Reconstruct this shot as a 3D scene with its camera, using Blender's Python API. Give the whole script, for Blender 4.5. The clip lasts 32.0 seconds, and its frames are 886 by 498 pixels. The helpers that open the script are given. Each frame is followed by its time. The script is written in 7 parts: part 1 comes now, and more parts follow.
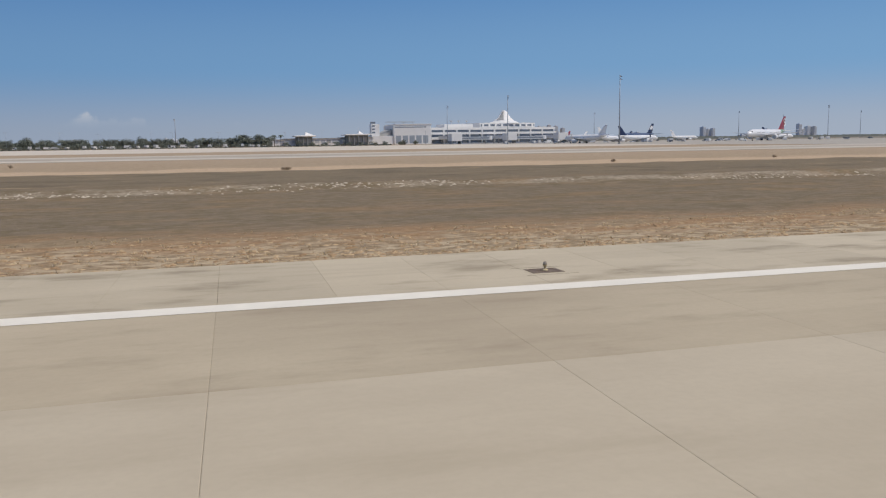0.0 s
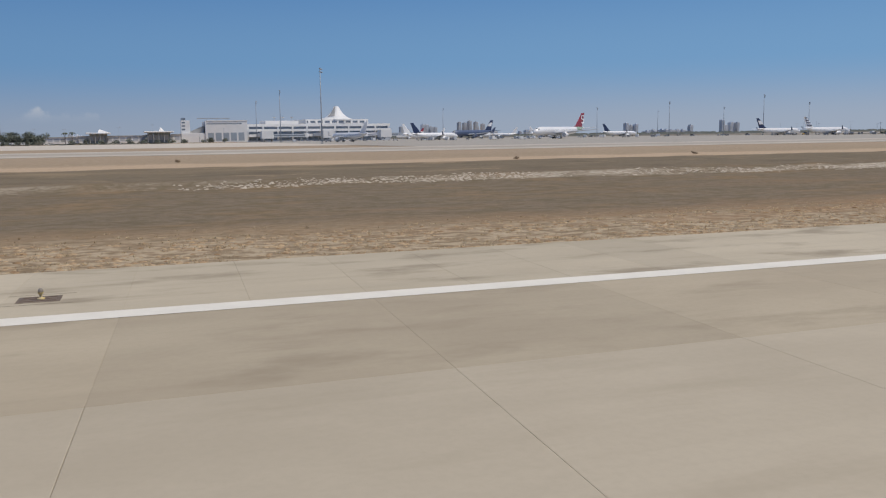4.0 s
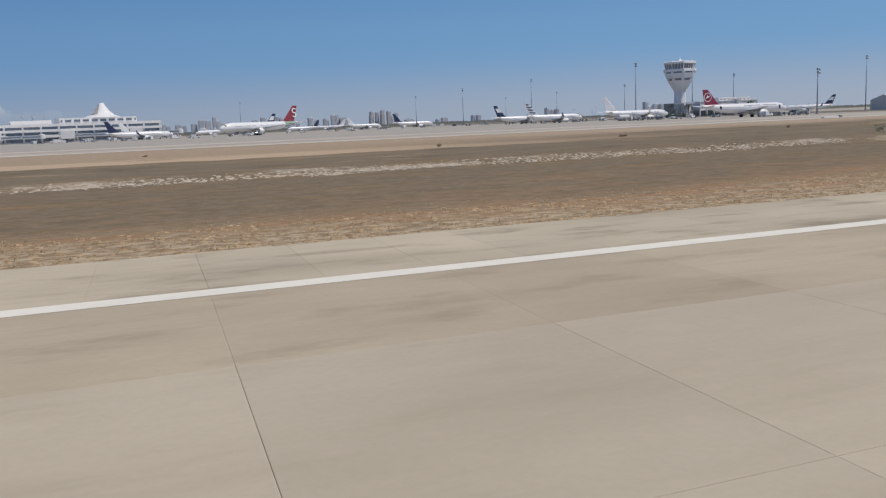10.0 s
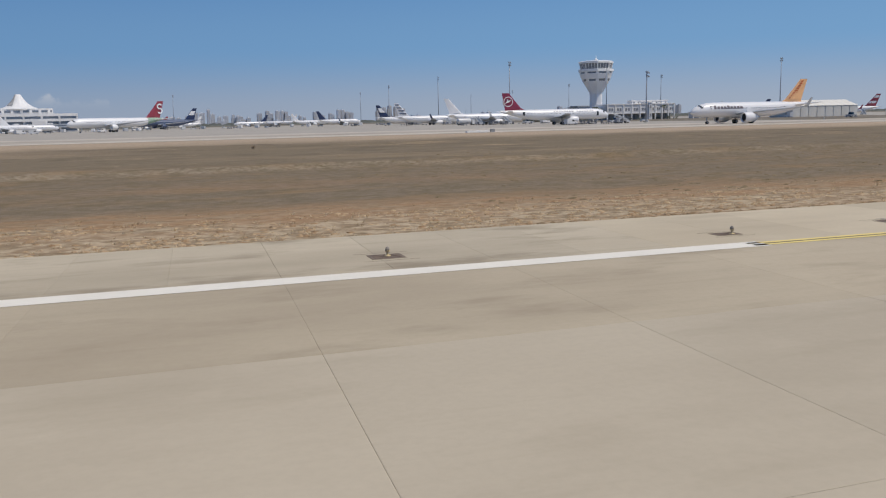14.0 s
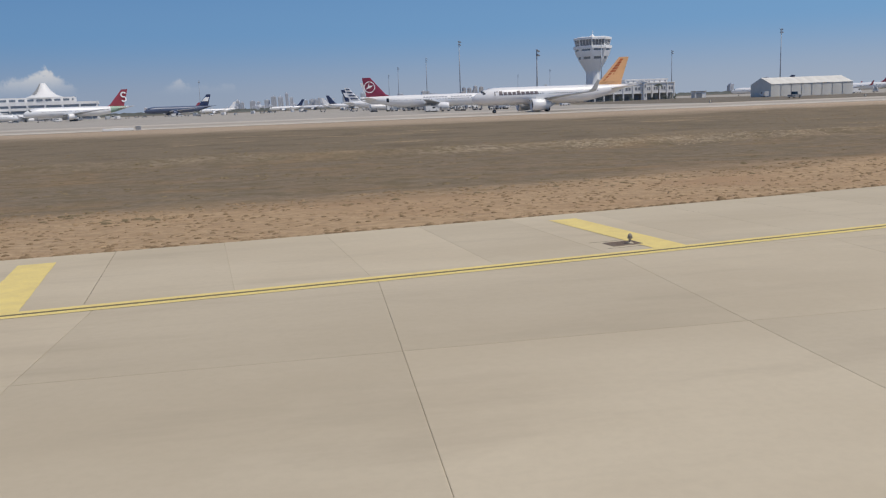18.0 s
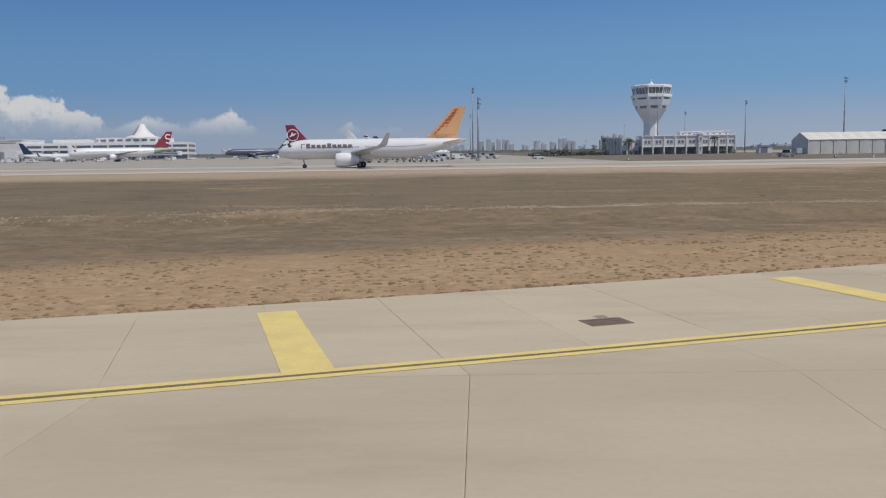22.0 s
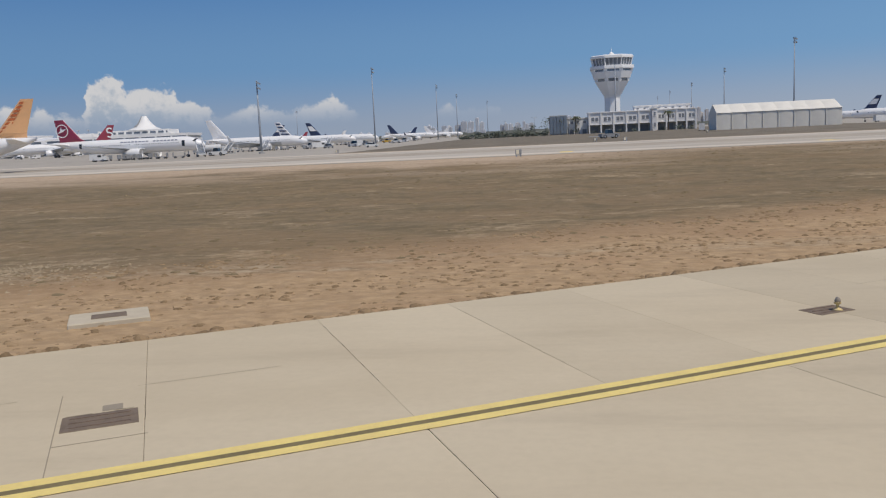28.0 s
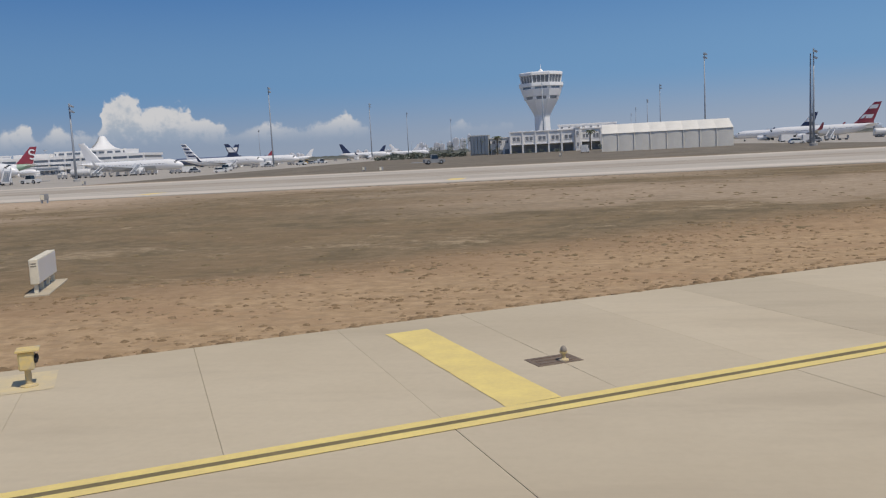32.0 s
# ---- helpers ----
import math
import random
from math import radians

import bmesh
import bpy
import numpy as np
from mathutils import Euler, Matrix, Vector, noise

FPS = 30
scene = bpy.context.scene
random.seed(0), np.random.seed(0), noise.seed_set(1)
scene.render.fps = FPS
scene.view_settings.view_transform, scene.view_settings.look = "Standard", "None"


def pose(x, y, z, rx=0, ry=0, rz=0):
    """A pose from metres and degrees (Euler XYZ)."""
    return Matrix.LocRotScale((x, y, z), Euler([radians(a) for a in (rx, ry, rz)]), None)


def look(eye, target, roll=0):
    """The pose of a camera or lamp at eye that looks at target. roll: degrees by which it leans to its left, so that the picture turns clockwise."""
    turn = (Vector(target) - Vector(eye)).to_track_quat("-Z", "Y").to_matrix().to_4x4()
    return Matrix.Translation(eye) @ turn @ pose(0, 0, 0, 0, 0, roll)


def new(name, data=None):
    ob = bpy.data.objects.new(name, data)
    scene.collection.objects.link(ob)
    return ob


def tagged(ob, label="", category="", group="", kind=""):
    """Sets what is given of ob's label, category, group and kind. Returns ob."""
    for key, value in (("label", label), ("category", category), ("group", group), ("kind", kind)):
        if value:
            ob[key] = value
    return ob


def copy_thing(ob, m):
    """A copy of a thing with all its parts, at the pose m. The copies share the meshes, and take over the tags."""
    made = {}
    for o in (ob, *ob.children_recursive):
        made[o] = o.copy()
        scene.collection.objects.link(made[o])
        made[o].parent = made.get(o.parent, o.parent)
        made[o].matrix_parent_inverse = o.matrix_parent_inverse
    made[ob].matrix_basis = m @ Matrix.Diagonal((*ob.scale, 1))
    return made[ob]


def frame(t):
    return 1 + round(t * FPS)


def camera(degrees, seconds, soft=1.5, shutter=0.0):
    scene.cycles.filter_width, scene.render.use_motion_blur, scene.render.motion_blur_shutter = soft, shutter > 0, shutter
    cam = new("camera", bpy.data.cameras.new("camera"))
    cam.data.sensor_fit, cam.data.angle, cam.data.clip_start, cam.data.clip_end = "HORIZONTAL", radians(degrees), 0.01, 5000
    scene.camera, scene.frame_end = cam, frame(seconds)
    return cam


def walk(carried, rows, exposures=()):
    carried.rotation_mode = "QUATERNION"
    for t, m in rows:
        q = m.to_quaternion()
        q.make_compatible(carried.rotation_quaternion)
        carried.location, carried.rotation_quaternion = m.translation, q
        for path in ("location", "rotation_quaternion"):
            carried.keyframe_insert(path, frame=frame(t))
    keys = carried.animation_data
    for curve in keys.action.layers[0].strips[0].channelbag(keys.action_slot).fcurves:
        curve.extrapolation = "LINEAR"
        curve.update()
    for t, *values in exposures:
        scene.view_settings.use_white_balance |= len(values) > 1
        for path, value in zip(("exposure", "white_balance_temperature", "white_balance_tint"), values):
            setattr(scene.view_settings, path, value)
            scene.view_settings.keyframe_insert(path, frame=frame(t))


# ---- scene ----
cam = camera(55.05, 32.0, soft=1.2)
PATH = [
    (0, (2.358, 0.283, 4.038), (5.108, 9.815, 2.778), -0.80),
    (0.5, (19.408, 0.222, 4.038), (22.179, 9.730, 2.658), -1.09),
    (1, (36.408, 0.182, 4.038), (39.230, 9.671, 2.620), -2.15),
    (1.5, (53.307, 0.188, 4.038), (56.052, 9.729, 2.834), -1.04),
    (2, (70.054, 0.262, 4.038), (72.894, 9.794, 2.999), 0.06),
    (2.5, (86.614, 0.412, 4.038), (89.462, 9.936, 2.956), -0.42),
    (3, (103.015, 0.588, 4.038), (106.077, 10.014, 2.668), -1.14),
    (3.5, (119.300, 0.727, 4.038), (122.539, 10.097, 2.731), -0.77),
    (4.5, (151.680, 0.661, 4.038), (154.789, 10.072, 2.707), -0.74),
    (5.5, (183.704, 0.266, 4.038), (186.683, 9.715, 2.682), -0.70),
    (6, (199.451, 0.127, 4.038), (202.476, 9.535, 2.510), -2.02),
    (6.5, (214.964, 0.106, 4.038), (217.860, 9.595, 2.789), -1.16),
    (7, (230.263, 0.161, 4.038), (233.289, 9.592, 2.658), -1.42),
    (7.5, (245.386, 0.227, 4.038), (248.312, 9.649, 2.407), -2.76),
    (8, (260.370, 0.239, 4.038), (263.404, 9.659, 2.602), -2.69),
    (8.5, (275.244, 0.151, 4.038), (278.448, 9.508, 2.563), -2.68),
    (9, (290.004, -0.010, 4.038), (293.297, 9.337, 2.703), -2.11),
    (9.5, (304.640, -0.198, 4.038), (308.039, 9.108, 2.678), -2.18),
    (10, (319.140, -0.366, 4.038), (322.620, 8.893, 2.572), -2.38),
    (10.5, (333.485, -0.479, 4.038), (336.992, 8.773, 2.586), -1.91),
    (11, (347.632, -0.536, 4.038), (351.106, 8.727, 2.582), -1.42),
    (11.5, (361.526, -0.548, 4.038), (365.061, 8.693, 2.585), 0.04),
    (12, (375.116, -0.526, 4.038), (378.552, 8.729, 2.444), -1.13),
    (12.5, (388.365, -0.475, 4.038), (391.738, 8.809, 2.478), -0.74),
    (13, (401.299, -0.390, 4.038), (404.670, 8.907, 2.553), 1.05),
    (13.5, (413.961, -0.259, 4.038), (417.224, 9.074, 2.543), -0.39),
    (14, (426.392, -0.073, 4.038), (429.455, 9.327, 2.534), -1.30),
    (14.5, (438.629, 0.183, 4.038), (441.398, 9.709, 2.774), -0.68),
    (15, (450.688, 0.542, 4.038), (453.559, 10.022, 2.663), -0.71),
    (15.5, (462.577, 1.040, 4.038), (465.383, 10.534, 2.631), -1.15),
    (16.5, (485.873, 2.595, 4.038), (488.219, 12.191, 2.486), -1.17),
    (17.5, (508.308, 5.009, 4.038), (510.190, 14.682, 2.341), -1.20),
    (18, (519.052, 6.549, 4.038), (520.802, 16.248, 2.343), -2.12),
    (18.5, (529.420, 8.316, 4.038), (530.969, 18.073, 2.487), -0.43),
    (19, (539.455, 10.304, 4.038), (540.628, 20.114, 2.490), -1.62),
    (19.5, (549.223, 12.511, 4.038), (550.169, 22.333, 2.417), -1.72),
    (20, (558.787, 14.931, 4.038), (559.443, 24.762, 2.326), -1.75),
    (20.5, (568.194, 17.553, 4.038), (568.474, 27.461, 2.715), -1.83),
    (21, (577.403, 20.339, 4.038), (577.366, 30.283, 2.986), -1.82),
    (21.5, (586.354, 23.243, 4.038), (586.102, 33.196, 3.101), -0.55),
    (22, (594.988, 26.221, 4.038), (594.948, 36.157, 2.907), -0.81),
    (22.5, (603.265, 29.240, 4.038), (603.045, 39.189, 3.056), 0.68),
    (23, (611.232, 32.314, 4.038), (610.709, 42.212, 2.713), 0.14),
    (23.5, (618.956, 35.469, 4.038), (618.263, 45.356, 2.712), 1.33),
    (24, (626.503, 38.730, 4.038), (625.932, 48.615, 2.635), -0.00),
    (24.5, (633.929, 42.111, 4.038), (632.927, 51.958, 2.613), -0.66),
    (25, (641.237, 45.571, 4.038), (640.187, 55.453, 2.924), 0.80),
    (25.5, (648.418, 49.056, 4.038), (647.135, 58.898, 2.812), -1.31),
    (26.5, (662.363, 55.903, 4.038), (661.040, 65.740, 2.817), -1.86),
    (27.5, (675.664, 62.515, 4.038), (674.301, 72.347, 2.822), -2.41),
    (28, (682.033, 65.778, 4.038), (680.803, 75.613, 2.707), -2.70),
    (28.5, (688.197, 69.030, 4.038), (687.326, 78.909, 2.752), -2.08),
    (29, (694.156, 72.246, 4.038), (693.033, 82.125, 2.967), -0.80),
    (29.5, (699.917, 75.392, 4.038), (698.562, 85.230, 2.867), -1.23),
    (30, (705.484, 78.434, 4.038), (704.082, 88.259, 2.812), -3.34),
    (30.5, (710.871, 81.351, 4.038), (709.503, 91.188, 2.874), -3.16),
    (31, (716.117, 84.164, 4.038), (714.780, 94.002, 2.845), -3.11),
    (31.5, (721.269, 86.908, 4.038), (719.967, 96.746, 2.807), -3.51),
    (32, (726.374, 89.618, 4.038), (724.997, 99.457, 2.899), -2.96),
]
walk(cam, [(t, look(eye, target, roll)) for t, eye, target, roll in PATH], exposures=[(0.0, 0.03, 6560, 11), (1.0, 0.04, 6560, 11), (3.0, -0.06, 6450, 11), (9.0, -0.02, 6450, 11), (13.0, -0.03, 6430, 11), (15.0, 0.02, 6450, 11), (18.0, -0.03, 6430, 11), (19.0, -0.10, 6370, 11), (21.5, -0.04, 6440, 11), (24.0, -0.04, 6470, 11), (28.0, -0.02, 6560, 11), (32.0, -0.03, 6560, 11)])

# ---- world and sun ----
SUN_DIR = Vector((0.80, -0.60, 1.85)).normalized()
world = bpy.data.worlds.new("sky")
scene.world = world
world.use_nodes = True
_wn = world.node_tree
_sky = _wn.nodes.new("ShaderNodeTexSky")
_sky.sky_type = "NISHITA"
_sky.sun_disc = False
_sky.sun_elevation = math.asin(SUN_DIR.z)
_sky.sun_rotation = math.atan2(SUN_DIR.x, SUN_DIR.y)
_sky.air_density, _sky.dust_density, _sky.ozone_density = 1.0, 0.35, 3.0
_bg = _wn.nodes["Background"]
_bg.inputs["Strength"].default_value = 1.0


def sky_node(kind, **inputs):
    n = _wn.nodes.new(kind)
    for k, v in inputs.items():
        n.inputs[k].default_value = v
    return n


def sky_math(op, a, b=0.0, c=0.0):
    n = _wn.nodes.new("ShaderNodeMath")
    n.operation = op
    for i, v in enumerate((a, b, c)):
        if isinstance(v, (int, float)):
            n.inputs[i].default_value = v
        else:
            _wn.links.new(v, n.inputs[i])
    return n.outputs[0]


def sky_ramp(v, lo, hi, out=1.0):
    n = _wn.nodes.new("ShaderNodeMapRange")
    n.interpolation_type = "SMOOTHSTEP"
    n.inputs["From Min"].default_value, n.inputs["From Max"].default_value, n.inputs["To Max"].default_value = lo, hi, out
    _wn.links.new(v, n.inputs["Value"])
    return n.outputs[0]


def sky_mix(f, a, b):
    n = _wn.nodes.new("ShaderNodeMix")
    n.data_type = "RGBA"
    _wn.links.new(f, n.inputs["Factor"])
    for k, v in (("A", a), ("B", b)):
        if isinstance(v, tuple):
            n.inputs[k].default_value = (*v, 1)
        else:
            _wn.links.new(v, n.inputs[k])
    return n.outputs["Result"]


SKY_STRENGTH = 0.085
_gain = _wn.nodes.new("ShaderNodeVectorMath")
_gain.operation = "MULTIPLY"
_gain.inputs[1].default_value = (SKY_STRENGTH * 1.15, SKY_STRENGTH, SKY_STRENGTH * 0.92)
_wn.links.new(_sky.outputs[0], _gain.inputs[0])
_dir = _wn.nodes.new("ShaderNodeTexCoord")
_xyz = _wn.nodes.new("ShaderNodeSeparateXYZ")
_wn.links.new(_dir.outputs["Generated"], _xyz.inputs[0])
# azimuth to the left of +y and elevation, in degrees
_az = sky_math("MULTIPLY", sky_math("ARCTAN2", sky_math("MULTIPLY", _xyz.outputs["X"], -1.0), _xyz.outputs["Y"]), 57.2958)
_el = sky_math("MULTIPLY", sky_math("ARCSINE", _xyz.outputs["Z"]), 57.2958)
# summer haze low in the sky
_low = sky_mix(sky_ramp(_el, 0.3, 5.0), (0.33, 0.39, 0.48), (0.172, 0.332, 0.54))
_low = sky_mix(sky_ramp(_el, 4.0, 16.0), _low, (0.043, 0.168, 0.44))
# the sky pales towards the sun's side
_pale = sky_mix(sky_ramp(_az, -55.0, 40.0), (1.05, 1.05, 1.05), (0.79, 0.825, 0.88))
_sided = _wn.nodes.new("ShaderNodeVectorMath")
_sided.operation = "MULTIPLY"
_wn.links.new(_low, _sided.inputs[0])
_wn.links.new(_pale, _sided.inputs[1])
_clear = sky_mix(sky_ramp(_el, 16.0, 40.0), _sided.outputs[0], _gain.outputs[0])
# heaped clouds: their tops by azimuth
CLOUD_TOPS = [(-10, 0.4), (-4, 0.8), (-2.8, 1.6), (-1.4, 0.8), (2.2, 1.0), (3.0, 1.9), (5.4, 1.8), (6.2, 2.35), (7.6, 1.6), (9.3, 0.6), (11.6, 1.1), (13.0, 2.2), (14.2, 3.1), (15.4, 2.6), (17.0, 2.2),
              (19.0, 2.75), (21.4, 2.0), (22.2, 2.8), (23.2, 3.2), (24.6, 4.05), (26.4, 4.0), (28.1, 5.1), (28.9, 4.6), (29.5, 2.2), (31.0, 2.5), (32.0, 2.9), (32.7, 2.1), (33.5, 3.2), (34.4, 2.9), (36, 1.3), (40, 1.0)]
_tops = _wn.nodes.new("ShaderNodeValToRGB")
_tops.color_ramp.interpolation = "EASE"
while len(_tops.color_ramp.elements) < len(CLOUD_TOPS):
    _tops.color_ramp.elements.new(0.5)
for _e, (_a, _h) in zip(_tops.color_ramp.elements, CLOUD_TOPS):
    _e.position = (_a + 10) / 50
    _e.color = (_h * 0.93 / 6, _h * 0.93 / 6, _h * 0.93 / 6, 1)
_n1 = sky_node("ShaderNodeTexNoise", Scale=46.0, Detail=9.0, Roughness=0.58)
_n2 = sky_node("ShaderNodeTexNoise", Scale=110.0, Detail=7.0, Roughness=0.6)
for _n in (_n1, _n2):
    _wn.links.new(_dir.outputs["Generated"], _n.inputs["Vector"])
_wn.links.new(sky_math("MULTIPLY_ADD", sky_math("ADD", _az, sky_math("MULTIPLY", sky_math("SUBTRACT", _n1.outputs[0], 0.5), 1.3)), 0.02, 0.2), _tops.inputs[0])
_top = sky_math("MULTIPLY", _tops.outputs[0], 6.0)
_edge = sky_math("MULTIPLY", sky_math("SUBTRACT", _n1.outputs[0], 0.5), 2.0)
_edge = sky_math("MULTIPLY_ADD", sky_math("SUBTRACT", _n2.outputs[0], 0.5), 1.6, _edge)
_depth = sky_math("ADD", sky_math("SUBTRACT", _top, _el), sky_math("MULTIPLY", _edge, sky_math("MULTIPLY_ADD", _top, 0.17, 0.14)))
_cover = sky_math("MULTIPLY", sky_ramp(_depth, -0.05, 0.35), sky_ramp(_el, 0.9, 3.0, 0.96))
_cover = sky_math("MULTIPLY", _cover, sky_ramp(_top, 0.9, 2.6, 0.95))
_puff = sky_math("ADD", sky_math("MULTIPLY", sky_math("SUBTRACT", _n2.outputs[0], 0.5), 3.4), sky_ramp(_depth, 2.4, 0.1))
_cloud = sky_mix(sky_ramp(_puff, -0.2, 0.9), (0.39, 0.44, 0.50), (0.63, 0.625, 0.62))
_wn.links.new(sky_mix(_cover, _clear, _cloud), _bg.inputs["Color"])
sun_data = bpy.data.lights.new("sun", "SUN")
sun_data.energy, sun_data.angle, sun_data.color = 2.9, radians(0.53), (1.0, 0.925, 0.81)
sun = new("sun", sun_data)
sun.rotation_euler = SUN_DIR.to_track_quat("Z", "Y").to_euler()

# ---- materials ----
def lin(r, g, b):
    """Linear colour from the 0-255 values of a paint or surface."""
    return tuple((c / 255 / 12.92) if c <= 10 else ((c / 255 + 0.055) / 1.055) ** 2.4 for c in (r, g, b))


def mat(name, col, rough=0.6, metal=0.0, col2=None, scale=1.0, mix=0.5, bump=0.0, bscale=None, coat=0.0, rand=0.0, spec=0.5):
    """A surface of two colours mottled at two scales, with fine relief."""
    m = bpy.data.materials.new(name)
    m.use_nodes = True
    nt = m.node_tree
    p = nt.nodes["Principled BSDF"]
    p.inputs["Roughness"].default_value = rough
    p.inputs["Metallic"].default_value = metal
    p.inputs["Coat Weight"].default_value = coat
    p.inputs["Specular IOR Level"].default_value = spec
    geo = nt.nodes.new("ShaderNodeNewGeometry")
    if col2 is None:
        col2 = tuple(c * 0.8 for c in col)
    n1 = nt.nodes.new("ShaderNodeTexNoise")
    n1.inputs["Scale"].default_value = scale
    n1.inputs["Detail"].default_value = 8
    n1.inputs["Roughness"].default_value = 0.62
    n2 = nt.nodes.new("ShaderNodeTexNoise")
    n2.inputs["Scale"].default_value = scale * 9.3
    n2.inputs["Detail"].default_value = 4
    nt.links.new(geo.outputs["Position"], n1.inputs["Vector"])
    nt.links.new(geo.outputs["Position"], n2.inputs["Vector"])
    add = nt.nodes.new("ShaderNodeMath")
    add.operation = "MULTIPLY_ADD"
    add.inputs[1].default_value = 0.4
    nt.links.new(n2.outputs[0], add.inputs[0])
    nt.links.new(n1.outputs[0], add.inputs[2])
    ramp = nt.nodes.new("ShaderNodeMapRange")
    ramp.inputs["From Min"].default_value = 0.7 - mix * 0.45
    ramp.inputs["From Max"].default_value = 0.7 + mix * 0.45
    nt.links.new(add.outputs[0], ramp.inputs["Value"])
    mx = nt.nodes.new("ShaderNodeMix")
    mx.data_type = "RGBA"
    mx.inputs["A"].default_value = (*col, 1)
    mx.inputs["B"].default_value = (*col2, 1)
    nt.links.new(ramp.outputs[0], mx.inputs["Factor"])
    last = mx.outputs["Result"]
    if rand:
        oi = nt.nodes.new("ShaderNodeObjectInfo")
        mr = nt.nodes.new("ShaderNodeMapRange")
        mr.inputs["To Min"].default_value, mr.inputs["To Max"].default_value = 1 - rand, 1 + rand
        nt.links.new(oi.outputs["Random"], mr.inputs["Value"])
        hs = nt.nodes.new("ShaderNodeHueSaturation")
        nt.links.new(mr.outputs[0], hs.inputs["Value"])
        nt.links.new(last, hs.inputs["Color"])
        last = hs.outputs[0]
    nt.links.new(last, p.inputs["Base Color"])
    if bump:
        n3 = nt.nodes.new("ShaderNodeTexNoise")
        n3.inputs["Scale"].default_value = bscale or scale * 20
        n3.inputs["Detail"].default_value = 5
        nt.links.new(geo.outputs["Position"], n3.inputs["Vector"])
        b = nt.nodes.new("ShaderNodeBump")
        b.inputs["Strength"].default_value = bump
        b.inputs["Distance"].default_value = 0.05
        nt.links.new(n3.outputs[0], b.inputs["Height"])
        nt.links.new(b.outputs[0], p.inputs["Normal"])
    return m


WHITE = mat("white_aircraft_paint", (0.86, 0.86, 0.86), 0.3, col2=(0.81, 0.81, 0.81), scale=0.3, coat=0.3)
PAINT = mat("white_wall_paint", (0.84, 0.83, 0.81), 0.7, col2=(0.76, 0.75, 0.73), scale=0.2, bump=0.1)
GREYM = mat("grey_aircraft_metal", (0.56, 0.58, 0.60), 0.4, 0.2, scale=0.6)
DARK = mat("dark_rubber", (0.02, 0.02, 0.022), 0.8, scale=3)
GLASS = mat("dark_window_glass", (0.02, 0.028, 0.035), 0.08, scale=0.3, spec=0.8)
# building glazing lightened in its base colour to stand in for distance haze
HAZE_GLASS = mat("haze_lifted_glazing", (0.27, 0.31, 0.36), 0.2, 0.45, col2=(0.20, 0.235, 0.28), scale=0.4)
# dark panes raised to mid grey, with haze mixed into the colour
DARKPANE = mat("haze_greyed_window_pane", (0.19, 0.205, 0.225), 0.35, col2=(0.25, 0.265, 0.285), scale=0.5)
# far windows close to the wall tone: haze is painted into them
CITYGLASS = mat("haze_paled_city_window", (0.56, 0.575, 0.60), 0.4, col2=(0.50, 0.515, 0.545), scale=0.2)
STEEL = mat("galvanised_steel", (0.36, 0.40, 0.45), 0.6, 0.25, scale=1.2)
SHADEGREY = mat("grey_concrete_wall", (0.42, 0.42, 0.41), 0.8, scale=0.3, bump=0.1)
YELLOW = mat("yellow_road_paint", (0.82, 0.66, 0.23), 0.75, col2=(0.72, 0.57, 0.22), scale=1.3, mix=0.35, bump=0.15)
YELLOW_HOLD = mat("deep_yellow_road_paint", (0.74, 0.47, 0.12), 0.7, col2=(0.60, 0.39, 0.13), scale=1.5, mix=0.35, bump=0.15)
WHITELINE = mat("white_road_paint", (0.84, 0.80, 0.70), 0.75, col2=(0.74, 0.70, 0.61), scale=0.8, mix=0.6, bump=0.15)
# greyer than black for wear, and to carry a veil of haze
BLACKPAINT = mat("black_road_paint", (0.115, 0.100, 0.085), 0.85, col2=(0.18, 0.158, 0.132), scale=1.5)
GAPPAINT = mat("worn_dark_paint", (0.15, 0.122, 0.060), 0.85, col2=(0.24, 0.195, 0.095), scale=1.2)
JOINT = mat("dark_joint_filler", (0.15, 0.125, 0.095), 0.9, scale=2)


def colour_mat(name, r, g, b, rough=0.4, coat=0.2):
    c = lin(r, g, b)
    return mat(name, c, rough, col2=tuple(v * 0.88 for v in c), scale=0.5, coat=coat)


# ---- plan ----
LINE_Y = 21.72       # paint line along the runway's side
ARC_X, ARC_R, ARC_TH = 456.0, 480.0, radians(29.0)
ARC_END = ARC_X + ARC_R * math.sin(ARC_TH)
SHOULDER = 7.82


def line_at(s):
    """Point and heading of the side line, s metres along it from x = 0."""
    if s < ARC_X:
        return s, LINE_Y, 0.0
    a = (s - ARC_X) / ARC_R
    if a < ARC_TH:
        return ARC_X + ARC_R * math.sin(a), LINE_Y + ARC_R * (1 - math.cos(a)), a
    d = s - ARC_X - ARC_R * ARC_TH
    return (ARC_END + d * math.cos(ARC_TH), LINE_Y + ARC_R * (1 - math.cos(ARC_TH)) + d * math.sin(ARC_TH), ARC_TH)


def off_line(s, d):
    """Point d metres outward of the side line."""
    x, y, a = line_at(s)
    return x - d * math.sin(a), y + d * math.cos(a), a


def line_y(x):
    if x < ARC_X:
        return LINE_Y
    if x < ARC_END:
        return LINE_Y + ARC_R - math.sqrt(ARC_R ** 2 - (x - ARC_X) ** 2)
    return LINE_Y + ARC_R * (1 - math.cos(ARC_TH)) + (x - ARC_END) * math.tan(ARC_TH)


def edge_gap(x, y):
    """Metres from the pavement's outer edge, outward positive."""
    yy = line_y(x)
    a = 0.0 if x < ARC_X else (math.asin(min((x - ARC_X) / ARC_R, 0.4848)) if x < ARC_END else ARC_TH)
    return (y - yy) * math.cos(a) - SHOULDER


APRON_Z = 1.22


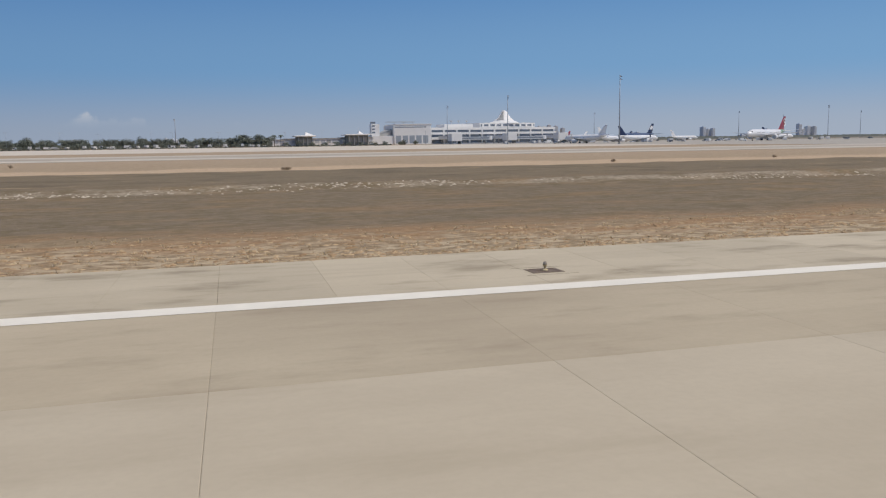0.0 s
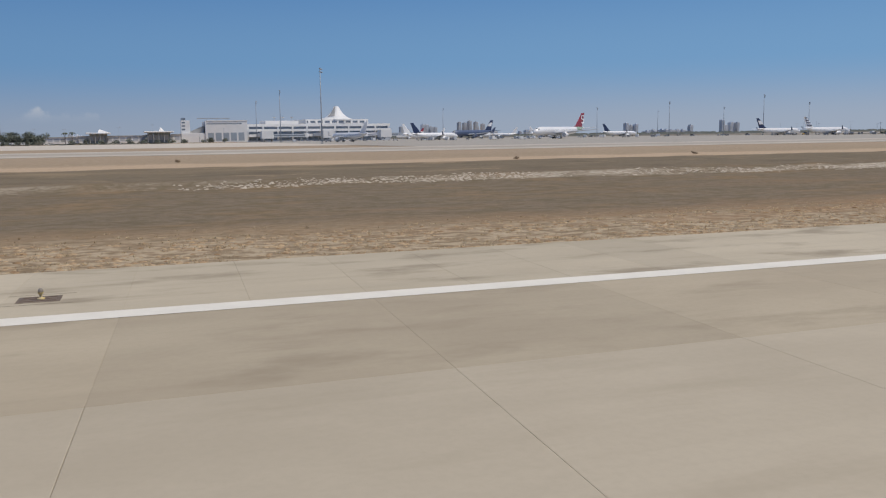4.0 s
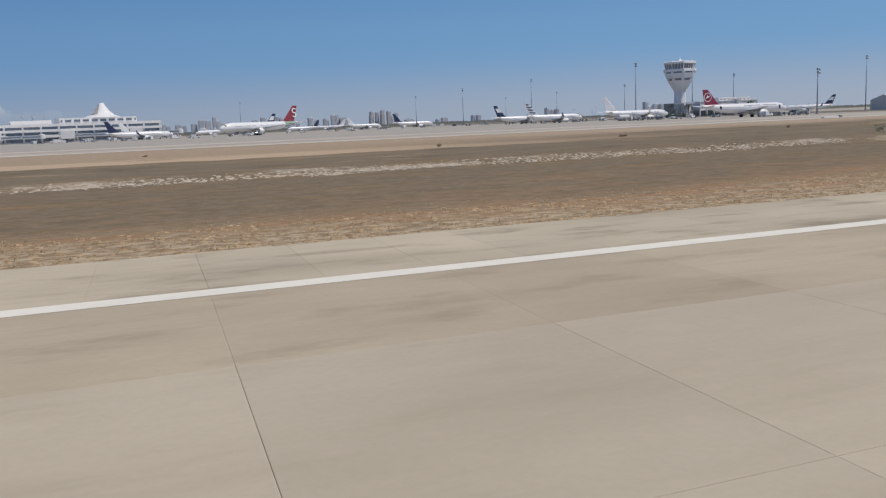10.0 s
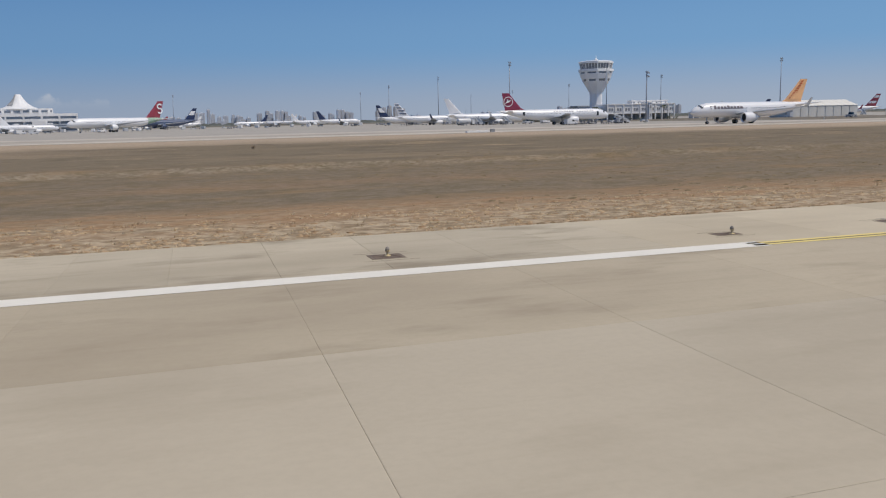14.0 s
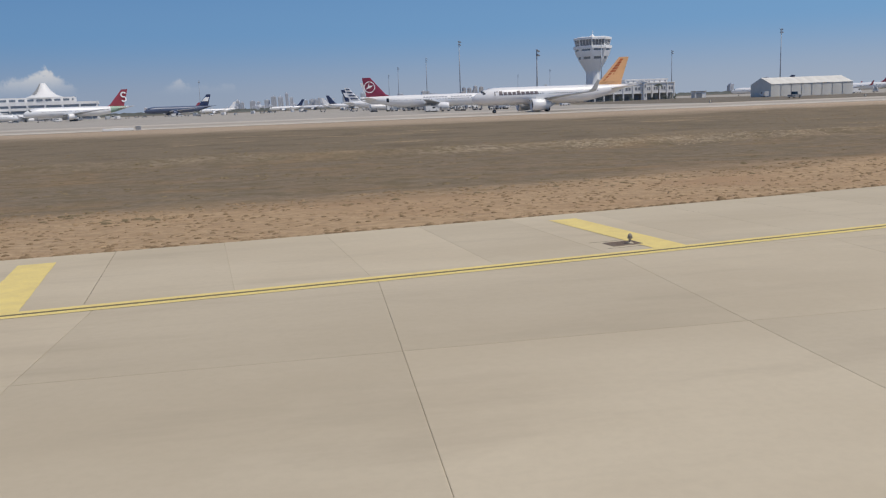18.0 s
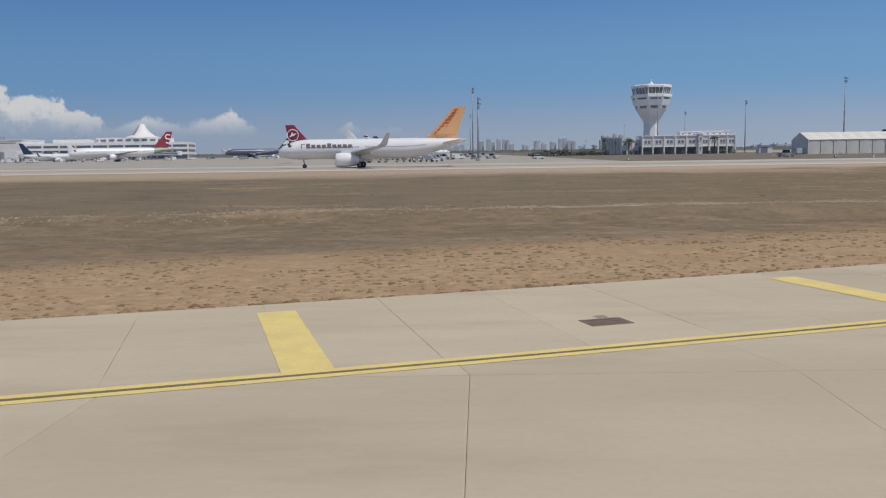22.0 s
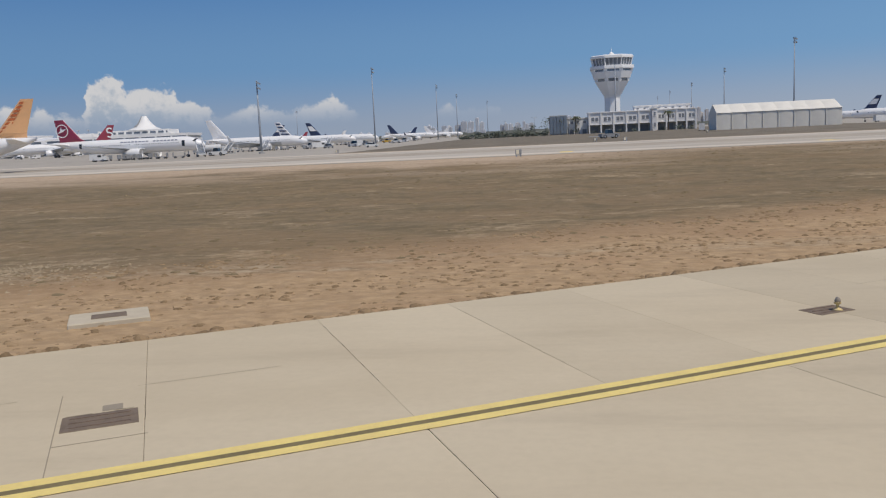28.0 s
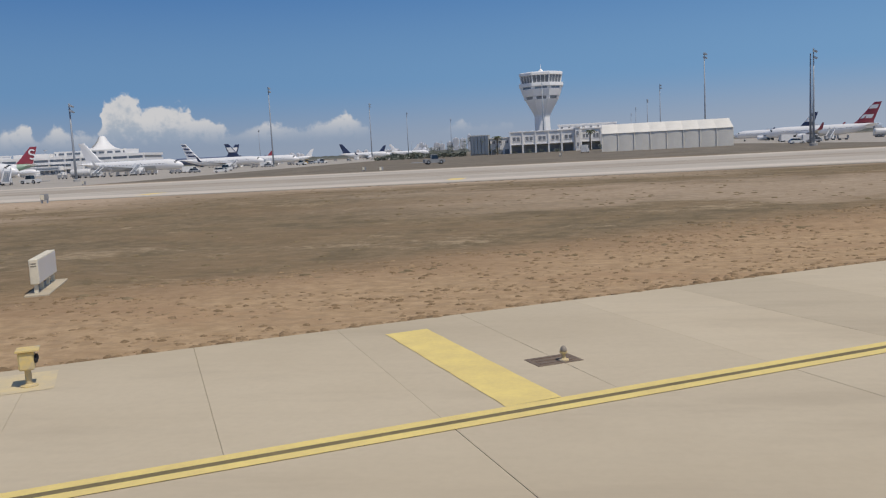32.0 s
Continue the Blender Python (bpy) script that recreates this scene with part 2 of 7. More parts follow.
def smooth(v):
    v = min(max(v, 0.0), 1.0)
    return v * v * (3 - 2 * v)


def ground_z(x, y):
    """Level of the land: a low bank, then a rise to the apron."""
    fade = smooth((665.0 - x) / 60.0)
    bank = 0.42 * fade * smooth((y - 77.0) / 2.4)
    return bank + (APRON_Z - bank) * smooth((y - 119.0) / 46.0)


def land_z(x, y):
    """Surface of the grass, with its small swells."""
    g = edge_gap(x, y)
    z = ground_z(x, y) - 0.06 + 0.046 * smooth((y - 232.0) / 3.0)
    if g > 1.0 and y < 160 and -60 < x < 820:
        k = min((g - 1.0) / 6.0, 1.0)
        z += k * (0.16 * noise.noise(Vector((x * 0.11, y * 0.19, 0))) + 0.09 * noise.noise(Vector((x * 0.4, y * 0.5, 3))))
        z -= 0.2 * k * math.exp(-((y - 73.5) / 4.0) ** 2)
    if g < -5.0:
        z -= 0.25
    return z


# ---- mesh helpers ----
def part(name, bm, material, parent=None, label=""):
    me = bpy.data.meshes.new(name)
    bm.to_mesh(me)
    bm.free()
    me.materials.append(material)
    ob = new(name, me)
    if parent is not None:
        ob.parent = parent
    if label:
        ob["label"] = label
    return ob


def raw(name, verts, faces, material, parent=None, label="", smooth=False):
    me = bpy.data.meshes.new(name)
    me.from_pydata(verts, [], faces)
    me.materials.append(material)
    if smooth:
        me.polygons.foreach_set("use_smooth", [True] * len(me.polygons))
    me.update()
    ob = new(name, me)
    if parent is not None:
        ob.parent = parent
    if label:
        ob["label"] = label
    return ob


def shade(ob, on=True):
    ob.data.polygons.foreach_set("use_smooth", [on] * len(ob.data.polygons))
    return ob


def box(bm, x0, x1, y0, y1, z0, z1, m=None):
    vs = [bm.verts.new((x, y, z)) for z in (z0, z1) for x, y in ((x0, y0), (x1, y0), (x1, y1), (x0, y1))]
    if m is not None:
        for v in vs:
            v.co = m @ v.co
    for f in ((3, 2, 1, 0), (4, 5, 6, 7), (0, 1, 5, 4), (1, 2, 6, 5), (2, 3, 7, 6), (3, 0, 4, 7)):
        bm.faces.new([vs[i] for i in f])
    return vs


def bevel_box(x0, x1, y0, y1, z0, z1, r=0.03):
    bm = bmesh.new()
    box(bm, x0, x1, y0, y1, z0, z1)
    bmesh.ops.bevel(bm, geom=bm.edges[:], offset=r, segments=1, affect="EDGES")
    return bm


def lathe(bm, prof, n=16, m=None, cap=True):
    """A turned shape about z from (radius, z) pairs."""
    rings = []
    for r, z in prof:
        ring = []
        for i in range(n):
            a = 2 * math.pi * i / n
            v = Vector((r * math.cos(a), r * math.sin(a), z))
            ring.append(bm.verts.new(m @ v if m is not None else v))
        rings.append(ring)
    for a, b in zip(rings, rings[1:]):
        for i in range(n):
            bm.faces.new((a[i], a[(i + 1) % n], b[(i + 1) % n], b[i]))
    if cap:
        bm.faces.new(rings[0][::-1])
        bm.faces.new(rings[-1])
    return rings


def tube(bm, a, b, r0, r1=None, n=8):
    a, b = Vector(a), Vector(b)
    q = (b - a).to_track_quat("Z", "Y").to_matrix().to_4x4()
    lathe(bm, [(r0, 0), (r1 if r1 is not None else r0, (b - a).length)], n, Matrix.Translation(a) @ q)


def empty(name, m, label, category, group=""):
    ob = new(name)
    ob.matrix_basis = m
    ob.empty_display_size = 0.5
    return tagged(ob, label, category, group)
# ---- land ----
def ground_material():
    m = bpy.data.materials.new("dry_airfield_grass")
    m.use_nodes = True
    nt = m.node_tree
    L = nt.links.new
    p = nt.nodes["Principled BSDF"]
    p.inputs["Roughness"].default_value = 0.95
    p.inputs["Specular IOR Level"].default_value = 0.15
    geo = nt.nodes.new("ShaderNodeNewGeometry")
    sep = nt.nodes.new("ShaderNodeSeparateXYZ")
    L(geo.outputs["Position"], sep.inputs[0])
    att = nt.nodes.new("ShaderNodeAttribute")
    att.attribute_name = "edge_gap"

    def noise_tex(scale, detail=6, sx=1.0, rough=0.6):
        mp = nt.nodes.new("ShaderNodeMapping")
        mp.inputs["Scale"].default_value = (sx, 1, 1)
        L(geo.outputs["Position"], mp.inputs["Vector"])
        n = nt.nodes.new("ShaderNodeTexNoise")
        n.inputs["Scale"].default_value = scale
        n.inputs["Detail"].default_value = detail
        n.inputs["Roughness"].default_value = rough
        L(mp.outputs[0], n.inputs["Vector"])
        return n.outputs[0]

    def math_node(op, a, b, c=None):
        n = nt.nodes.new("ShaderNodeMath")
        n.operation = op
        for i, v in enumerate((a, b, c)):
            if v is None:
                continue
            if isinstance(v, (int, float)):
                n.inputs[i].default_value = v
            else:
                L(v, n.inputs[i])
        return n.outputs[0]

    def ramp01(v, lo, hi):
        n = nt.nodes.new("ShaderNodeMapRange")
        n.interpolation_type = "SMOOTHSTEP"
        n.inputs["From Min"].default_value, n.inputs["From Max"].default_value = lo, hi
        L(v, n.inputs["Value"])
        return n.outputs[0]

    def mixc(f, a, b):
        n = nt.nodes.new("ShaderNodeMix")
        n.data_type = "RGBA"
        L(f, n.inputs["Factor"])
        for key, v in (("A", a), ("B", b)):
            if isinstance(v, tuple):
                n.inputs[key].default_value = (*v, 1)
            else:
                L(v, n.inputs[key])
        return n.outputs["Result"]

    big = noise_tex(0.03, 5, 0.35)
    mid = noise_tex(0.22, 6, 0.5)
    fine = noise_tex(2.2, 8, 0.8, 0.7)
    speck = noise_tex(7.0, 4, 1.0, 0.7)
    gap = math_node("ADD", att.outputs["Fac"], math_node("MULTIPLY", math_node("SUBTRACT", mid, 0.5), 9.0))
    gap = math_node("ADD", gap, math_node("MULTIPLY", math_node("SUBTRACT", big, 0.5), 14.0))
    yy = math_node("ADD", sep.outputs["Y"], math_node("MULTIPLY", math_node("SUBTRACT", mid, 0.5), 10.0))
    yy = math_node("ADD", yy, math_node("MULTIPLY", math_node("SUBTRACT", big, 0.5), 24.0))
    brim = math_node("ADD", att.outputs["Fac"], math_node("MULTIPLY", math_node("SUBTRACT", mid, 0.5), 6.0))
    tan = mixc(ramp01(fine, 0.3, 0.7), (0.225, 0.168, 0.102), (0.335, 0.252, 0.160))
    tan = mixc(ramp01(mid, 0.48, 0.7), tan, (0.31, 0.222, 0.137))
    olive = mixc(ramp01(fine, 0.25, 0.75), (0.174, 0.138, 0.094), (0.258, 0.204, 0.142))
    olive = mixc(ramp01(mid, 0.45, 0.75), olive, (0.275, 0.188, 0.104))
    # low scrub in cushions, closing up into dark mats
    mats = ramp01(noise_tex(0.75, 7, 0.7, 0.75), 0.46, 0.58)
    olive = mixc(math_node("MULTIPLY", mats, 0.55), olive, (0.142, 0.113, 0.062))
    bare = ramp01(noise_tex(0.5, 7, 0.55, 0.75), 0.55, 0.64)
    olive = mixc(math_node("MULTIPLY", bare, math_node("MULTIPLY_ADD", ramp01(sep.outputs["X"], 520.0, 640.0), 0.5, 0.15)), olive, (0.40, 0.30, 0.185))
    streaks = math_node("MULTIPLY", ramp01(sep.outputs["X"], 520.0, 640.0), ramp01(noise_tex(0.22, 7, 0.55, 0.74), 0.5, 0.64))
    olive = mixc(math_node("MULTIPLY", streaks, 0.75), olive, mixc(ramp01(fine, 0.3, 0.7), (0.30, 0.22, 0.135), (0.42, 0.315, 0.20)))
    olive = mixc(math_node("MULTIPLY", ramp01(noise_tex(0.42, 7, 0.4, 0.75), 0.52, 0.68), 0.5), olive, (0.160, 0.124, 0.076))
    burnt = mixc(ramp01(fine, 0.2, 0.8), (0.173, 0.138, 0.092), (0.241, 0.193, 0.130))
    burnt = mixc(ramp01(noise_tex(0.14, 6, 0.7, 0.75), 0.45, 0.68), burnt, (0.148, 0.119, 0.082))
    burnt = mixc(ramp01(big, 0.55, 0.75), burnt, (0.30, 0.23, 0.145))
    burnt = mixc(math_node("MULTIPLY", ramp01(noise_tex(0.11, 7, 0.4, 0.78), 0.54, 0.66), 0.75), burnt, mixc(ramp01(fine, 0.35, 0.65), (0.25, 0.178, 0.105), (0.46, 0.35, 0.22)))
    soil = mixc(ramp01(fine, 0.3, 0.7), (0.37, 0.255, 0.145), (0.51, 0.365, 0.222))
    soil = mixc(ramp01(mid, 0.5, 0.72), soil, (0.40, 0.265, 0.155))
    clumped = ramp01(noise_tex(0.85, 5, 0.55, 0.68), 0.5, 0.62)
    soil = mixc(math_node("MULTIPLY", clumped, 0.3), soil, (0.33, 0.225, 0.135))
    cushions = ramp01(noise_tex(2.4, 4, 0.75, 0.6), 0.50, 0.60)
    soil = mixc(math_node("MULTIPLY", cushions, 0.5), soil, (0.33, 0.235, 0.145))
    # pale matted straw, thinning away from the pavement
    matted = ramp01(noise_tex(1.55, 5, 0.62, 0.62), 0.44, 0.57)
    matted = math_node("MULTIPLY", matted, math_node("SUBTRACT", 1.0, ramp01(math_node("ADD", att.outputs["Fac"], math_node("MULTIPLY", math_node("SUBTRACT", big, 0.5), 12.0)), 4.0, 11.0)))
    tan = mixc(math_node("MULTIPLY", matted, 0.8), tan, mixc(ramp01(fine, 0.3, 0.7), (0.44, 0.35, 0.235), (0.58, 0.475, 0.335)))
    pale = mixc(ramp01(fine, 0.3, 0.7), (0.35, 0.27, 0.19), (0.47, 0.375, 0.275))
    lime = mixc(ramp01(fine, 0.35, 0.6), (0.30, 0.235, 0.165), (0.56, 0.50, 0.405))
    exit_zone = ramp01(sep.outputs["X"], 560.0, 660.0)
    ruddy = math_node("MULTIPLY", ramp01(gap, 2.5, 7.0), ramp01(noise_tex(0.5, 6, 0.4, 0.7), 0.4, 0.58))
    tan = mixc(math_node("MULTIPLY", ruddy, math_node("MULTIPLY_ADD", math_node("SUBTRACT", ramp01(sep.outputs["X"], 135.0, 190.0), ramp01(sep.outputs["X"], 45.0, 95.0)), 0.6, 0.8)), tan, mixc(ramp01(fine, 0.3, 0.7), (0.27, 0.165, 0.088), (0.385, 0.245, 0.135)))
    near = mixc(ramp01(sep.outputs["X"], 465.0, 525.0), tan, soil)
    c = mixc(ramp01(gap, 8.0, 15.0), near, olive)
    olive = mixc(math_node("MULTIPLY", exit_zone, 0.6), olive, mixc(mats, mixc(ramp01(fine, 0.25, 0.75), (0.176, 0.134, 0.072), (0.285, 0.211, 0.118)), (0.142, 0.112, 0.063)))
    patches = ramp01(noise_tex(0.085, 6, 0.6, 0.72), 0.46, 0.6)
    olive = mixc(math_node("MULTIPLY", math_node("MULTIPLY", exit_zone, patches), 0.5), olive, (0.275, 0.188, 0.106))
    spots = ramp01(noise_tex(0.16, 8, 0.6, 0.8), 0.54, 0.62)
    olive = mixc(math_node("MULTIPLY", math_node("MULTIPLY", exit_zone, spots), 0.75), olive, mixc(ramp01(fine, 0.35, 0.65), (0.27, 0.195, 0.115), (0.50, 0.395, 0.26)))
    outer = mixc(ramp01(brim, 8.0, 15.0), mixc(ramp01(fine, 0.25, 0.75), (0.30, 0.20, 0.115), (0.41, 0.285, 0.172)), olive)
    c = mixc(exit_zone, c, mixc(ramp01(brim, 5.0, 10.5), soil, outer))
    scorch = math_node("MULTIPLY", ramp01(yy, 78.0, 86.0), ramp01(gap, 10.0, 19.0))
    c = mixc(math_node("MULTIPLY", scorch, math_node("MULTIPLY_ADD", exit_zone, -0.75, 1.0)), c, burnt)
    # a low bank of limestone rubble
    by = math_node("ADD", sep.outputs["Y"], math_node("MULTIPLY", math_node("SUBTRACT", mid, 0.5), 3.0))
    by = math_node("SUBTRACT", by, math_node("MULTIPLY", math_node("MAXIMUM", math_node("SUBTRACT", sep.outputs["X"], 565.0), 0.0), 0.135))
    bank = math_node("MULTIPLY", ramp01(by, 76.4, 77.6), math_node("SUBTRACT", 1.0, ramp01(by, 78.3, 80.0)))
    bank = math_node("MULTIPLY", bank, math_node("MULTIPLY_ADD", ramp01(sep.outputs["X"], 110.0, 230.0), 0.6, 0.4))
    bank = math_node("MULTIPLY", bank, ramp01(noise_tex(0.16, 6, 0.5, 0.75), 0.42, 0.6))
    bank = math_node("MULTIPLY", bank, math_node("SUBTRACT", 1.0, ramp01(sep.outputs["X"], 672.0, 705.0)))
    thin = math_node("MULTIPLY", ramp01(sep.outputs["X"], 385.0, 420.0), math_node("SUBTRACT", 1.0, ramp01(sep.outputs["X"], 520.0, 575.0)))
    bank = math_node("MULTIPLY", bank, math_node("SUBTRACT", 1.0, math_node("MULTIPLY", thin, 0.72)))
    c = mixc(bank, c, mixc(ramp01(sep.outputs["X"], 390.0, 450.0), lime, mixc(ramp01(fine, 0.38, 0.6), olive, (0.47, 0.39, 0.28))))
    rust = math_node("MULTIPLY", ramp01(noise_tex(0.055, 6, 0.35, 0.72), 0.5, 0.68), math_node("SUBTRACT", 0.3, ramp01(yy, 50.0, 90.0)))
    c = mixc(math_node("MAXIMUM", rust, 0.0), c, mixc(ramp01(fine, 0.35, 0.65), (0.30, 0.175, 0.095), (0.44, 0.275, 0.155)))
    verge = math_node("MULTIPLY", ramp01(yy, 136.0, 152.0), math_node("SUBTRACT", 1.0, math_node("MULTIPLY", exit_zone, ramp01(noise_tex(0.05, 5, 0.3, 0.7), 0.62, 0.45))))
    c = mixc(verge, c, pale)
    # mown tan strip beside the taxiway, with a clean near edge
    mown = math_node("ADD", sep.outputs["Y"], math_node("MULTIPLY", math_node("SUBTRACT", mid, 0.5), 7.0))
    mown = math_node("MULTIPLY", ramp01(mown, 116.5, 119.0), math_node("SUBTRACT", 1.0, ramp01(sep.outputs["X"], 330.0, 440.0)))
    stripe = math_node("ADD", sep.outputs["Y"], math_node("MULTIPLY", math_node("SUBTRACT", noise_tex(0.12, 6, 0.25, 0.7), 0.5), 26.0))
    upper = mixc(ramp01(fine, 0.3, 0.7), (0.32, 0.245, 0.165), (0.44, 0.345, 0.245))
    lower = mixc(ramp01(fine, 0.3, 0.7), (0.44, 0.325, 0.215), (0.60, 0.46, 0.325))
    c = mixc(math_node("MULTIPLY", mown, 0.92), c, mixc(ramp01(stripe, 128.0, 134.0), lower, upper))
    # bare orange earth before the taxiway
    strip_y = math_node("ADD", sep.outputs["Y"], math_node("MULTIPLY", math_node("SUBTRACT", mid, 0.5), 22.0))
    strip = math_node("MULTIPLY", ramp01(strip_y, 148.0, 158.0), math_node("MULTIPLY", ramp01(sep.outputs["X"], 565.0, 610.0), math_node("SUBTRACT", 1.0, ramp01(sep.outputs["X"], 678.0, 704.0))))
    c = mixc(math_node("MULTIPLY", strip, 0.85), c, mixc(ramp01(fine, 0.3, 0.7), (0.42, 0.315, 0.22), (0.56, 0.445, 0.33)))
    worn = math_node("MULTIPLY", ramp01(strip_y, 137.0, 142.0), math_node("SUBTRACT", 1.0, ramp01(strip_y, 149.0, 155.0)))
    worn = math_node("MULTIPLY", worn, ramp01(sep.outputs["X"], 705.0, 735.0))
    c = mixc(math_node("MULTIPLY", worn, 0.75), c, pale)
    c = mixc(math_node("MULTIPLY", ramp01(yy, 232.0, 240.0), ramp01(sep.outputs["X"], 195.0, 212.0)), c, mixc(ramp01(mid, 0.4, 0.65), (0.165, 0.145, 0.115), (0.235, 0.205, 0.162)))
    flecks = ramp01(noise_tex(0.8, 6, 0.45, 0.75), 0.56, 0.68)
    c = mixc(math_node("MULTIPLY", flecks, math_node("MULTIPLY_ADD", exit_zone, 0.25, 0.12)), c, (0.35, 0.265, 0.17))
    c = mixc(ramp01(speck, 0.69, 0.76), c, (0.45, 0.37, 0.27))
    L(c, p.inputs["Base Color"])
    b = nt.nodes.new("ShaderNodeBump")
    b.inputs["Strength"].default_value = 0.7
    b.inputs["Distance"].default_value = 0.11
    L(math_node("ADD", fine, math_node("MULTIPLY", speck, 0.4)), b.inputs["Height"])
    L(b.outputs[0], p.inputs["Normal"])
    return m


GROUND = ground_material()


def build_ground():
    def steps(*segs):
        out = []
        for a, b, d in segs:
            out += list(np.arange(a, b, d))
        return out
    xs = steps((-4600, -600, 400), (-600, -60, 30), (-60, 820, 4), (820, 1200, 30), (1200, 4601, 425))
    ys = steps((-2500, -100, 300), (-100, 20, 20), (20, 72, 2.5), (72, 86, 1.0), (86, 130, 2.5), (130, 260, 8), (260, 900, 40), (900, 4701, 380))
    verts, gaps = [], []
    for y in ys:
        for x in xs:
            g = edge_gap(x, y) if -800 < x < 1300 else (y - LINE_Y - SHOULDER)
            z = land_z(x, y) if -800 < x < 1300 else ground_z(x, y) - 0.05
            verts.append((x, y, z))
            gaps.append(g)
    n = len(xs)
    faces = [(j * n + i, j * n + i + 1, (j + 1) * n + i + 1, (j + 1) * n + i) for j in range(len(ys) - 1) for i in range(n - 1)]
    ob = raw("ground", verts, faces, GROUND, smooth=True)
    a = ob.data.attributes.new("edge_gap", "FLOAT", "POINT")
    a.data.foreach_set("value", gaps)
    tagged(ob, "dry tan and brown airfield grass with bare earth", "ground", kind="structure")
    return np.array(xs), np.array(ys), np.array([v[2] for v in verts]).reshape(len(ys), len(xs))


LAND_X, LAND_Y, LAND_Z = build_ground()


def turf_z(x, y):
    """Height of the ground's sheet itself at a point."""
    i = int(np.searchsorted(LAND_X, x)) - 1
    j = int(np.searchsorted(LAND_Y, y)) - 1
    u = (x - LAND_X[i]) / (LAND_X[i + 1] - LAND_X[i])
    v = (y - LAND_Y[j]) / (LAND_Y[j + 1] - LAND_Y[j])
    low = LAND_Z[j, i] * (1 - u) + LAND_Z[j, i + 1] * u
    high = LAND_Z[j + 1, i] * (1 - u) + LAND_Z[j + 1, i + 1] * u
    return float(low * (1 - v) + high * v)


# ---- concrete ----
def concrete(name, c1, c2, stain, amount, stretch=0.25, rand=0.05):
    """Cast concrete: mottled, streaked along the runway, with soft dark stains."""
    m = bpy.data.materials.new(name)
    m.use_nodes = True
    nt = m.node_tree
    L = nt.links.new
    p = nt.nodes["Principled BSDF"]
    p.inputs["Roughness"].default_value = 0.82
    p.inputs["Specular IOR Level"].default_value = 0.3
    geo = nt.nodes.new("ShaderNodeNewGeometry")

    def nz(scale, sx, detail=6):
        mp = nt.nodes.new("ShaderNodeMapping")
        mp.inputs["Scale"].default_value = (sx, 1, 1)
        L(geo.outputs["Position"], mp.inputs["Vector"])
        n = nt.nodes.new("ShaderNodeTexNoise")
        n.inputs["Scale"].default_value = scale
        n.inputs["Detail"].default_value = detail
        n.inputs["Roughness"].default_value = 0.6
        L(mp.outputs[0], n.inputs["Vector"])
        return n.outputs[0]

    def mr(v, lo, hi, to=1.0):
        n = nt.nodes.new("ShaderNodeMapRange")
        n.interpolation_type = "SMOOTHSTEP"
        n.inputs["From Min"].default_value, n.inputs["From Max"].default_value = lo, hi
        n.inputs["To Max"].default_value = to
        L(v, n.inputs["Value"])
        return n.outputs[0]

    def mixc(f, a, b):
        n = nt.nodes.new("ShaderNodeMix")
        n.data_type = "RGBA"
        L(f, n.inputs["Factor"])
        for key, v in (("A", a), ("B", b)):
            if isinstance(v, tuple):
                n.inputs[key].default_value = (*v, 1)
            else:
                L(v, n.inputs[key])
        return n.outputs["Result"]

    c = mixc(mr(nz(0.18, 0.5), 0.35, 0.65), c1, c2)
    c = mixc(mr(nz(6.0, 1.0, 8), 0.35, 0.7, 0.16), c, tuple(v * 0.82 for v in c1))
    c = mixc(mr(nz(0.9, 0.8, 5), 0.52, 0.7, 0.22), c, tuple(v * 1.07 for v in c2))
    c = mixc(mr(nz(0.55, stretch, 5), 0.50, 0.72, amount), c, stain)
    c = mixc(mr(nz(0.07, 0.35, 4), 0.5, 0.72, amount * 0.5), c, tuple(v * 0.9 for v in stain))
    c = mixc(mr(nz(1.7, 0.06, 4), 0.52, 0.75, amount * 0.25), c, stain)
    oi = nt.nodes.new("ShaderNodeObjectInfo")
    vr = nt.nodes.new("ShaderNodeMapRange")
    vr.inputs["To Min"].default_value, vr.inputs["To Max"].default_value = 1 - rand, 1 + rand
    L(oi.outputs["Random"], vr.inputs["Value"])
    hs = nt.nodes.new("ShaderNodeHueSaturation")
    L(vr.outputs[0], hs.inputs["Value"])
    L(c, hs.inputs["Color"])
    L(hs.outputs[0], p.inputs["Base Color"])
    b = nt.nodes.new("ShaderNodeBump")
    b.inputs["Strength"].default_value = 0.1
    b.inputs["Distance"].default_value = 0.012
    L(nz(22.0, 1.0, 6), b.inputs["Height"])
    L(b.outputs[0], p.inputs["Normal"])
    return m


SLAB_LANE = concrete("runway_concrete", (0.458, 0.396, 0.297), (0.512, 0.447, 0.339), (0.362, 0.304, 0.218), 0.4)
SLAB_OUTER = concrete("stained_runway_concrete", (0.425, 0.358, 0.258), (0.490, 0.420, 0.305), (0.315, 0.258, 0.180), 0.6, 0.4)
SLAB_SHOULDER = concrete("shoulder_concrete", (0.485, 0.420, 0.310), (0.545, 0.475, 0.355), (0.295, 0.245, 0.172), 0.85, 0.4)
SLAB_EXIT = concrete("exit_concrete", (0.520, 0.443, 0.318), (0.572, 0.494, 0.362), (0.41, 0.345, 0.25), 0.45)
APRON = concrete("apron_concrete", (0.392, 0.360, 0.312), (0.452, 0.418, 0.366), (0.270, 0.240, 0.195), 0.7, 0.12)
TAXI = concrete("taxiway_concrete", (0.472, 0.430, 0.365), (0.535, 0.490, 0.420), (0.320, 0.276, 0.217), 0.7, 0.05)


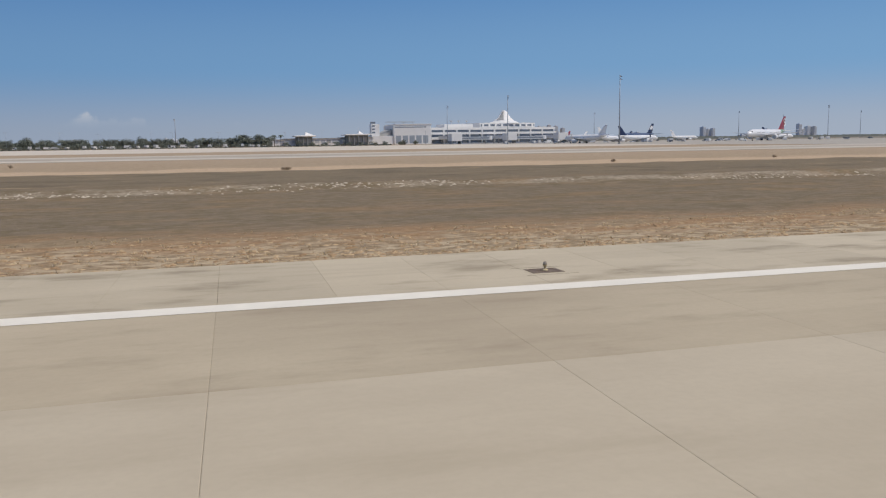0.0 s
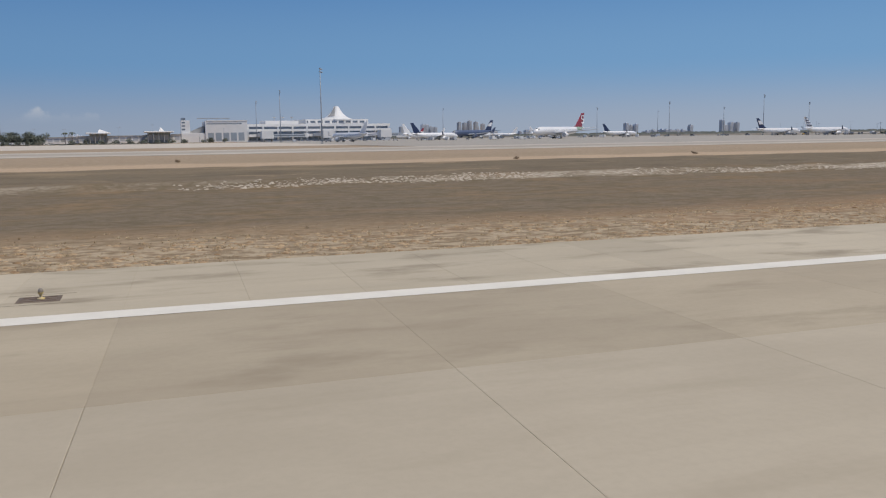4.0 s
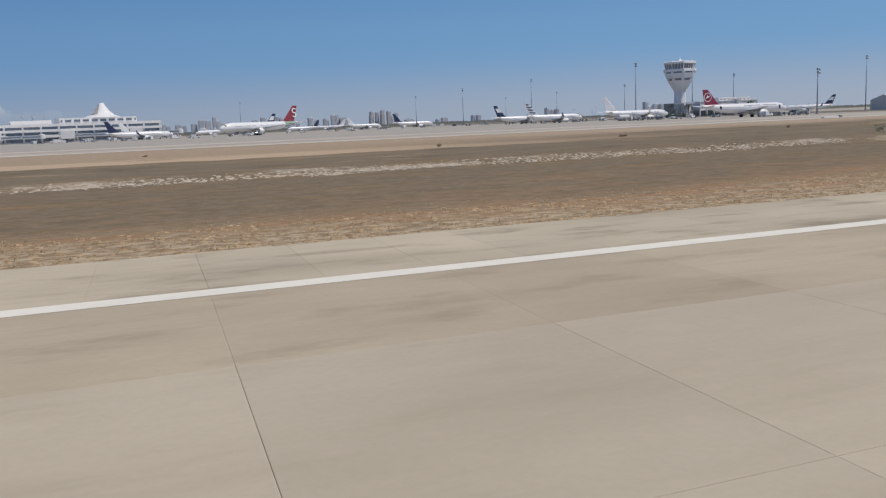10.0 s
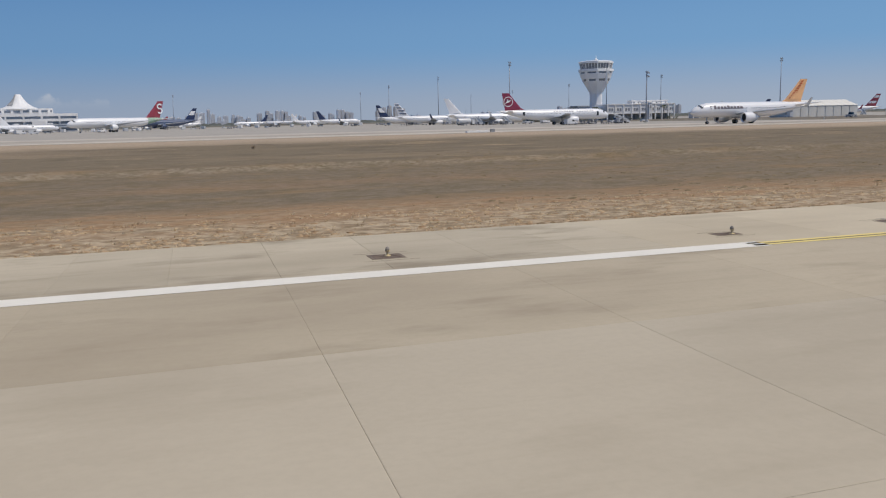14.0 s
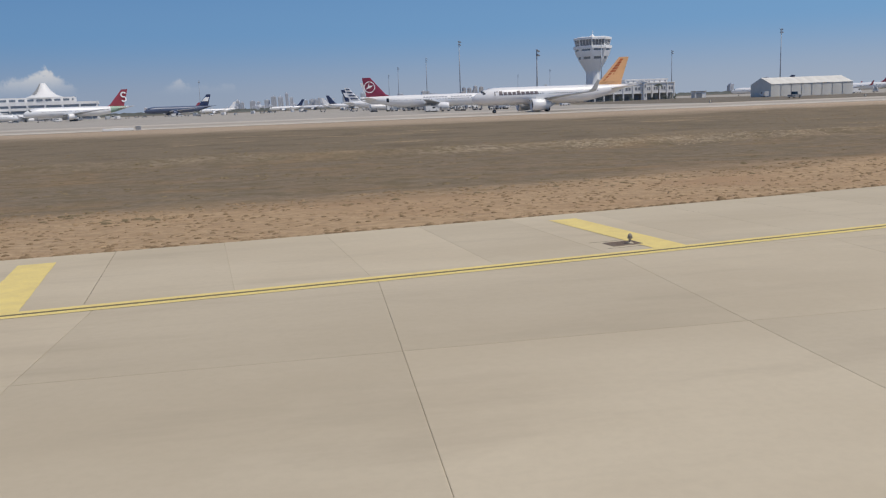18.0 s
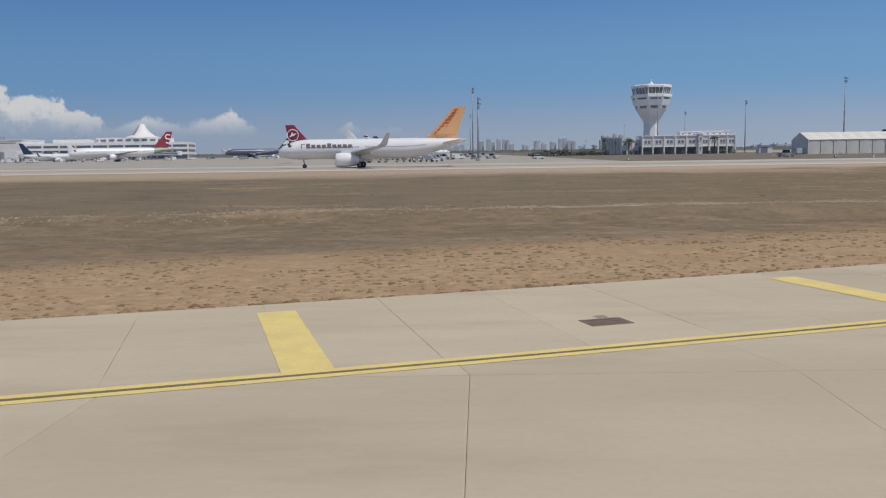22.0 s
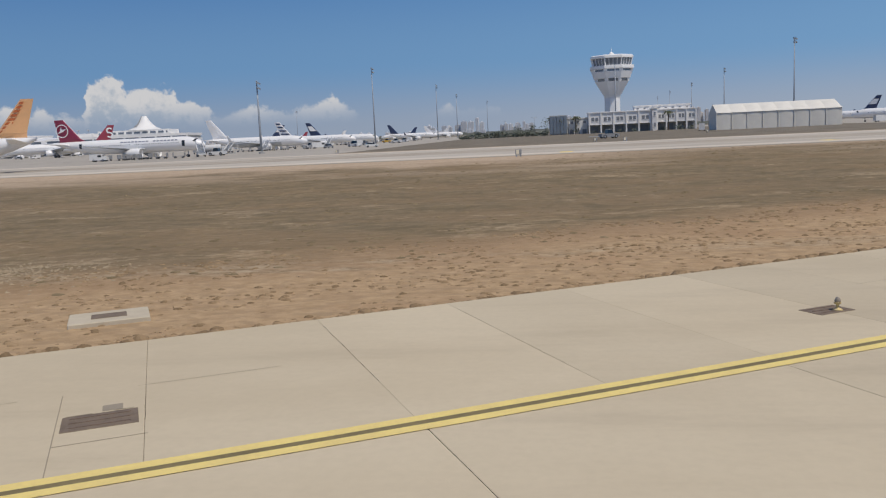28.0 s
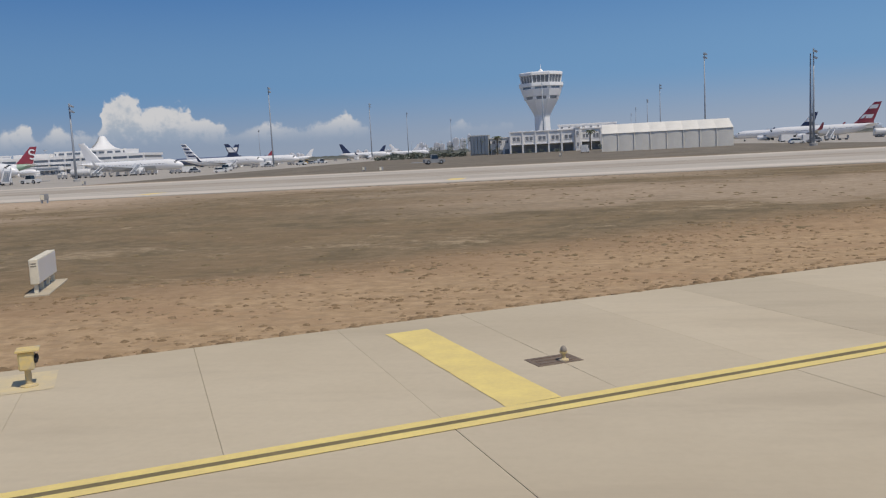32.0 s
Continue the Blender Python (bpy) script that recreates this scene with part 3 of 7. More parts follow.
def sheet(name, x0, x1, y0, y1, z, material, label, category="pavement", t=0.3):
    bm = bmesh.new()
    box(bm, x0, x1, y0, y1, z - t, z)
    return tagged(part(name, bm, material), label, category, kind="structure")


# bed under the slabs, seen only in the joints
def build_bed():
    verts, faces = [], []
    ss = list(np.arange(-900, 1001, 10.0))
    for s in ss:
        x, y, a = off_line(s, SHOULDER - 0.03)
        verts += [(x, -60, -0.05), (x, y, -0.05), (x, y, -0.5), (x, -60, -0.5)]
    for i in range(len(ss) - 1):
        a, b = 4 * i, 4 * i + 4
        faces += [(a, b, b + 1, a + 1), (a + 1, b + 1, b + 2, a + 2)]
    return tagged(raw("runway_bed", verts, faces, JOINT), "dark filler in the joints of the concrete runway", "runway", kind="structure")


build_bed()
taxiway = sheet("taxiway", -1500, 1500, 167, 231, APRON_Z, TAXI, "pale worn concrete taxiway parallel to the runway", "taxiway")
TAXI_STREAK = concrete("tyre_marked_concrete", (0.387, 0.338, 0.275), (0.450, 0.396, 0.324), (0.252, 0.211, 0.167), 0.8, 0.03)
TAXI_PALE = concrete("pale_swept_concrete", (0.576, 0.517, 0.436), (0.630, 0.572, 0.491), (0.423, 0.360, 0.284), 0.6, 0.05)
sheet("taxiway_wheel_track", -1500, 1500, 189, 207, APRON_Z + 0.006, TAXI_STREAK, "darker tyre-marked middle of the taxiway", "taxiway", 0.1)
sheet("taxiway_near_edge", -1500, 1500, 168.5, 175, APRON_Z + 0.006, TAXI_PALE, "pale swept edge strip of the taxiway", "taxiway", 0.1)
sheet("taxiway_far_edge", -1500, 1500, 222, 230.5, APRON_Z + 0.006, TAXI_PALE, "pale swept edge strip of the taxiway", "taxiway", 0.1)
sheet("apron_terminal", 208, 640, 231.01, 1000, APRON_Z, APRON, "pale concrete apron before the terminal", "apron")
sheet("apron_side", -900, 207.99, 312, 640, APRON_Z, TAXI_PALE, "pale concrete apron beyond a grass island", "apron")
sheet("apron_east", 796, 1500, 231.01, 1000, APRON_Z, APRON, "pale concrete apron beside the hangar", "apron")


# ---- masts, buildings ----
def floodlight_mast(x, y, h, turn=0.0, double=False, stout=1.0):
    ob = empty("floodlight_mast", pose(x, y, APRON_Z, 0, 0, turn), "tall grey steel floodlight mast with lamp heads", "mast", "floodlight masts of the apron")
    bm = bmesh.new()
    lathe(bm, [(0.34 * stout, -0.2), (0.29 * stout, h * 0.4), (0.16 * stout, h)], 10)
    shade(part("pole", bm, STEEL, ob))
    bm = bmesh.new()
    lathe(bm, [(0.8, -0.3), (0.8, 0.5), (0.5, 0.6)], 12)
    part("footing", bm, SHADEGREY, ob)
    for wy, wz in ((0.7, h - 0.3), (0.55, h - 1.6)):
        bm = bmesh.new()
        box(bm, -0.1, 0.1, -wy, wy, wz, wz + 0.16)
        part("crossarm", bm, STEEL, ob)
    for zz in (h - 0.55, h - 1.9):
        for yy in (-0.5, 0.5):
            bm = bmesh.new()
            box(bm, -0.15 * stout, 0.75 * stout, -0.26 * stout, 0.26 * stout, -0.16, 0.18 * stout, pose(0.25, yy * stout, zz, 0, 32, 0))
            part("lamp_head", bm, STEEL, ob)
    if double:
        bm = bmesh.new()
        lathe(bm, [(0.26, -0.2), (0.2, h * 0.5), (0.13, h - 1.0)], 10, pose(-0.55, 0.5, 0))
        shade(part("pole", bm, STEEL, ob))
    return ob


masts = [(211.5, 396.7, 34.8), (218.6, 578, 34.8), (222, 742, 34.5), (608.3, 435, 33.1), (605.3, 291.5, 19.6), (617, 588, 33.3), (615.6, 722, 33.2), (628, 887, 33.2),
         (783, 431, 35.2), (781, 558, 32.2), (780.4, 281, 20.4), (792, 731, 33), (797, 879, 33.3), (806, 1036, 33.5), (-18, 1040, 32.5), (440, 890, 33)]
for i, (x, y, h) in enumerate(masts):
    floodlight_mast(x, y, h, -20 + 37 * i % 60 - 30 * (x < 500) + 180 * (i == 14), i == 10, 1.7 if i == 14 else (0.75 if i == 10 else 1.0))

# whiter than the wall paint: haze and light off the ground put into the colour
TOWERWHITE = mat("haze_whitened_tower_paint", (0.93, 0.93, 0.92), 0.6, col2=(0.88, 0.88, 0.87), scale=0.2)
tower = empty("control_tower", pose(719.0, 543, APRON_Z, 0, 0, 22.5), "white concrete control tower flaring to an eight-sided glazed cab", "control tower")
bm = bmesh.new()
lathe(bm, [(4.9, 0), (4.4, 12), (4.3, 18.0), (4.7, 19.4), (9.3, 27.0)], 8)
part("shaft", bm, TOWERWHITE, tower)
bm = bmesh.new()
lathe(bm, [(9.0, 27.0), (9.2, 28.5)], 8)
part("window_band", bm, HAZE_GLASS, tower, "dark glazed band")
bm = bmesh.new()
lathe(bm, [(9.6, 28.5), (10.2, 28.7), (11.4, 32.0), (11.2, 32.2)], 8)
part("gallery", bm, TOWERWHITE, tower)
bm = bmesh.new()
lathe(bm, [(10.9, 32.2), (10.9, 33.3)], 8)
part("window_band", bm, HAZE_GLASS, tower, "dark glazed band")
bm = bmesh.new()
lathe(bm, [(11.9, 33.3), (12.3, 33.6), (12.3, 35.2), (11.2, 35.3)], 8)
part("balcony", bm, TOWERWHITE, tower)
bm = bmesh.new()
lathe(bm, [(10.6, 35.3), (11.4, 39.0)], 8)
part("cab_glazing", bm, HAZE_GLASS, tower, "tilted dark cab windows")


def on_octagon(r, u):
    """Point on an eight-sided ring, u in sides."""
    i, f = int(u), u - int(u)
    a, b = 2 * math.pi * i / 8, 2 * math.pi * (i + 1) / 8
    return r * (math.cos(a) * (1 - f) + math.cos(b) * f), r * (math.sin(a) * (1 - f) + math.sin(b) * f)


for i in range(32):
    p0, p1 = on_octagon(10.68, i / 4), on_octagon(11.48, i / 4)
    bm = bmesh.new()
    tube(bm, (*p0, 35.3), (*p1, 39.0), 0.3 if i % 4 == 0 else 0.12, n=6)
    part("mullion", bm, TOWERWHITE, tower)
for zz, rr, hh in ((27.0, 9.15, 1.5), (32.2, 11.0, 1.1)):
    for i in range(8):
        p0, p1 = on_octagon(rr, i + 0.0), on_octagon(rr, i + 0.14)
        p2 = on_octagon(rr, i + 0.86)
        for a, b in ((p0, p1), (p2, on_octagon(rr, (i + 0.999)))):
            bm = bmesh.new()
            tube(bm, ((a[0] + b[0]) / 2, (a[1] + b[1]) / 2, zz), ((a[0] + b[0]) / 2, (a[1] + b[1]) / 2, zz + hh), 0.62, n=6)
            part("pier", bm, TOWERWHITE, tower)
bm = bmesh.new()
lathe(bm, [(11.7, 39.0), (12.1, 39.2), (12.1, 40.4), (10.8, 40.8), (3, 41.2)], 8)
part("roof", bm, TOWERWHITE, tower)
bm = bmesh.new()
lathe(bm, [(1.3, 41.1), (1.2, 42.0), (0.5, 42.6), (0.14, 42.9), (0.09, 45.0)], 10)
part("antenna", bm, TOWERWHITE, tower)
service_pole = empty("service_pole", pose(719.6, 529, APRON_Z), "slim grey pole standing before the control tower", "pole")
bm = bmesh.new()
lathe(bm, [(0.4, -0.2), (0.3, 16), (0.22, 35.0)], 10)
shade(part("pole", bm, STEEL, service_pole))
bm = bmesh.new()
lathe(bm, [(0.7, -0.3), (0.7, 0.4)], 12)
part("footing", bm, SHADEGREY, service_pole)


def storey_block(name, x0, x1, y0, y1, h, floors, bays, label, category="building", ground_dark=True, win=(0.44, 0.34)):
    ob = empty(name, pose(x0, y0, APRON_Z), label, category)
    w, d = x1 - x0, y1 - y0
    bm = bmesh.new()
    box(bm, 0, w, 0, d, 0, h)
    part("wall", bm, PAINT, ob)
    bm = bmesh.new()
    box(bm, -0.3, w + 0.3, -0.3, d + 0.3, h, h + 0.5)
    part("roof", bm, PAINT, ob)
    fh = h / floors
    bw = w / bays
    for f in range(floors):
        for b in range(bays):
            low = f == 0 and ground_dark
            ww, hh = (bw * 0.62, fh * 0.6) if low else (bw * win[0], fh * win[1])
            cx, z0 = bw * (b + 0.5), f * fh + (0.0 if low else fh * 0.36)
            for u in ((-0.5, 0.5),) if low else ((-0.5, -0.04), (0.04, 0.5)):
                bm = bmesh.new()
                box(bm, cx + u[0] * ww, cx + u[1] * ww, -0.05, 0.3, z0, z0 + hh)
                part("window", bm, DARKPANE, ob)
            if not low:
                bm = bmesh.new()
                box(bm, cx - ww / 2 - 0.1, cx + ww / 2 + 0.1, -0.22, 0.0, z0 - 0.15, z0)
                part("sill", bm, PAINT, ob)
    return ob


def arcaded_block(name, x0, x1, y0, y1, h, bays, label):
    """Two storeys: pairs of windows above deep shaded bays between pilasters."""
    ob = empty(name, pose(x0, y0, APRON_Z), label, "building")
    w, d, fl = x1 - x0, y1 - y0, h * 0.44
    bm = bmesh.new()
    box(bm, 0, w, 0, d, fl, h)
    part("upper_wall", bm, PAINT, ob)
    # grey instead of the wall paint, putting part of the bays' shade into colour
    bm = bmesh.new()
    box(bm, 0.2, w - 0.2, 4.2, d, 0, fl)
    part("recessed_wall", bm, VERANDA_WALL, ob, "dull wall at the back of the shaded bays")
    part("parapet", bevel_box(-0.3, w + 0.3, -0.45, d + 0.2, h, h + 0.55, 0.05), PAINT, ob)
    bm = bmesh.new()
    box(bm, -0.1, w + 0.1, -0.25, 0.02, fl - 0.35, fl)
    part("string_course", bm, PAINT, ob)
    bw = w / bays
    for i in range(bays + 1):
        bm = bmesh.new()
        u = min(max(i * bw, 0.35), w - 0.35)
        box(bm, u - 0.35, u + 0.35, -0.4, 0.6, 0, h)
        part("pilaster", bm, PAINT, ob)
    for i in range(bays):
        cx = (i + 0.5) * bw
        bm = bmesh.new()
        box(bm, cx - bw * 0.3, cx + bw * 0.3, 4.1, 4.3, 0.0, fl * 0.75)
        part("garage_door", bm, DARKPANE, ob)
        for u0, u1 in ((-0.27, -0.04), (0.04, 0.27)):
            bm = bmesh.new()
            box(bm, cx + u0 * bw, cx + u1 * bw, -0.05, 0.3, h * 0.6, h * 0.78)
            win = part("window", bm, DARKPANE, ob)
            bm = bmesh.new()
            box(bm, cx + u0 * bw - 0.08, cx + u1 * bw + 0.08, -0.16, 0.0, h * 0.6 - 0.14, h * 0.6)
            part("sill", bm, PAINT, win)
    return ob


VERANDA_WALL = mat("dull_grey_wall", (0.40, 0.41, 0.40), 0.85, scale=0.3)
ops = arcaded_block("operations_building", 703.8, 734.6, 500, 516, 9.8, 5, "white two-storey operations building with deep shaded bays")
wing = arcaded_block("office_wing", 737.2, 756.8, 503, 517, 9.9, 4, "white two-storey office wing beside the stair block")
storey_block("stair_block", 734.8, 737.0, 498.8, 514, 10.7, 2, 1, "narrow white stair block", ground_dark=False)
storey_block("roof_storey", 727.0, 754.6, 508, 514, 2.2, 1, 8, "low white set-back storey on the office roof", ground_dark=False, win=(0.3, 0.3)).matrix_basis.translation.z = APRON_Z + 10.0
storey_block("annex", 694, 703.6, 506, 518, 7.6, 2, 3, "grey-white annex behind palms")
glazed = empty("glazed_block", pose(684.5, 503, APRON_Z), "blue-grey glazed block between trees", "building")
part("core", bevel_box(0, 8.9, 0.4, 12, 0, 9.7, 0.05), VERANDA_WALL, glazed)
for i in range(5):
    bm = bmesh.new()
    box(bm, 0.25 + 1.72 * i, 1.75 + 1.72 * i, 0.0, 0.39, 0.6, 9.2)
    part("glass_strip", bm, HAZE_GLASS, glazed)
hut = empty("service_hut", pose(768.0, 498, APRON_Z), "small pale service hut with a dark opening", "hut")
part("wall", bevel_box(0, 7.2, 0, 5, 0, 3.9, 0.05), PAINT, hut)
part("roof", bevel_box(-0.3, 7.5, -0.5, 5.3, 3.9, 4.2, 0.04), SHADEGREY, hut)
bm = bmesh.new()
box(bm, 0.8, 4.6, -0.05, 0.3, 0, 3.0)
part("door", bm, DARKPANE, hut)

# ---- fabric hangar ----
FABRIC = mat("pale_hangar_fabric", (0.76, 0.74, 0.68), 0.75, col2=(0.67, 0.65, 0.59), scale=0.4, bump=0.2, bscale=1.5)
FABRIC_RIB = mat("stained_rib", (0.74, 0.72, 0.665), 0.7, scale=0.5)
hangar = empty("fabric_hangar", pose(740.6, 370, APRON_Z, 0, 0, -3), "pale grey fabric storage hangar with scalloped bays", "hangar")
HL, HD, HE, HR = 40.5, 19.0, 5.7, 8.8
for i in range(8):
    x0, x1 = HL * i / 8, HL * (i + 1) / 8
    bm = bmesh.new()
    tube(bm, (x0, -0.12, 0), (x0, -0.12, HE), 0.16, n=6)
    part("rib", bm, FABRIC_RIB, hangar, "stained steel rib")
    for side in (0, 1):
        verts, faces = [], []
        for j in range(9):
            u = j / 8
            bulge = 0.13 * math.sin(math.pi * u)
            yy = -bulge if side == 0 else HD + bulge
            for z in (0.0, HE):
                verts.append((x0 + (x1 - x0) * u, yy, z))
        for j in range(8):
            faces.append((2 * j, 2 * j + 2, 2 * j + 3, 2 * j + 1))
        raw("side_panel", verts, faces, FABRIC, hangar, smooth=True)
    for side in (0, 1):
        verts, faces = [], []
        for j in range(9):
            u = j / 8
            b = 0.4 * math.sin(math.pi * u)
            for k in range(5):
                v = k / 4
                yy = (-0.3 + (HD / 2 + 0.3) * v) if side == 0 else (HD + 0.3 - (HD / 2 + 0.3) * v)
                verts.append((x0 + (x1 - x0) * u, yy, HE + (HR - HE) * v + b * math.sin(math.pi * v) + 0.02))
        for j in range(8):
            for k in range(4):
                faces.append((5 * j + k, 5 * j + 5 + k, 5 * j + 6 + k, 5 * j + 1 + k))
        raw("roof_panel", verts, faces, FABRIC, hangar, smooth=True)
for x in (0.0, HL):
    raw("gable", [(x, 0, 0), (x, HD, 0), (x, HD, HE), (x, HD / 2, HR), (x, 0, HE)], [(0, 1, 2, 3, 4)], FABRIC, hangar)

# ---- terminal ----
TERM_X, TERM_Y = 220.7, 787.0
terminal = empty("terminal", pose(TERM_X, TERM_Y, APRON_Z, 0, 0, 10), "white terminal with long window bands and a tent-shaped roof", "terminal")
TW = 140.0
TD = 60.0
bm = bmesh.new()
box(bm, 0, TW, 6, TD, 0, 15)
part("core_wall", bm, SHADEGREY, terminal)
for z0, z1, o in ((0.0, 1.0, 0), (4.2, 6.6, -3), (9.0, 11.2, -2), (13.4, 15.7, 0)):
    bm = bmesh.new()
    box(bm, -1, TW + 1, 3 + o, TD + 2, z0, z1)
    part("parapet", bm, PAINT, terminal)
for z0, z1 in ((1.0, 4.2), (6.6, 9.0), (11.2, 13.4)):
    bm = bmesh.new()
    box(bm, 0.5, TW - 0.5, 4.6, 5.2, z0, z1)
    part("window_band", bm, HAZE_GLASS, terminal)
    for i in range(11):
        bm = bmesh.new()
        box(bm, TW * i / 10 - 0.8, TW * i / 10 + 0.8, 3.9, 4.55, z0, z1)
        part("column", bm, PAINT, terminal)
bm = bmesh.new()
box(bm, 58, 122, 12, 50, 15.7, 20.2)
part("upper_storey", bm, PAINT, terminal)
bm = bmesh.new()
box(bm, 59, 121, 11.6, 11.95, 16.9, 18.7)
part("window_band", bm, HAZE_GLASS, terminal)


def tent_roof():
    bm = bmesh.new()
    prof = [(21, 19.6), (15.5, 20.6), (10.5, 22.6), (6.8, 25.8), (4.4, 29.2), (2.9, 31.8), (2.0, 33.0)]
    lathe(bm, prof, 12, pose(96, 30, 0))
    return shade(part("tent_roof", bm, mat("white_membrane", (0.8, 0.8, 0.79), 0.6, col2=(0.76, 0.76, 0.75), scale=0.1), terminal, "white membrane tent roof"))


tent_roof()
def tent_vent():
    """A grey patch for the shade on one side of the tent roof, following its skin."""
    verts, faces = [], []
    for z, r, a0, a1 in ((23.4, 9.9, 192, 238), (25.8, 7.1, 196, 236), (29.2, 4.7, 202, 233), (31.8, 3.2, 206, 231), (33.0, 2.3, 210, 228)):
        for k in range(7):
            a = radians(a0 + (a1 - a0) * k / 6)
            verts.append((96 + r * math.cos(a), 30 + r * math.sin(a), z))
    for j in range(4):
        for k in range(6):
            q = 7 * j + k
            faces.append((q, q + 1, q + 8, q + 7))
    raw("tent_vent", verts, faces, SHADEGREY, terminal, "shaded opening in the tent roof")


tent_vent()
bm = bevel_box(20, 52, 16, 34, 15.7, 19.0, 0.1)
part("roof_plant_room", bm, PAINT, terminal, "white plant room on the roof")
for i in range(9):
    bm = bmesh.new()
    box(bm, 60 + i * 7.2, 62.2 + i * 7.2, 11.3, 11.62, 15.7, 20.0)
    part("upper_column", bm, PAINT, terminal)
for dx in (30, 38, 47):
    bm = bmesh.new()
    lathe(bm, [(0.3, 0), (0.2, 2.4), (1.5, 3.2), (1.7, 3.6)], 10, pose(dx, 20, 19.0))
    part("roof_dish", bm, GREYM, terminal)


# pale panes: distance haze put into the glazing colour
HAZEPANE = mat("haze_paled_glazing", (0.42, 0.46, 0.50), 0.3, 0.2, col2=(0.34, 0.38, 0.42), scale=0.4)


def cargo_terminal():
    ob = empty("cargo_terminal", pose(164, 786, APRON_Z), "white box-shaped terminal wing with large glazed openings", "terminal")
    bm = bevel_box(18.5, 55, 0, 44, 0, 18.5, 0.15)
    part("wall", bm, PAINT, ob)
    part("low_wing", bevel_box(-2, 18.5, 1.0, 40, 0, 8.4, 0.15), PAINT, ob)
    part("stair_tower", bevel_box(-2.0, 5.8, 4, 12, 8.4, 19.4, 0.15), PAINT, ob)
    bm = bmesh.new()
    box(bm, -1.6, 2.2, 5, 11, 19.4, 21.6)
    part("tower_cap", bm, HAZE_GLASS, ob, "dark cap on the stair tower")
    for z in (11.0, 14.0, 17.0):
        bm = bmesh.new()
        box(bm, -1.2, 1.6, 3.92, 4.2, z, z + 1.3)
        part("slit_window", bm, HAZE_GLASS, ob)
    raw("sloped_roof_light", [(6.5, 5, 8.3), (17.5, 5, 8.3), (17.5, 30, 8.3), (6.5, 30, 8.3), (6.5, 5, 10.0), (17.5, 5, 14.6), (17.5, 30, 14.6), (6.5, 30, 10.0)], [(0, 1, 5, 4), (1, 2, 6, 5), (2, 3, 7, 6), (3, 0, 4, 7), (4, 5, 6, 7)], SHADEGREY, ob, "grey wedge-shaped roof light")
    bm = bmesh.new()
    box(bm, 20, 55.4, -0.35, 44.3, 18.5, 19.3)
    part("parapet", bm, PAINT, ob)
    for i in range(5):
        bm = bmesh.new()
        box(bm, 20.5 + i * 6.6, 25.6 + i * 6.6, -0.06, 0.4, 1.2, 8.4)
        part("window", bm, HAZEPANE, ob)
    bm = bmesh.new()
    box(bm, 19.5, 50, -0.07, 0.3, 15.9, 16.7)
    part("slit_window", bm, HAZE_GLASS, ob)
    for z in (20.9,):
        bm = bmesh.new()
        box(bm, 12, 40, 2, 5, z, z + 0.5)
        part("roof_fin", bm, SHADEGREY, ob, "thin grey roof fin on posts")
    for x in (20, 29, 38):
        bm = bmesh.new()
        box(bm, x - 0.2, x + 0.2, 3.2, 3.8, 18.4, 20.95)
        part("fin_post", bm, SHADEGREY, ob)
    for z in (4.0, 8.5, 13.0):
        for i in range(9):
            bm = bmesh.new()
            box(bm, 54.7, 55.05, 3.5 + i * 4.4, 5.5 + i * 4.4, z, z + 1.6)
            part("window", bm, HAZE_GLASS, ob)
    return ob


cargo_terminal()
# ---- airliners ----
class Body:
    """Skin of a fuselage: station x runs back from the nose, angle from the top."""

    def __init__(self, length, dia, centre):
        self.L, self.r, self.c = length, dia / 2, centre

    def ring(self, x):
        L, r = self.L, self.r
        n = 3.2 * r
        t = L * 0.66
        if x < n:
            u = max(x / n, 0.0)
            k = math.sqrt(max(1 - (1 - u) ** 2.2, 0.0)) ** 1.05
            return max(r * k, 0.02), self.c - r * 0.30 * (1 - u) ** 1.6
        if x > t:
            u = (x - t) / (L - t)
            k = 1 - 0.88 * u ** 1.55
            return r * k, self.c + r * (1 - k) * 0.86
        return r, self.c

    def at(self, x, a, lift=0.0):
        rr, cz = self.ring(x)
        return (-x, (rr + lift) * math.sin(a), cz + (rr + lift) * math.cos(a))

    def skin(self, parent, material):
        xs = [0.0, 0.06, 0.2, 0.45, 0.8, 1.3, 2.0, 2.9, 4.0, 5.2]
        xs = [x * self.r / 2 for x in xs] + list(np.linspace(3.2 * self.r, self.L * 0.66, 7)) + list(np.linspace(self.L * 0.66, self.L, 12))[1:]
        n = 24
        verts, faces = [], []
        for x in xs:
            verts += [self.at(x, 2 * math.pi * i / n) for i in range(n)]
        for j in range(len(xs) - 1):
            for i in range(n):
                faces.append((j * n + i, j * n + (i + 1) % n, (j + 1) * n + (i + 1) % n, (j + 1) * n + i))
        faces.append(tuple(range(n)))
        faces.append(tuple(range((len(xs) - 1) * n, len(xs) * n))[::-1])
        return raw("fuselage", verts, faces, material, parent, smooth=True)

    def patch(self, name, x0, x1, a0, a1, material, parent, label="", lift=0.025, nx=6, na=4):
        """A painted or glazed panel that follows the skin; angles in degrees from the top, to port positive."""
        verts, faces = [], []
        for k in range(nx + 1):
            for q in range(na + 1):
                verts.append(self.at(x0 + (x1 - x0) * k / nx, radians(a0 + (a1 - a0) * q / na), lift))
        w = na + 1
        for k in range(nx):
            for q in range(na):
                faces.append((k * w + q, k * w + q + 1, (k + 1) * w + q + 1, (k + 1) * w + q))
        return raw(name, verts, faces, material, parent, label, smooth=True)


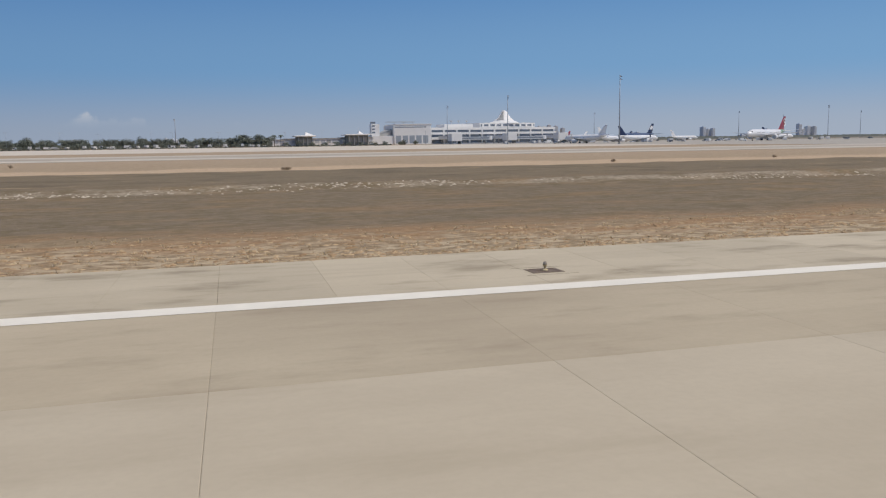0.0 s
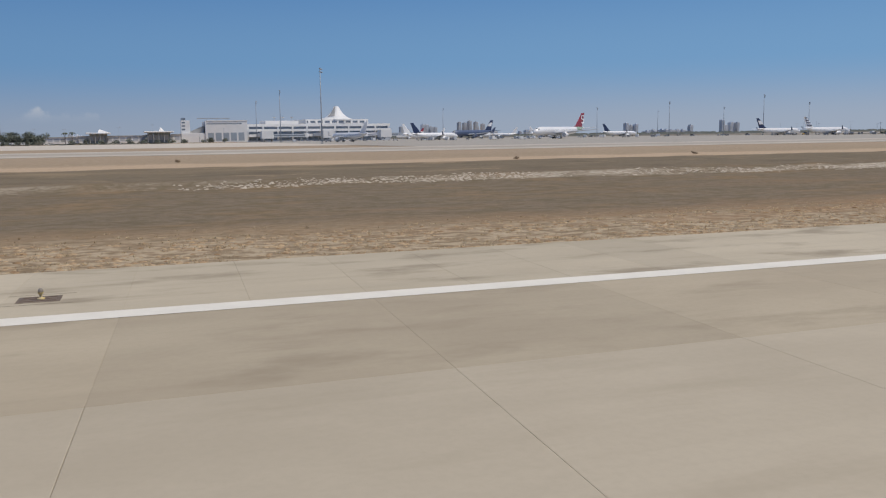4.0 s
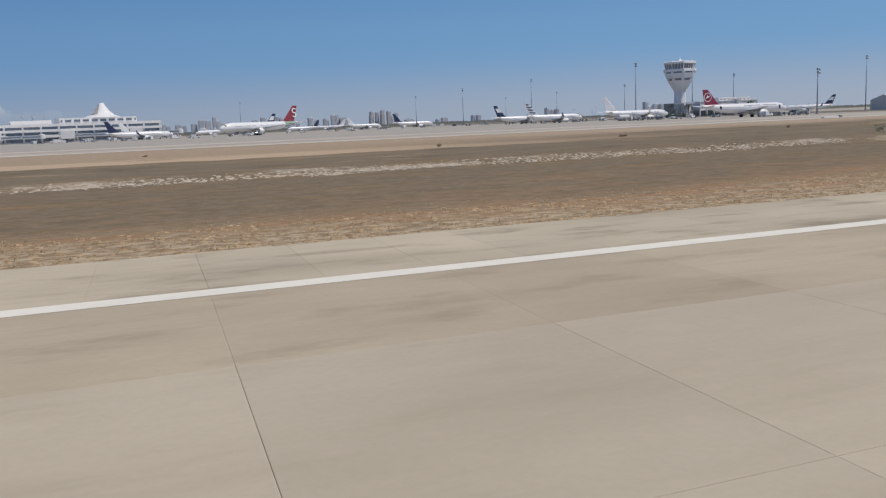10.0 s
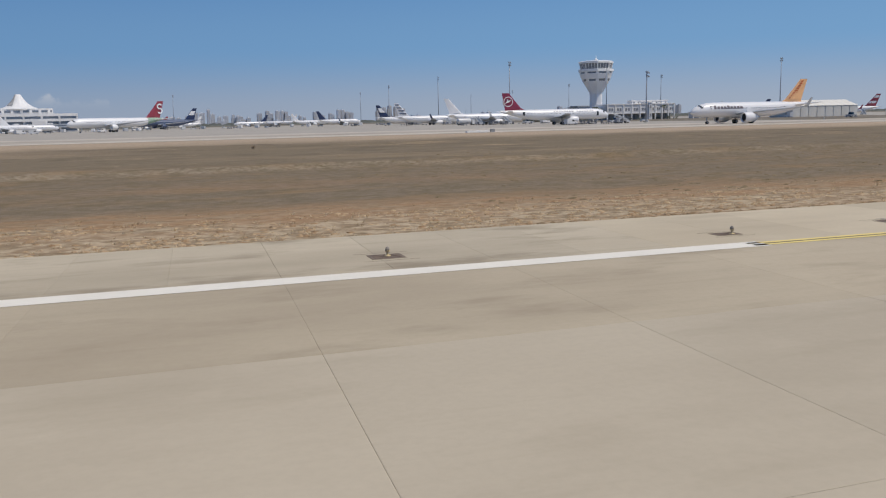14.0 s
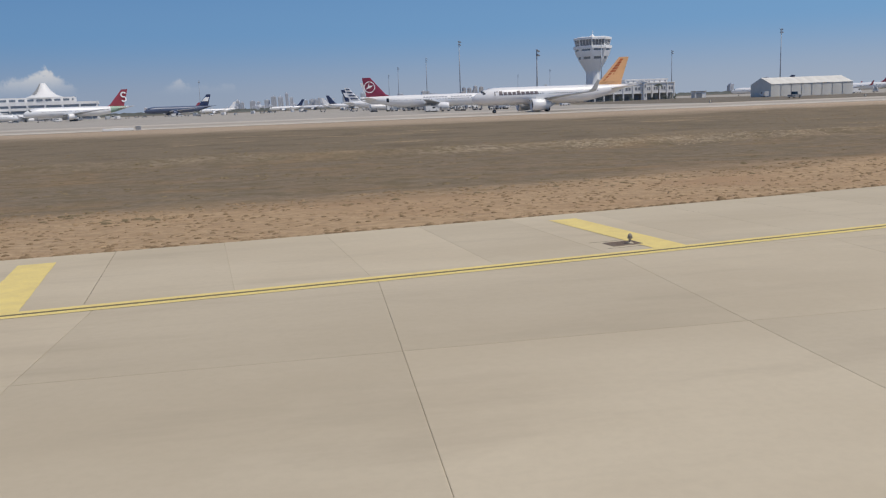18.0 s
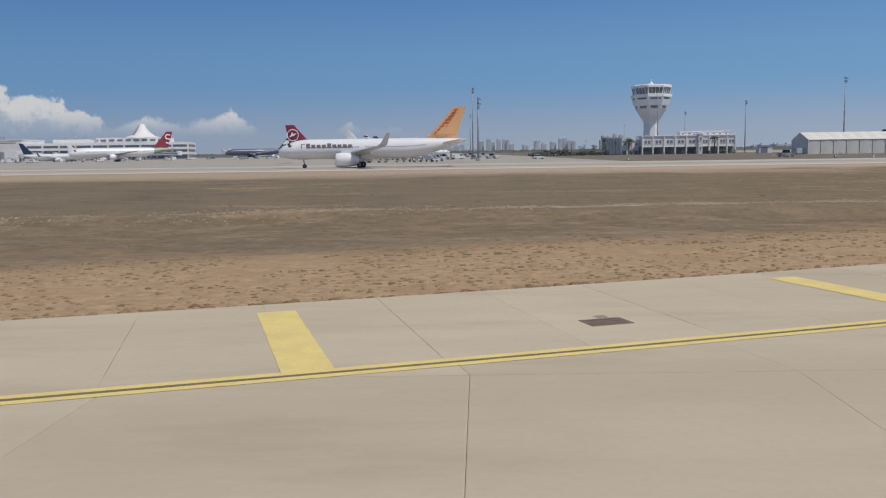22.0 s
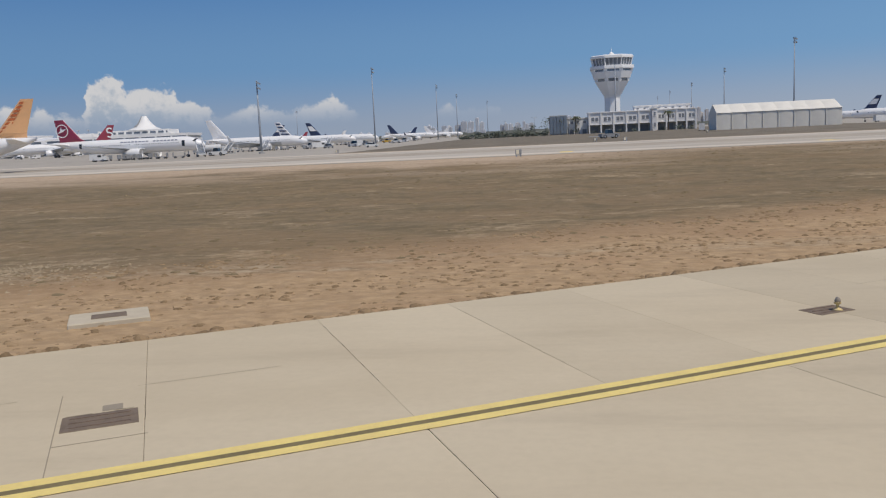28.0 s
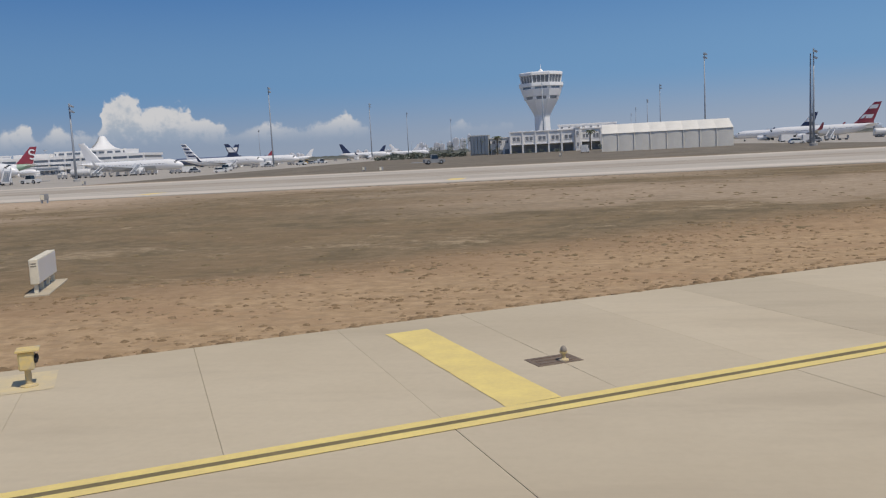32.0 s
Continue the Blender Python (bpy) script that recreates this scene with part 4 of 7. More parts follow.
AIRFOIL = [(0.0, 0.0), (0.03, 0.32), (0.12, 0.62), (0.35, 0.9), (0.7, 0.45), (1.0, 0.02), (0.7, -0.25), (0.35, -0.5), (0.12, -0.42), (0.03, -0.25)]


def surface(name, sections, material, parent, label=""):
    """A wing or fin through sections of (leading edge, chord, thickness, thickness direction); chord runs back along -x."""
    verts, faces = [], []
    n = len(AIRFOIL)
    for le, chord, th, way in sections:
        le, way = Vector(le), Vector(way)
        for u, v in AIRFOIL:
            verts.append(tuple(le + Vector((-u * chord, 0, 0)) + way * (v * th)))
    for s in range(len(sections) - 1):
        for i in range(n):
            faces.append((s * n + i, s * n + (i + 1) % n, (s + 1) * n + (i + 1) % n, (s + 1) * n + i))
    faces.append(tuple(range(n))[::-1])
    faces.append(tuple(range((len(sections) - 1) * n, len(sections) * n)))
    return raw(name, verts, faces, material, parent, label)


def wheel(parent, x, y, r, w=0.35):
    bm = bmesh.new()
    lathe(bm, [(r * 0.75, -w / 2), (r, -w / 2 + 0.08), (r, w / 2 - 0.08), (r * 0.75, w / 2)], 14, pose(x, y, r, 90, 0, 0))
    tyre = part("wheel", bm, DARK, parent)
    bm = bmesh.new()
    lathe(bm, [(r * 0.5, -w / 2 - 0.01), (r * 0.5, w / 2 + 0.01)], 10, pose(x, y, r, 90, 0, 0))
    part("rim", bm, STEEL, tyre)
    return tyre


KINDS = {
    "narrow": dict(L=37.6, D=4.0, C=3.75, H=11.8, span=35.0, eng=5.8, er=1.25, wing=0.335),
    "long": dict(L=44.5, D=4.0, C=3.75, H=11.8, span=35.0, eng=5.8, er=1.2, wing=0.365),
    "classic": dict(L=39.0, D=3.85, C=3.35, H=12.4, span=35.4, eng=5.0, er=1.05, wing=0.345),
    "wide": dict(L=58.4, D=5.6, C=5.3, H=17.6, span=59.0, eng=9.4, er=1.55, wing=0.34),
}


def airliner(x, y, heading, kind, label, fin_mat, body_mat=None, rear=None, belly=None, winglet=None, title=None, fin_logo=None, stripes=None, lower=None, stairs=False):
    k = KINDS[kind]
    L, D, C, H, span = k["L"], k["D"], k["C"], k["H"], k["span"]
    body_mat = body_mat or WHITE
    ob = empty("airliner", pose(x, y, APRON_Z + 0.01, 0, 0, heading), label, "airliner", "airliners on the apron")
    b = Body(L, D, C)
    b.skin(ob, body_mat)
    r = D / 2
    side = 1
    xr = k["wing"] * L
    root, tipc = 0.165 * L if kind != "wide" else 0.17 * L, 1.6
    for s in (1, -1):
        zr = C - r * 0.62
        sweep = 0.52
        ys = [0.5 * r, 0.36 * span / 2, span / 2]
        secs = []
        for yy, ch in zip(ys, (root, root * 0.58, tipc)):
            secs.append(((-xr - (yy - ys[0]) * sweep, s * yy, zr + yy * 0.085), ch, ch * 0.11, (0, 0, 1)))
        w = surface("wing", secs, GREYM, ob)
        tip = secs[-1][0]
        if winglet:
            surface("winglet", [(tip, tipc, 0.16, (0, 0, 1)), ((tip[0] - 0.7, tip[1] + s * 0.45, tip[2] + 0.5), 1.3, 0.12, (0, -s, 0.4)), ((tip[0] - 1.9, tip[1] + s * 0.85, tip[2] + 2.4), 0.6, 0.07, (0, -s, 0.1))], winglet, w, "upturned winglet")
        # tailplane
        tx = L * 0.865
        zt = C + r * 0.45
        ts = 0.175 * span
        surface("tailplane", [((-tx, s * 0.3, zt), L * 0.095, 0.42, (0, 0, 1)), ((-tx - ts * 0.62, s * (0.3 + ts), zt + ts * 0.1), L * 0.036, 0.16, (0, 0, 1))], body_mat, ob)
        # engine
        ex, ey, er = xr + (k["eng"] - 0.5 * r) * sweep - 0.2, s * k["eng"], k["er"]
        ez = zr + k["eng"] * 0.085 - er * 1.12
        m = Matrix.Translation((-ex + 2.6, ey, ez)) @ pose(0, 0, 0, 0, -90, 0)
        bm = bmesh.new()
        lathe(bm, [(er * 0.86, 0.5), (er * 0.9, 0.1), (er * 0.97, 0.0), (er * 1.05, 0.12), (er * 1.1, 0.9), (er * 1.06, 2.4), (er * 0.86, 3.6), (er * 0.55, 4.4), (er * 0.45, 4.5)], 20, m, cap=False)
        eng = shade(part("engine", bm, body_mat, ob))
        bm = bmesh.new()
        lathe(bm, [(er * 0.88, 0.5), (er * 0.3, 0.48), (0.02, 0.2)], 20, m, cap=False)
        part("fan", bm, GREYM if kind != "narrow" else DARK, eng)
        bm = bmesh.new()
        lathe(bm, [(er * 0.5, 4.3), (er * 0.3, 4.9), (0.05, 5.6)], 14, m)
        part("exhaust_cone", bm, GREYM, eng)
        bm = bmesh.new()
        box(bm, -ex - 2.2, -ex + 1.6, ey - 0.16, ey + 0.16, ez + er * 0.9, ez + er * 1.45)
        part("pylon", bm, body_mat, eng)
        # main gear
        gx = xr + root * 0.66
        gy = s * (2.6 if kind == "wide" else 3.4)
        gear = None
        bm = bmesh.new()
        tube(bm, (-gx, gy, 0.5), (-gx, gy * 0.92, zr + 0.2), 0.16, 0.2)
        gear = part("main_gear", bm, STEEL, ob)
        wr = 0.66 if kind == "wide" else 0.57
        for dx in ((-0.85, 0.85) if kind == "wide" else (0.0,)):
            for dy in (-0.45, 0.45):
                wheel(gear, -gx + dx, gy + dy, wr)
        # windows
        verts, faces = [], []
        xw = 3.2 * r + 0.3
        while xw < L * 0.80:
            if abs(xw - L * 0.45) > 0.6:
                q = len(verts)
                for du, dv in ((-0.1, 77.5), (0.1, 77.5), (0.1, 83.0), (-0.1, 83.0)):
                    verts.append(b.at(xw + du, radians(dv) * s, 0.02))
                faces.append((q, q + 1, q + 2, q + 3))
            xw += 0.53
        if y < 300:
            for f in faces:
                raw("window", [verts[q] for q in f], [(0, 1, 2, 3)], GLASS, ob)
        else:
            tagged(raw("cabin_glazing", verts, faces, GLASS, ob), "row of small dark cabin windows", kind="stuff")
        for c0, c1, w0, w1 in ((0.98, 1.24, 4, 25), (1.04, 1.32, 28, 46), (1.14, 1.46, 49, 63)):
            b.patch("cockpit_window", c0 * r, c1 * r, w0 * s, w1 * s, GLASS, ob, nx=3, na=3)
        for dx in (2.75 * r, L * 0.80):
            b.patch("door", dx - 0.42, dx + 0.42, 62 * s, 108 * s, body_mat if kind != "long" else GLASS, ob, lift=0.035, nx=2, na=6)
        if title:
            tm, x0, x1, bars = title
            n = len(bars)
            for i, (u0, u1, a0, a1) in enumerate(bars):
                b.patch("title_bar", x0 + (x1 - x0) * u0, x0 + (x1 - x0) * u1, a0 * s, a1 * s, tm, ob, lift=0.03, nx=2, na=3)
        if rear:
            b.patch("rear_livery", L * 0.81, L * 0.97, 20 * s, 150 * s, rear, ob, "coloured rear fuselage", lift=0.02, nx=8, na=8)
        if lower:
            b.patch("lower_livery", L * 0.25, L * 0.80, 100 * s, 150 * s, lower, ob, "dark swoosh on the lower fuselage", lift=0.02, nx=8, na=4)
    # belly fairing
    bm = bmesh.new()
    bmesh.ops.create_uvsphere(bm, u_segments=16, v_segments=10, radius=1.0)
    bmesh.ops.transform(bm, matrix=Matrix.Translation((-xr - root * 0.5, 0, C - r * 0.72)) @ Matrix.Diagonal((root * 0.75, r * 0.78, r * 0.45, 1)), verts=bm.verts[:])
    shade(part("belly_fairing", bm, body_mat, ob))
    # fin
    fx = L * 0.80
    zt = C + r * 0.82
    top = H
    fin = surface("fin", [((-fx + L * 0.035, 0, zt - 0.1), L * 0.19, 0.1, (0, 1, 0)), ((-fx - L * 0.012, 0, zt + 1.0), L * 0.145, 0.6, (0, 1, 0)), ((-fx - (top - zt) * 0.83, 0, top), L * 0.062, 0.26, (0, 1, 0))], fin_mat, ob)
    if fin_logo:
        fin_logo(fin, fx, zt, top, L)
    # nose gear
    bm = bmesh.new()
    nx = 2.6 * r
    tube(bm, (-nx, 0, 0.4), (-nx + 0.2, 0, C - r * 0.9), 0.1, 0.13)
    ng = part("nose_gear", bm, STEEL, ob)
    for dy in (-0.25, 0.25):
        wheel(ng, -nx, dy, 0.4, 0.24)
    return ob


# red, crimson, navy and blue are muted: distance haze mixed into the paint
RED = colour_mat("red_fin_paint", 154, 62, 76)
MAROON = colour_mat("crimson_fin_paint", 146, 52, 78)
ORANGE = colour_mat("orange_fin_paint", 240, 186, 134)
NAVY = colour_mat("navy_fin_paint", 44, 58, 92)
DARKBLUE = colour_mat("dark_blue_fuselage_paint", 84, 97, 124)
GREEN = colour_mat("green_livery_paint", 150, 176, 156)
TITLE_GREY = colour_mat("grey_title_paint", 118, 110, 112)
TITLE_NAVY = colour_mat("navy_title_paint", 128, 134, 150)
LOGO_WHITE = WHITE


def disc_logo(fin, fx, zt, top, L):
    """White ring with a solid centre shape, on both faces of the fin."""
    h = top - zt
    cx, cz = -fx - h * 0.58 - L * 0.045, zt + h * 0.52
    for s in (1, -1):
        verts, faces = [], []
        n = 28
        r0, r1 = h * 0.25, h * 0.29
        for i in range(n):
            a = 2 * math.pi * i / n
            for rr in (r0, r1):
                verts.append((cx + rr * math.cos(a), s * 0.42, cz + rr * math.sin(a)))
        for i in range(n):
            j = (i + 1) % n
            faces.append((2 * i, 2 * j, 2 * j + 1, 2 * i + 1))
        raw("emblem_ring", verts, faces, LOGO_WHITE, fin, "white ring emblem")
        q = h * 0.2
        raw("emblem", [(cx - q, s * 0.42, cz - q * 0.5), (cx + q * 0.2, s * 0.42, cz - q * 0.2), (cx + q * 0.95, s * 0.42, cz + q * 0.4), (cx, s * 0.42, cz + q * 0.35), (cx - q * 0.2, s * 0.42, cz + q * 0.9), (cx - q * 0.4, s * 0.42, cz + q * 0.1)], [(0, 1, 2, 3, 4, 5)], LOGO_WHITE, fin)


def curl_logo(fin, fx, zt, top, L):
    """Two joined white arcs, one above the other."""
    h = top - zt
    cx, cz, rr = -fx - h * 0.62 - L * 0.05, zt + h * 0.56, h * 0.13
    for s in (1, -1):
        verts, faces = [], []
        n = 22
        for i in range(n + 1):
            u = i / n
            if u < 0.5:
                a = radians(30 + 240 * (u / 0.5))
                px, pz = cx + rr * math.cos(a) * 1.1, cz + rr + rr * math.sin(a)
                o = (math.cos(a), math.sin(a))
            else:
                a = radians(90 - 240 * ((u - 0.5) / 0.5))
                px, pz = cx + rr * math.cos(a) * 1.1, cz - rr + rr * math.sin(a)
                o = (-math.cos(a), -math.sin(a))
            w = 0.42
            side_x = -1 if s > 0 else 1
            verts += [(cx + side_x * (px - cx + o[0] * w), s * 0.5, pz + o[1] * w), (cx + side_x * (px - cx - o[0] * w), s * 0.5, pz - o[1] * w)]
        for i in range(n):
            faces.append((2 * i, 2 * i + 2, 2 * i + 3, 2 * i + 1))
        raw("emblem", verts, faces, LOGO_WHITE, fin, "white curled emblem")


def band_logo(material, count=3):
    def draw(fin, fx, zt, top, L):
        h = top - zt
        for s in (1, -1):
            for i in range(count):
                u0 = (i + 0.35) / count
                u1 = u0 + 0.4 / count
                pts = []
                for u, e in ((u0, 0.03), (u0, 0.8), (u1, 0.8), (u1, 0.03)):
                    ch = L * (0.145 + (0.062 - 0.145) * u)
                    xl = -fx - L * 0.012 - (h * 0.83 - L * 0.012) * u
                    pts.append((xl - ch * e, s * 0.45, zt + h * (0.1 + 0.88 * u)))
                raw("fin_band", pts, [(0, 1, 2, 3)], material, fin)
    return draw


def edge_lettering(material, count):
    """Bars standing for lettering that climbs the fin's leading edge."""
    def draw(fin, fx, zt, top, L):
        h = top - zt
        for s in (1, -1):
            for i in range(count):
                pts = []
                for u, e in (((i + 0.1) / count, 0.12), ((i + 0.1) / count, 0.42), ((i + 0.72) / count, 0.44), ((i + 0.72) / count, 0.14)):
                    ch = L * (0.145 + (0.062 - 0.145) * u)
                    pts.append((-fx - L * 0.012 - (h * 0.83 - L * 0.012) * u - ch * e, s * 0.42, zt + h * (0.16 + 0.8 * u)))
                raw("fin_lettering_bar", pts, [(0, 1, 2, 3)], material, fin)
    return draw


def letters(count, a0, a1, tall=(), gaps=()):
    """Bars that stand for a line of lettering."""
    c = 1 / count
    return [(i * c, (i + 0.74) * c, a0 - (8 if i in tall else 0), a1) for i in range(count) if i not in gaps]


# taxiing orange-tailed jet
airliner(561.5, 198.0, 180, "narrow", "white airliner with an orange fin rolling on the taxiway", ORANGE, winglet=GREYM, title=(TITLE_GREY, 4.9, 15.3, letters(10, 64, 84, (0, 1, 5))), fin_logo=edge_lettering(colour_mat("red_orange_lettering", 206, 112, 62), 8))
airliner(589.2, 292.3, 0, "long", "white airliner with crimson fin and white ring emblem", MAROON, title=(TITLE_NAVY, 7.2, 24.0, letters(16, 52, 63, (), (7,))), fin_logo=disc_logo, winglet=None)
airliner(377.0, 521.0, 207, "wide", "large white airliner with a red fin and green rear", RED, rear=GREEN, fin_logo=curl_logo)
airliner(592.8, 382.0, 0, "classic", "plain white airliner with a dark swoosh on the apron", WHITE, lower=GREYM, winglet=WHITE)
airliner(592.0, 469.5, 0, "classic", "white airliner with a striped fin on the apron", WHITE, winglet=NAVY, fin_logo=band_logo(NAVY, 4))
airliner(593.5, 518.5, 0, "classic", "white airliner with a navy fin on the apron", NAVY, winglet=NAVY, fin_logo=band_logo(WHITE, 1))
airliner(596.0, 749.0, 3, "classic", "white airliner with a navy fin parked far along the apron", NAVY, winglet=NAVY)
airliner(600.0, 930.0, 3, "classic", "white airliner with a pale fin parked at the far apron", WHITE)
airliner(405.0, 765.0, 205, "wide", "dark blue and silver airliner with a navy fin near the terminal", NAVY, body_mat=DARKBLUE, fin_logo=band_logo(WHITE, 1))
airliner(815.5, 541.0, 152, "classic", "white airliner with a navy fin beyond the hangar", NAVY, winglet=NAVY, fin_logo=band_logo(WHITE, 1))
airliner(805.0, 430.0, 152, "classic", "white airliner with a red patterned fin beside the hangar", RED, fin_logo=band_logo(WHITE, 2), winglet=RED)
airliner(246.0, 540.0, 112, "narrow", "white airliner parked nose in before the terminal", WHITE, winglet=WHITE)
airliner(359.0, 657.0, 20, "classic", "white airliner at a gate of the terminal", WHITE, winglet=WHITE)
airliner(352.0, 600.0, 12, "classic", "white airliner with a navy fin at the terminal", NAVY, winglet=NAVY)

for jx, jy, jh, jf in ((398.0, 930.0, 200, RED), (432.0, 960.0, 195, WHITE), (505.0, 985.0, 190, NAVY), (540.0, 1010.0, 170, WHITE)):
    airliner(jx, jy, jh, "classic", "white airliner parked far off beside the terminal", jf, winglet=WHITE)

# ---- terminal gates ----
def gate_block(x, y, bridge):
    ob = empty("boarding_gate", pose(x, y, APRON_Z), "white boarding gate block with a covered bridge", "boarding gate", "boarding gates of the terminal")
    bm = bevel_box(-5, 5, 0, 12, 2.6, 9.2, 0.1)
    part("gate_house", bm, PAINT, ob)
    for dx in (-4.4, 4.4):
        bm = bmesh.new()
        box(bm, dx - 0.4, dx + 0.4, 1, 11, 0, 2.6)
        part("pier", bm, SHADEGREY, ob)
    bm = bmesh.new()
    box(bm, -3.5, 3.5, 12, 62, 4.4, 7.4)
    part("corridor", bm, PAINT, ob)
    for yy in (22, 36, 50):
        bm = bmesh.new()
        box(bm, -0.5, 0.5, yy - 0.5, yy + 0.5, 0, 4.4)
        part("support", bm, SHADEGREY, ob)
    a = radians(bridge)
    m = Matrix.Translation((4.5, 4, 0)) @ pose(0, 0, 0, 0, 0, bridge)
    bm = bmesh.new()
    box(bm, 0, 30, -1.5, 1.5, 3.6, 6.4, m)
    part("bridge_tunnel", bm, GREYM, ob)
    bm = bmesh.new()
    box(bm, 1, 29, -1.56, 1.56, 4.7, 5.5, m)
    part("bridge_window", bm, HAZE_GLASS, ob)
    bm = bmesh.new()
    lathe(bm, [(2.3, 3.4), (2.4, 6.8), (1.0, 7.1)], 12, m @ pose(30, 0, 0))
    part("bridge_head", bm, PAINT, ob)
    bm = bmesh.new()
    box(bm, 25.4, 26.2, -1.2, 1.2, 0, 3.6, m)
    part("bridge_leg", bm, STEEL, ob)
    return ob


for gx, gy, ga in ((231, 742, 8), (284, 742, 6), (336, 743, 3)):
    gate_block(gx, gy, ga)


# the shade under the pavilion canopies, put into the wall colour
CANOPY_SHADE = mat("canopy_shade_wall", (0.26, 0.28, 0.27), 0.8, col2=(0.20, 0.22, 0.21), scale=0.3)


def pavilion(x0, x1, y, h, sail, label):
    """A white flat canopy on columns over a grey hall, with a small sail-shaped roof light."""
    ob = empty("pavilion", pose(x0, y, APRON_Z), label, "building", "canopied halls beside the terminal")
    w = x1 - x0
    bm = bmesh.new()
    box(bm, 3, w - 3, 5, 24, 0, h - 1.1)
    part("wall", bm, CANOPY_SHADE, ob, "grey-green shaded wall")
    part("roof", bevel_box(0, w, 0, 26, h - 1.1, h, 0.3), PAINT, ob, "white flat roof")
    n = int(w / 6)
    for i in range(n):
        a = 3.5 + i * (w - 7) / n
        bm = bmesh.new()
        box(bm, a, a + 0.75 * (w - 7) / n, 4.9, 5.1, 2.8, h - 3.0)
        part("window", bm, SHADEGREY, ob)
        bm = bmesh.new()
        lathe(bm, [(0.35, 0), (0.3, h - 1.1)], 10, pose(a - 0.3, 1.2, 0))
        part("post", bm, SHADEGREY, ob)
    u0, u1, top = sail
    verts = [(u0 - 1, 4, h - 0.05), (u1, 4, h - 0.05), (u1, 12, h - 0.05), (u0 - 1, 12, h - 0.05), (u0 + 0.3, 8, top), (u0 + (u1 - u0) * 0.45, 8, h + (top - h) * 0.6)]
    raw("sail", verts, [(0, 1, 5, 4), (1, 2, 5), (2, 3, 4, 5), (3, 0, 4)], PAINT, ob, "white sail-shaped roof light")
    return ob


def low_hall(x0, x1, y, h, label):
    """A long plain grey hall with a strip of windows under a thin roof."""
    ob = empty("low_hall", pose(x0, y, APRON_Z), label, "building", "low halls beside the terminal")
    w = x1 - x0
    bm = bmesh.new()
    box(bm, 0, w, 0, 22, 0, h - 0.4)
    part("wall", bm, PAINT, ob)
    part("roof", bevel_box(-0.6, w + 0.6, -0.8, 23, h - 0.4, h, 0.1), SHADEGREY, ob)
    n = int(w / 5)
    for i in range(n):
        bm = bmesh.new()
        box(bm, (i + 0.15) * w / n, (i + 0.85) * w / n, -0.08, 0.2, h * 0.35, h * 0.75)
        part("window", bm, SHADEGREY if i % 4 == 3 else CITYGLASS, ob)
    return ob


pavilion(86.5, 105, 750, 9.3, (10, 17.5, 12.2), "white canopy pavilion with a sail-shaped roof light beside the terminal")
pavilion(131, 155, 750, 10.0, (13.2, 16.8, 13.2), "broad white canopy pavilion with a small sail-shaped roof light")
low_hall(80, 132, 772, 6.9, "long low pale hall behind the white canopies")
low_hall(50, 80, 776, 6.2, "low pale hall behind tall trees")
low_hall(132, 161, 778, 7.6, "low pale hall beside the terminal wing")

# ---- vegetation ----
# leaves lighter and greyer than green foliage, carrying the haze of distance
LEAF = mat("haze_paled_tree_leaves", (0.135, 0.155, 0.125), 0.8, col2=(0.19, 0.21, 0.17), scale=0.6, rand=0.2)
PALMLEAF = mat("palm_fronds", (0.05, 0.068, 0.035), 0.7, col2=(0.10, 0.11, 0.06), scale=0.8)
BARK = mat("tree_bark", (0.12, 0.09, 0.065), 0.9, scale=2, bump=0.4)
GRASSGREEN = mat("green_reeds", (0.27, 0.295, 0.19), 0.8, col2=(0.37, 0.39, 0.27), scale=2)


def clumps(rng, n, rx, ry, rz, cz, size):
    """Many small leaf sprays filling an uneven crown."""
    verts, faces = [], []
    lobes = [(rng.uniform(-0.55, 0.55) * rx, rng.uniform(-0.55, 0.55) * ry, cz + rng.uniform(-0.45, 0.5) * rz, rng.uniform(0.4, 0.7)) for _ in range(7)]
    for i in range(n):
        lx, ly, lz, lr = lobes[i % 7]
        d = Vector((rng.gauss(0, 1), rng.gauss(0, 1), rng.gauss(0, 1))).normalized() * (rng.random() ** 0.45)
        p = Vector((lx + d.x * rx * lr, ly + d.y * ry * lr, lz + d.z * rz * lr))
        u = Vector((rng.gauss(0, 1), rng.gauss(0, 1), rng.gauss(0, 0.6))).normalized() * size * rng.uniform(0.6, 1.3)
        v = Vector((rng.gauss(0, 1), rng.gauss(0, 1), rng.gauss(0, 1))).normalized() * size * rng.uniform(0.4, 0.9)
        q = len(verts)
        verts += [tuple(p - u), tuple(p + v), tuple(p + u), tuple(p - v * 0.7)]
        faces.append((q, q + 1, q + 2, q + 3))
    return verts, faces


def tree(seed, h, label):
    rng = random.Random(seed)
    ob = empty("tree", pose(0, 0, APRON_Z), label, "tree", "trees beside the apron")
    bm = bmesh.new()
    lathe(bm, [(h * 0.035, 0), (h * 0.025, h * 0.3), (h * 0.01, h * 0.75)], 8)
    for i in range(5):
        a = rng.uniform(0, 6.28)
        z = h * rng.uniform(0.28, 0.5)
        tube(bm, (0, 0, z), (math.cos(a) * h * 0.25, math.sin(a) * h * 0.25, z + h * 0.25), h * 0.014, h * 0.005, 6)
    part("trunk", bm, BARK, ob)
    v, f = clumps(rng, 1000, h * 0.56, h * 0.52, h * 0.46, h * 0.48, h * 0.055)
    raw("crown", v, f, LEAF, ob)
    return ob


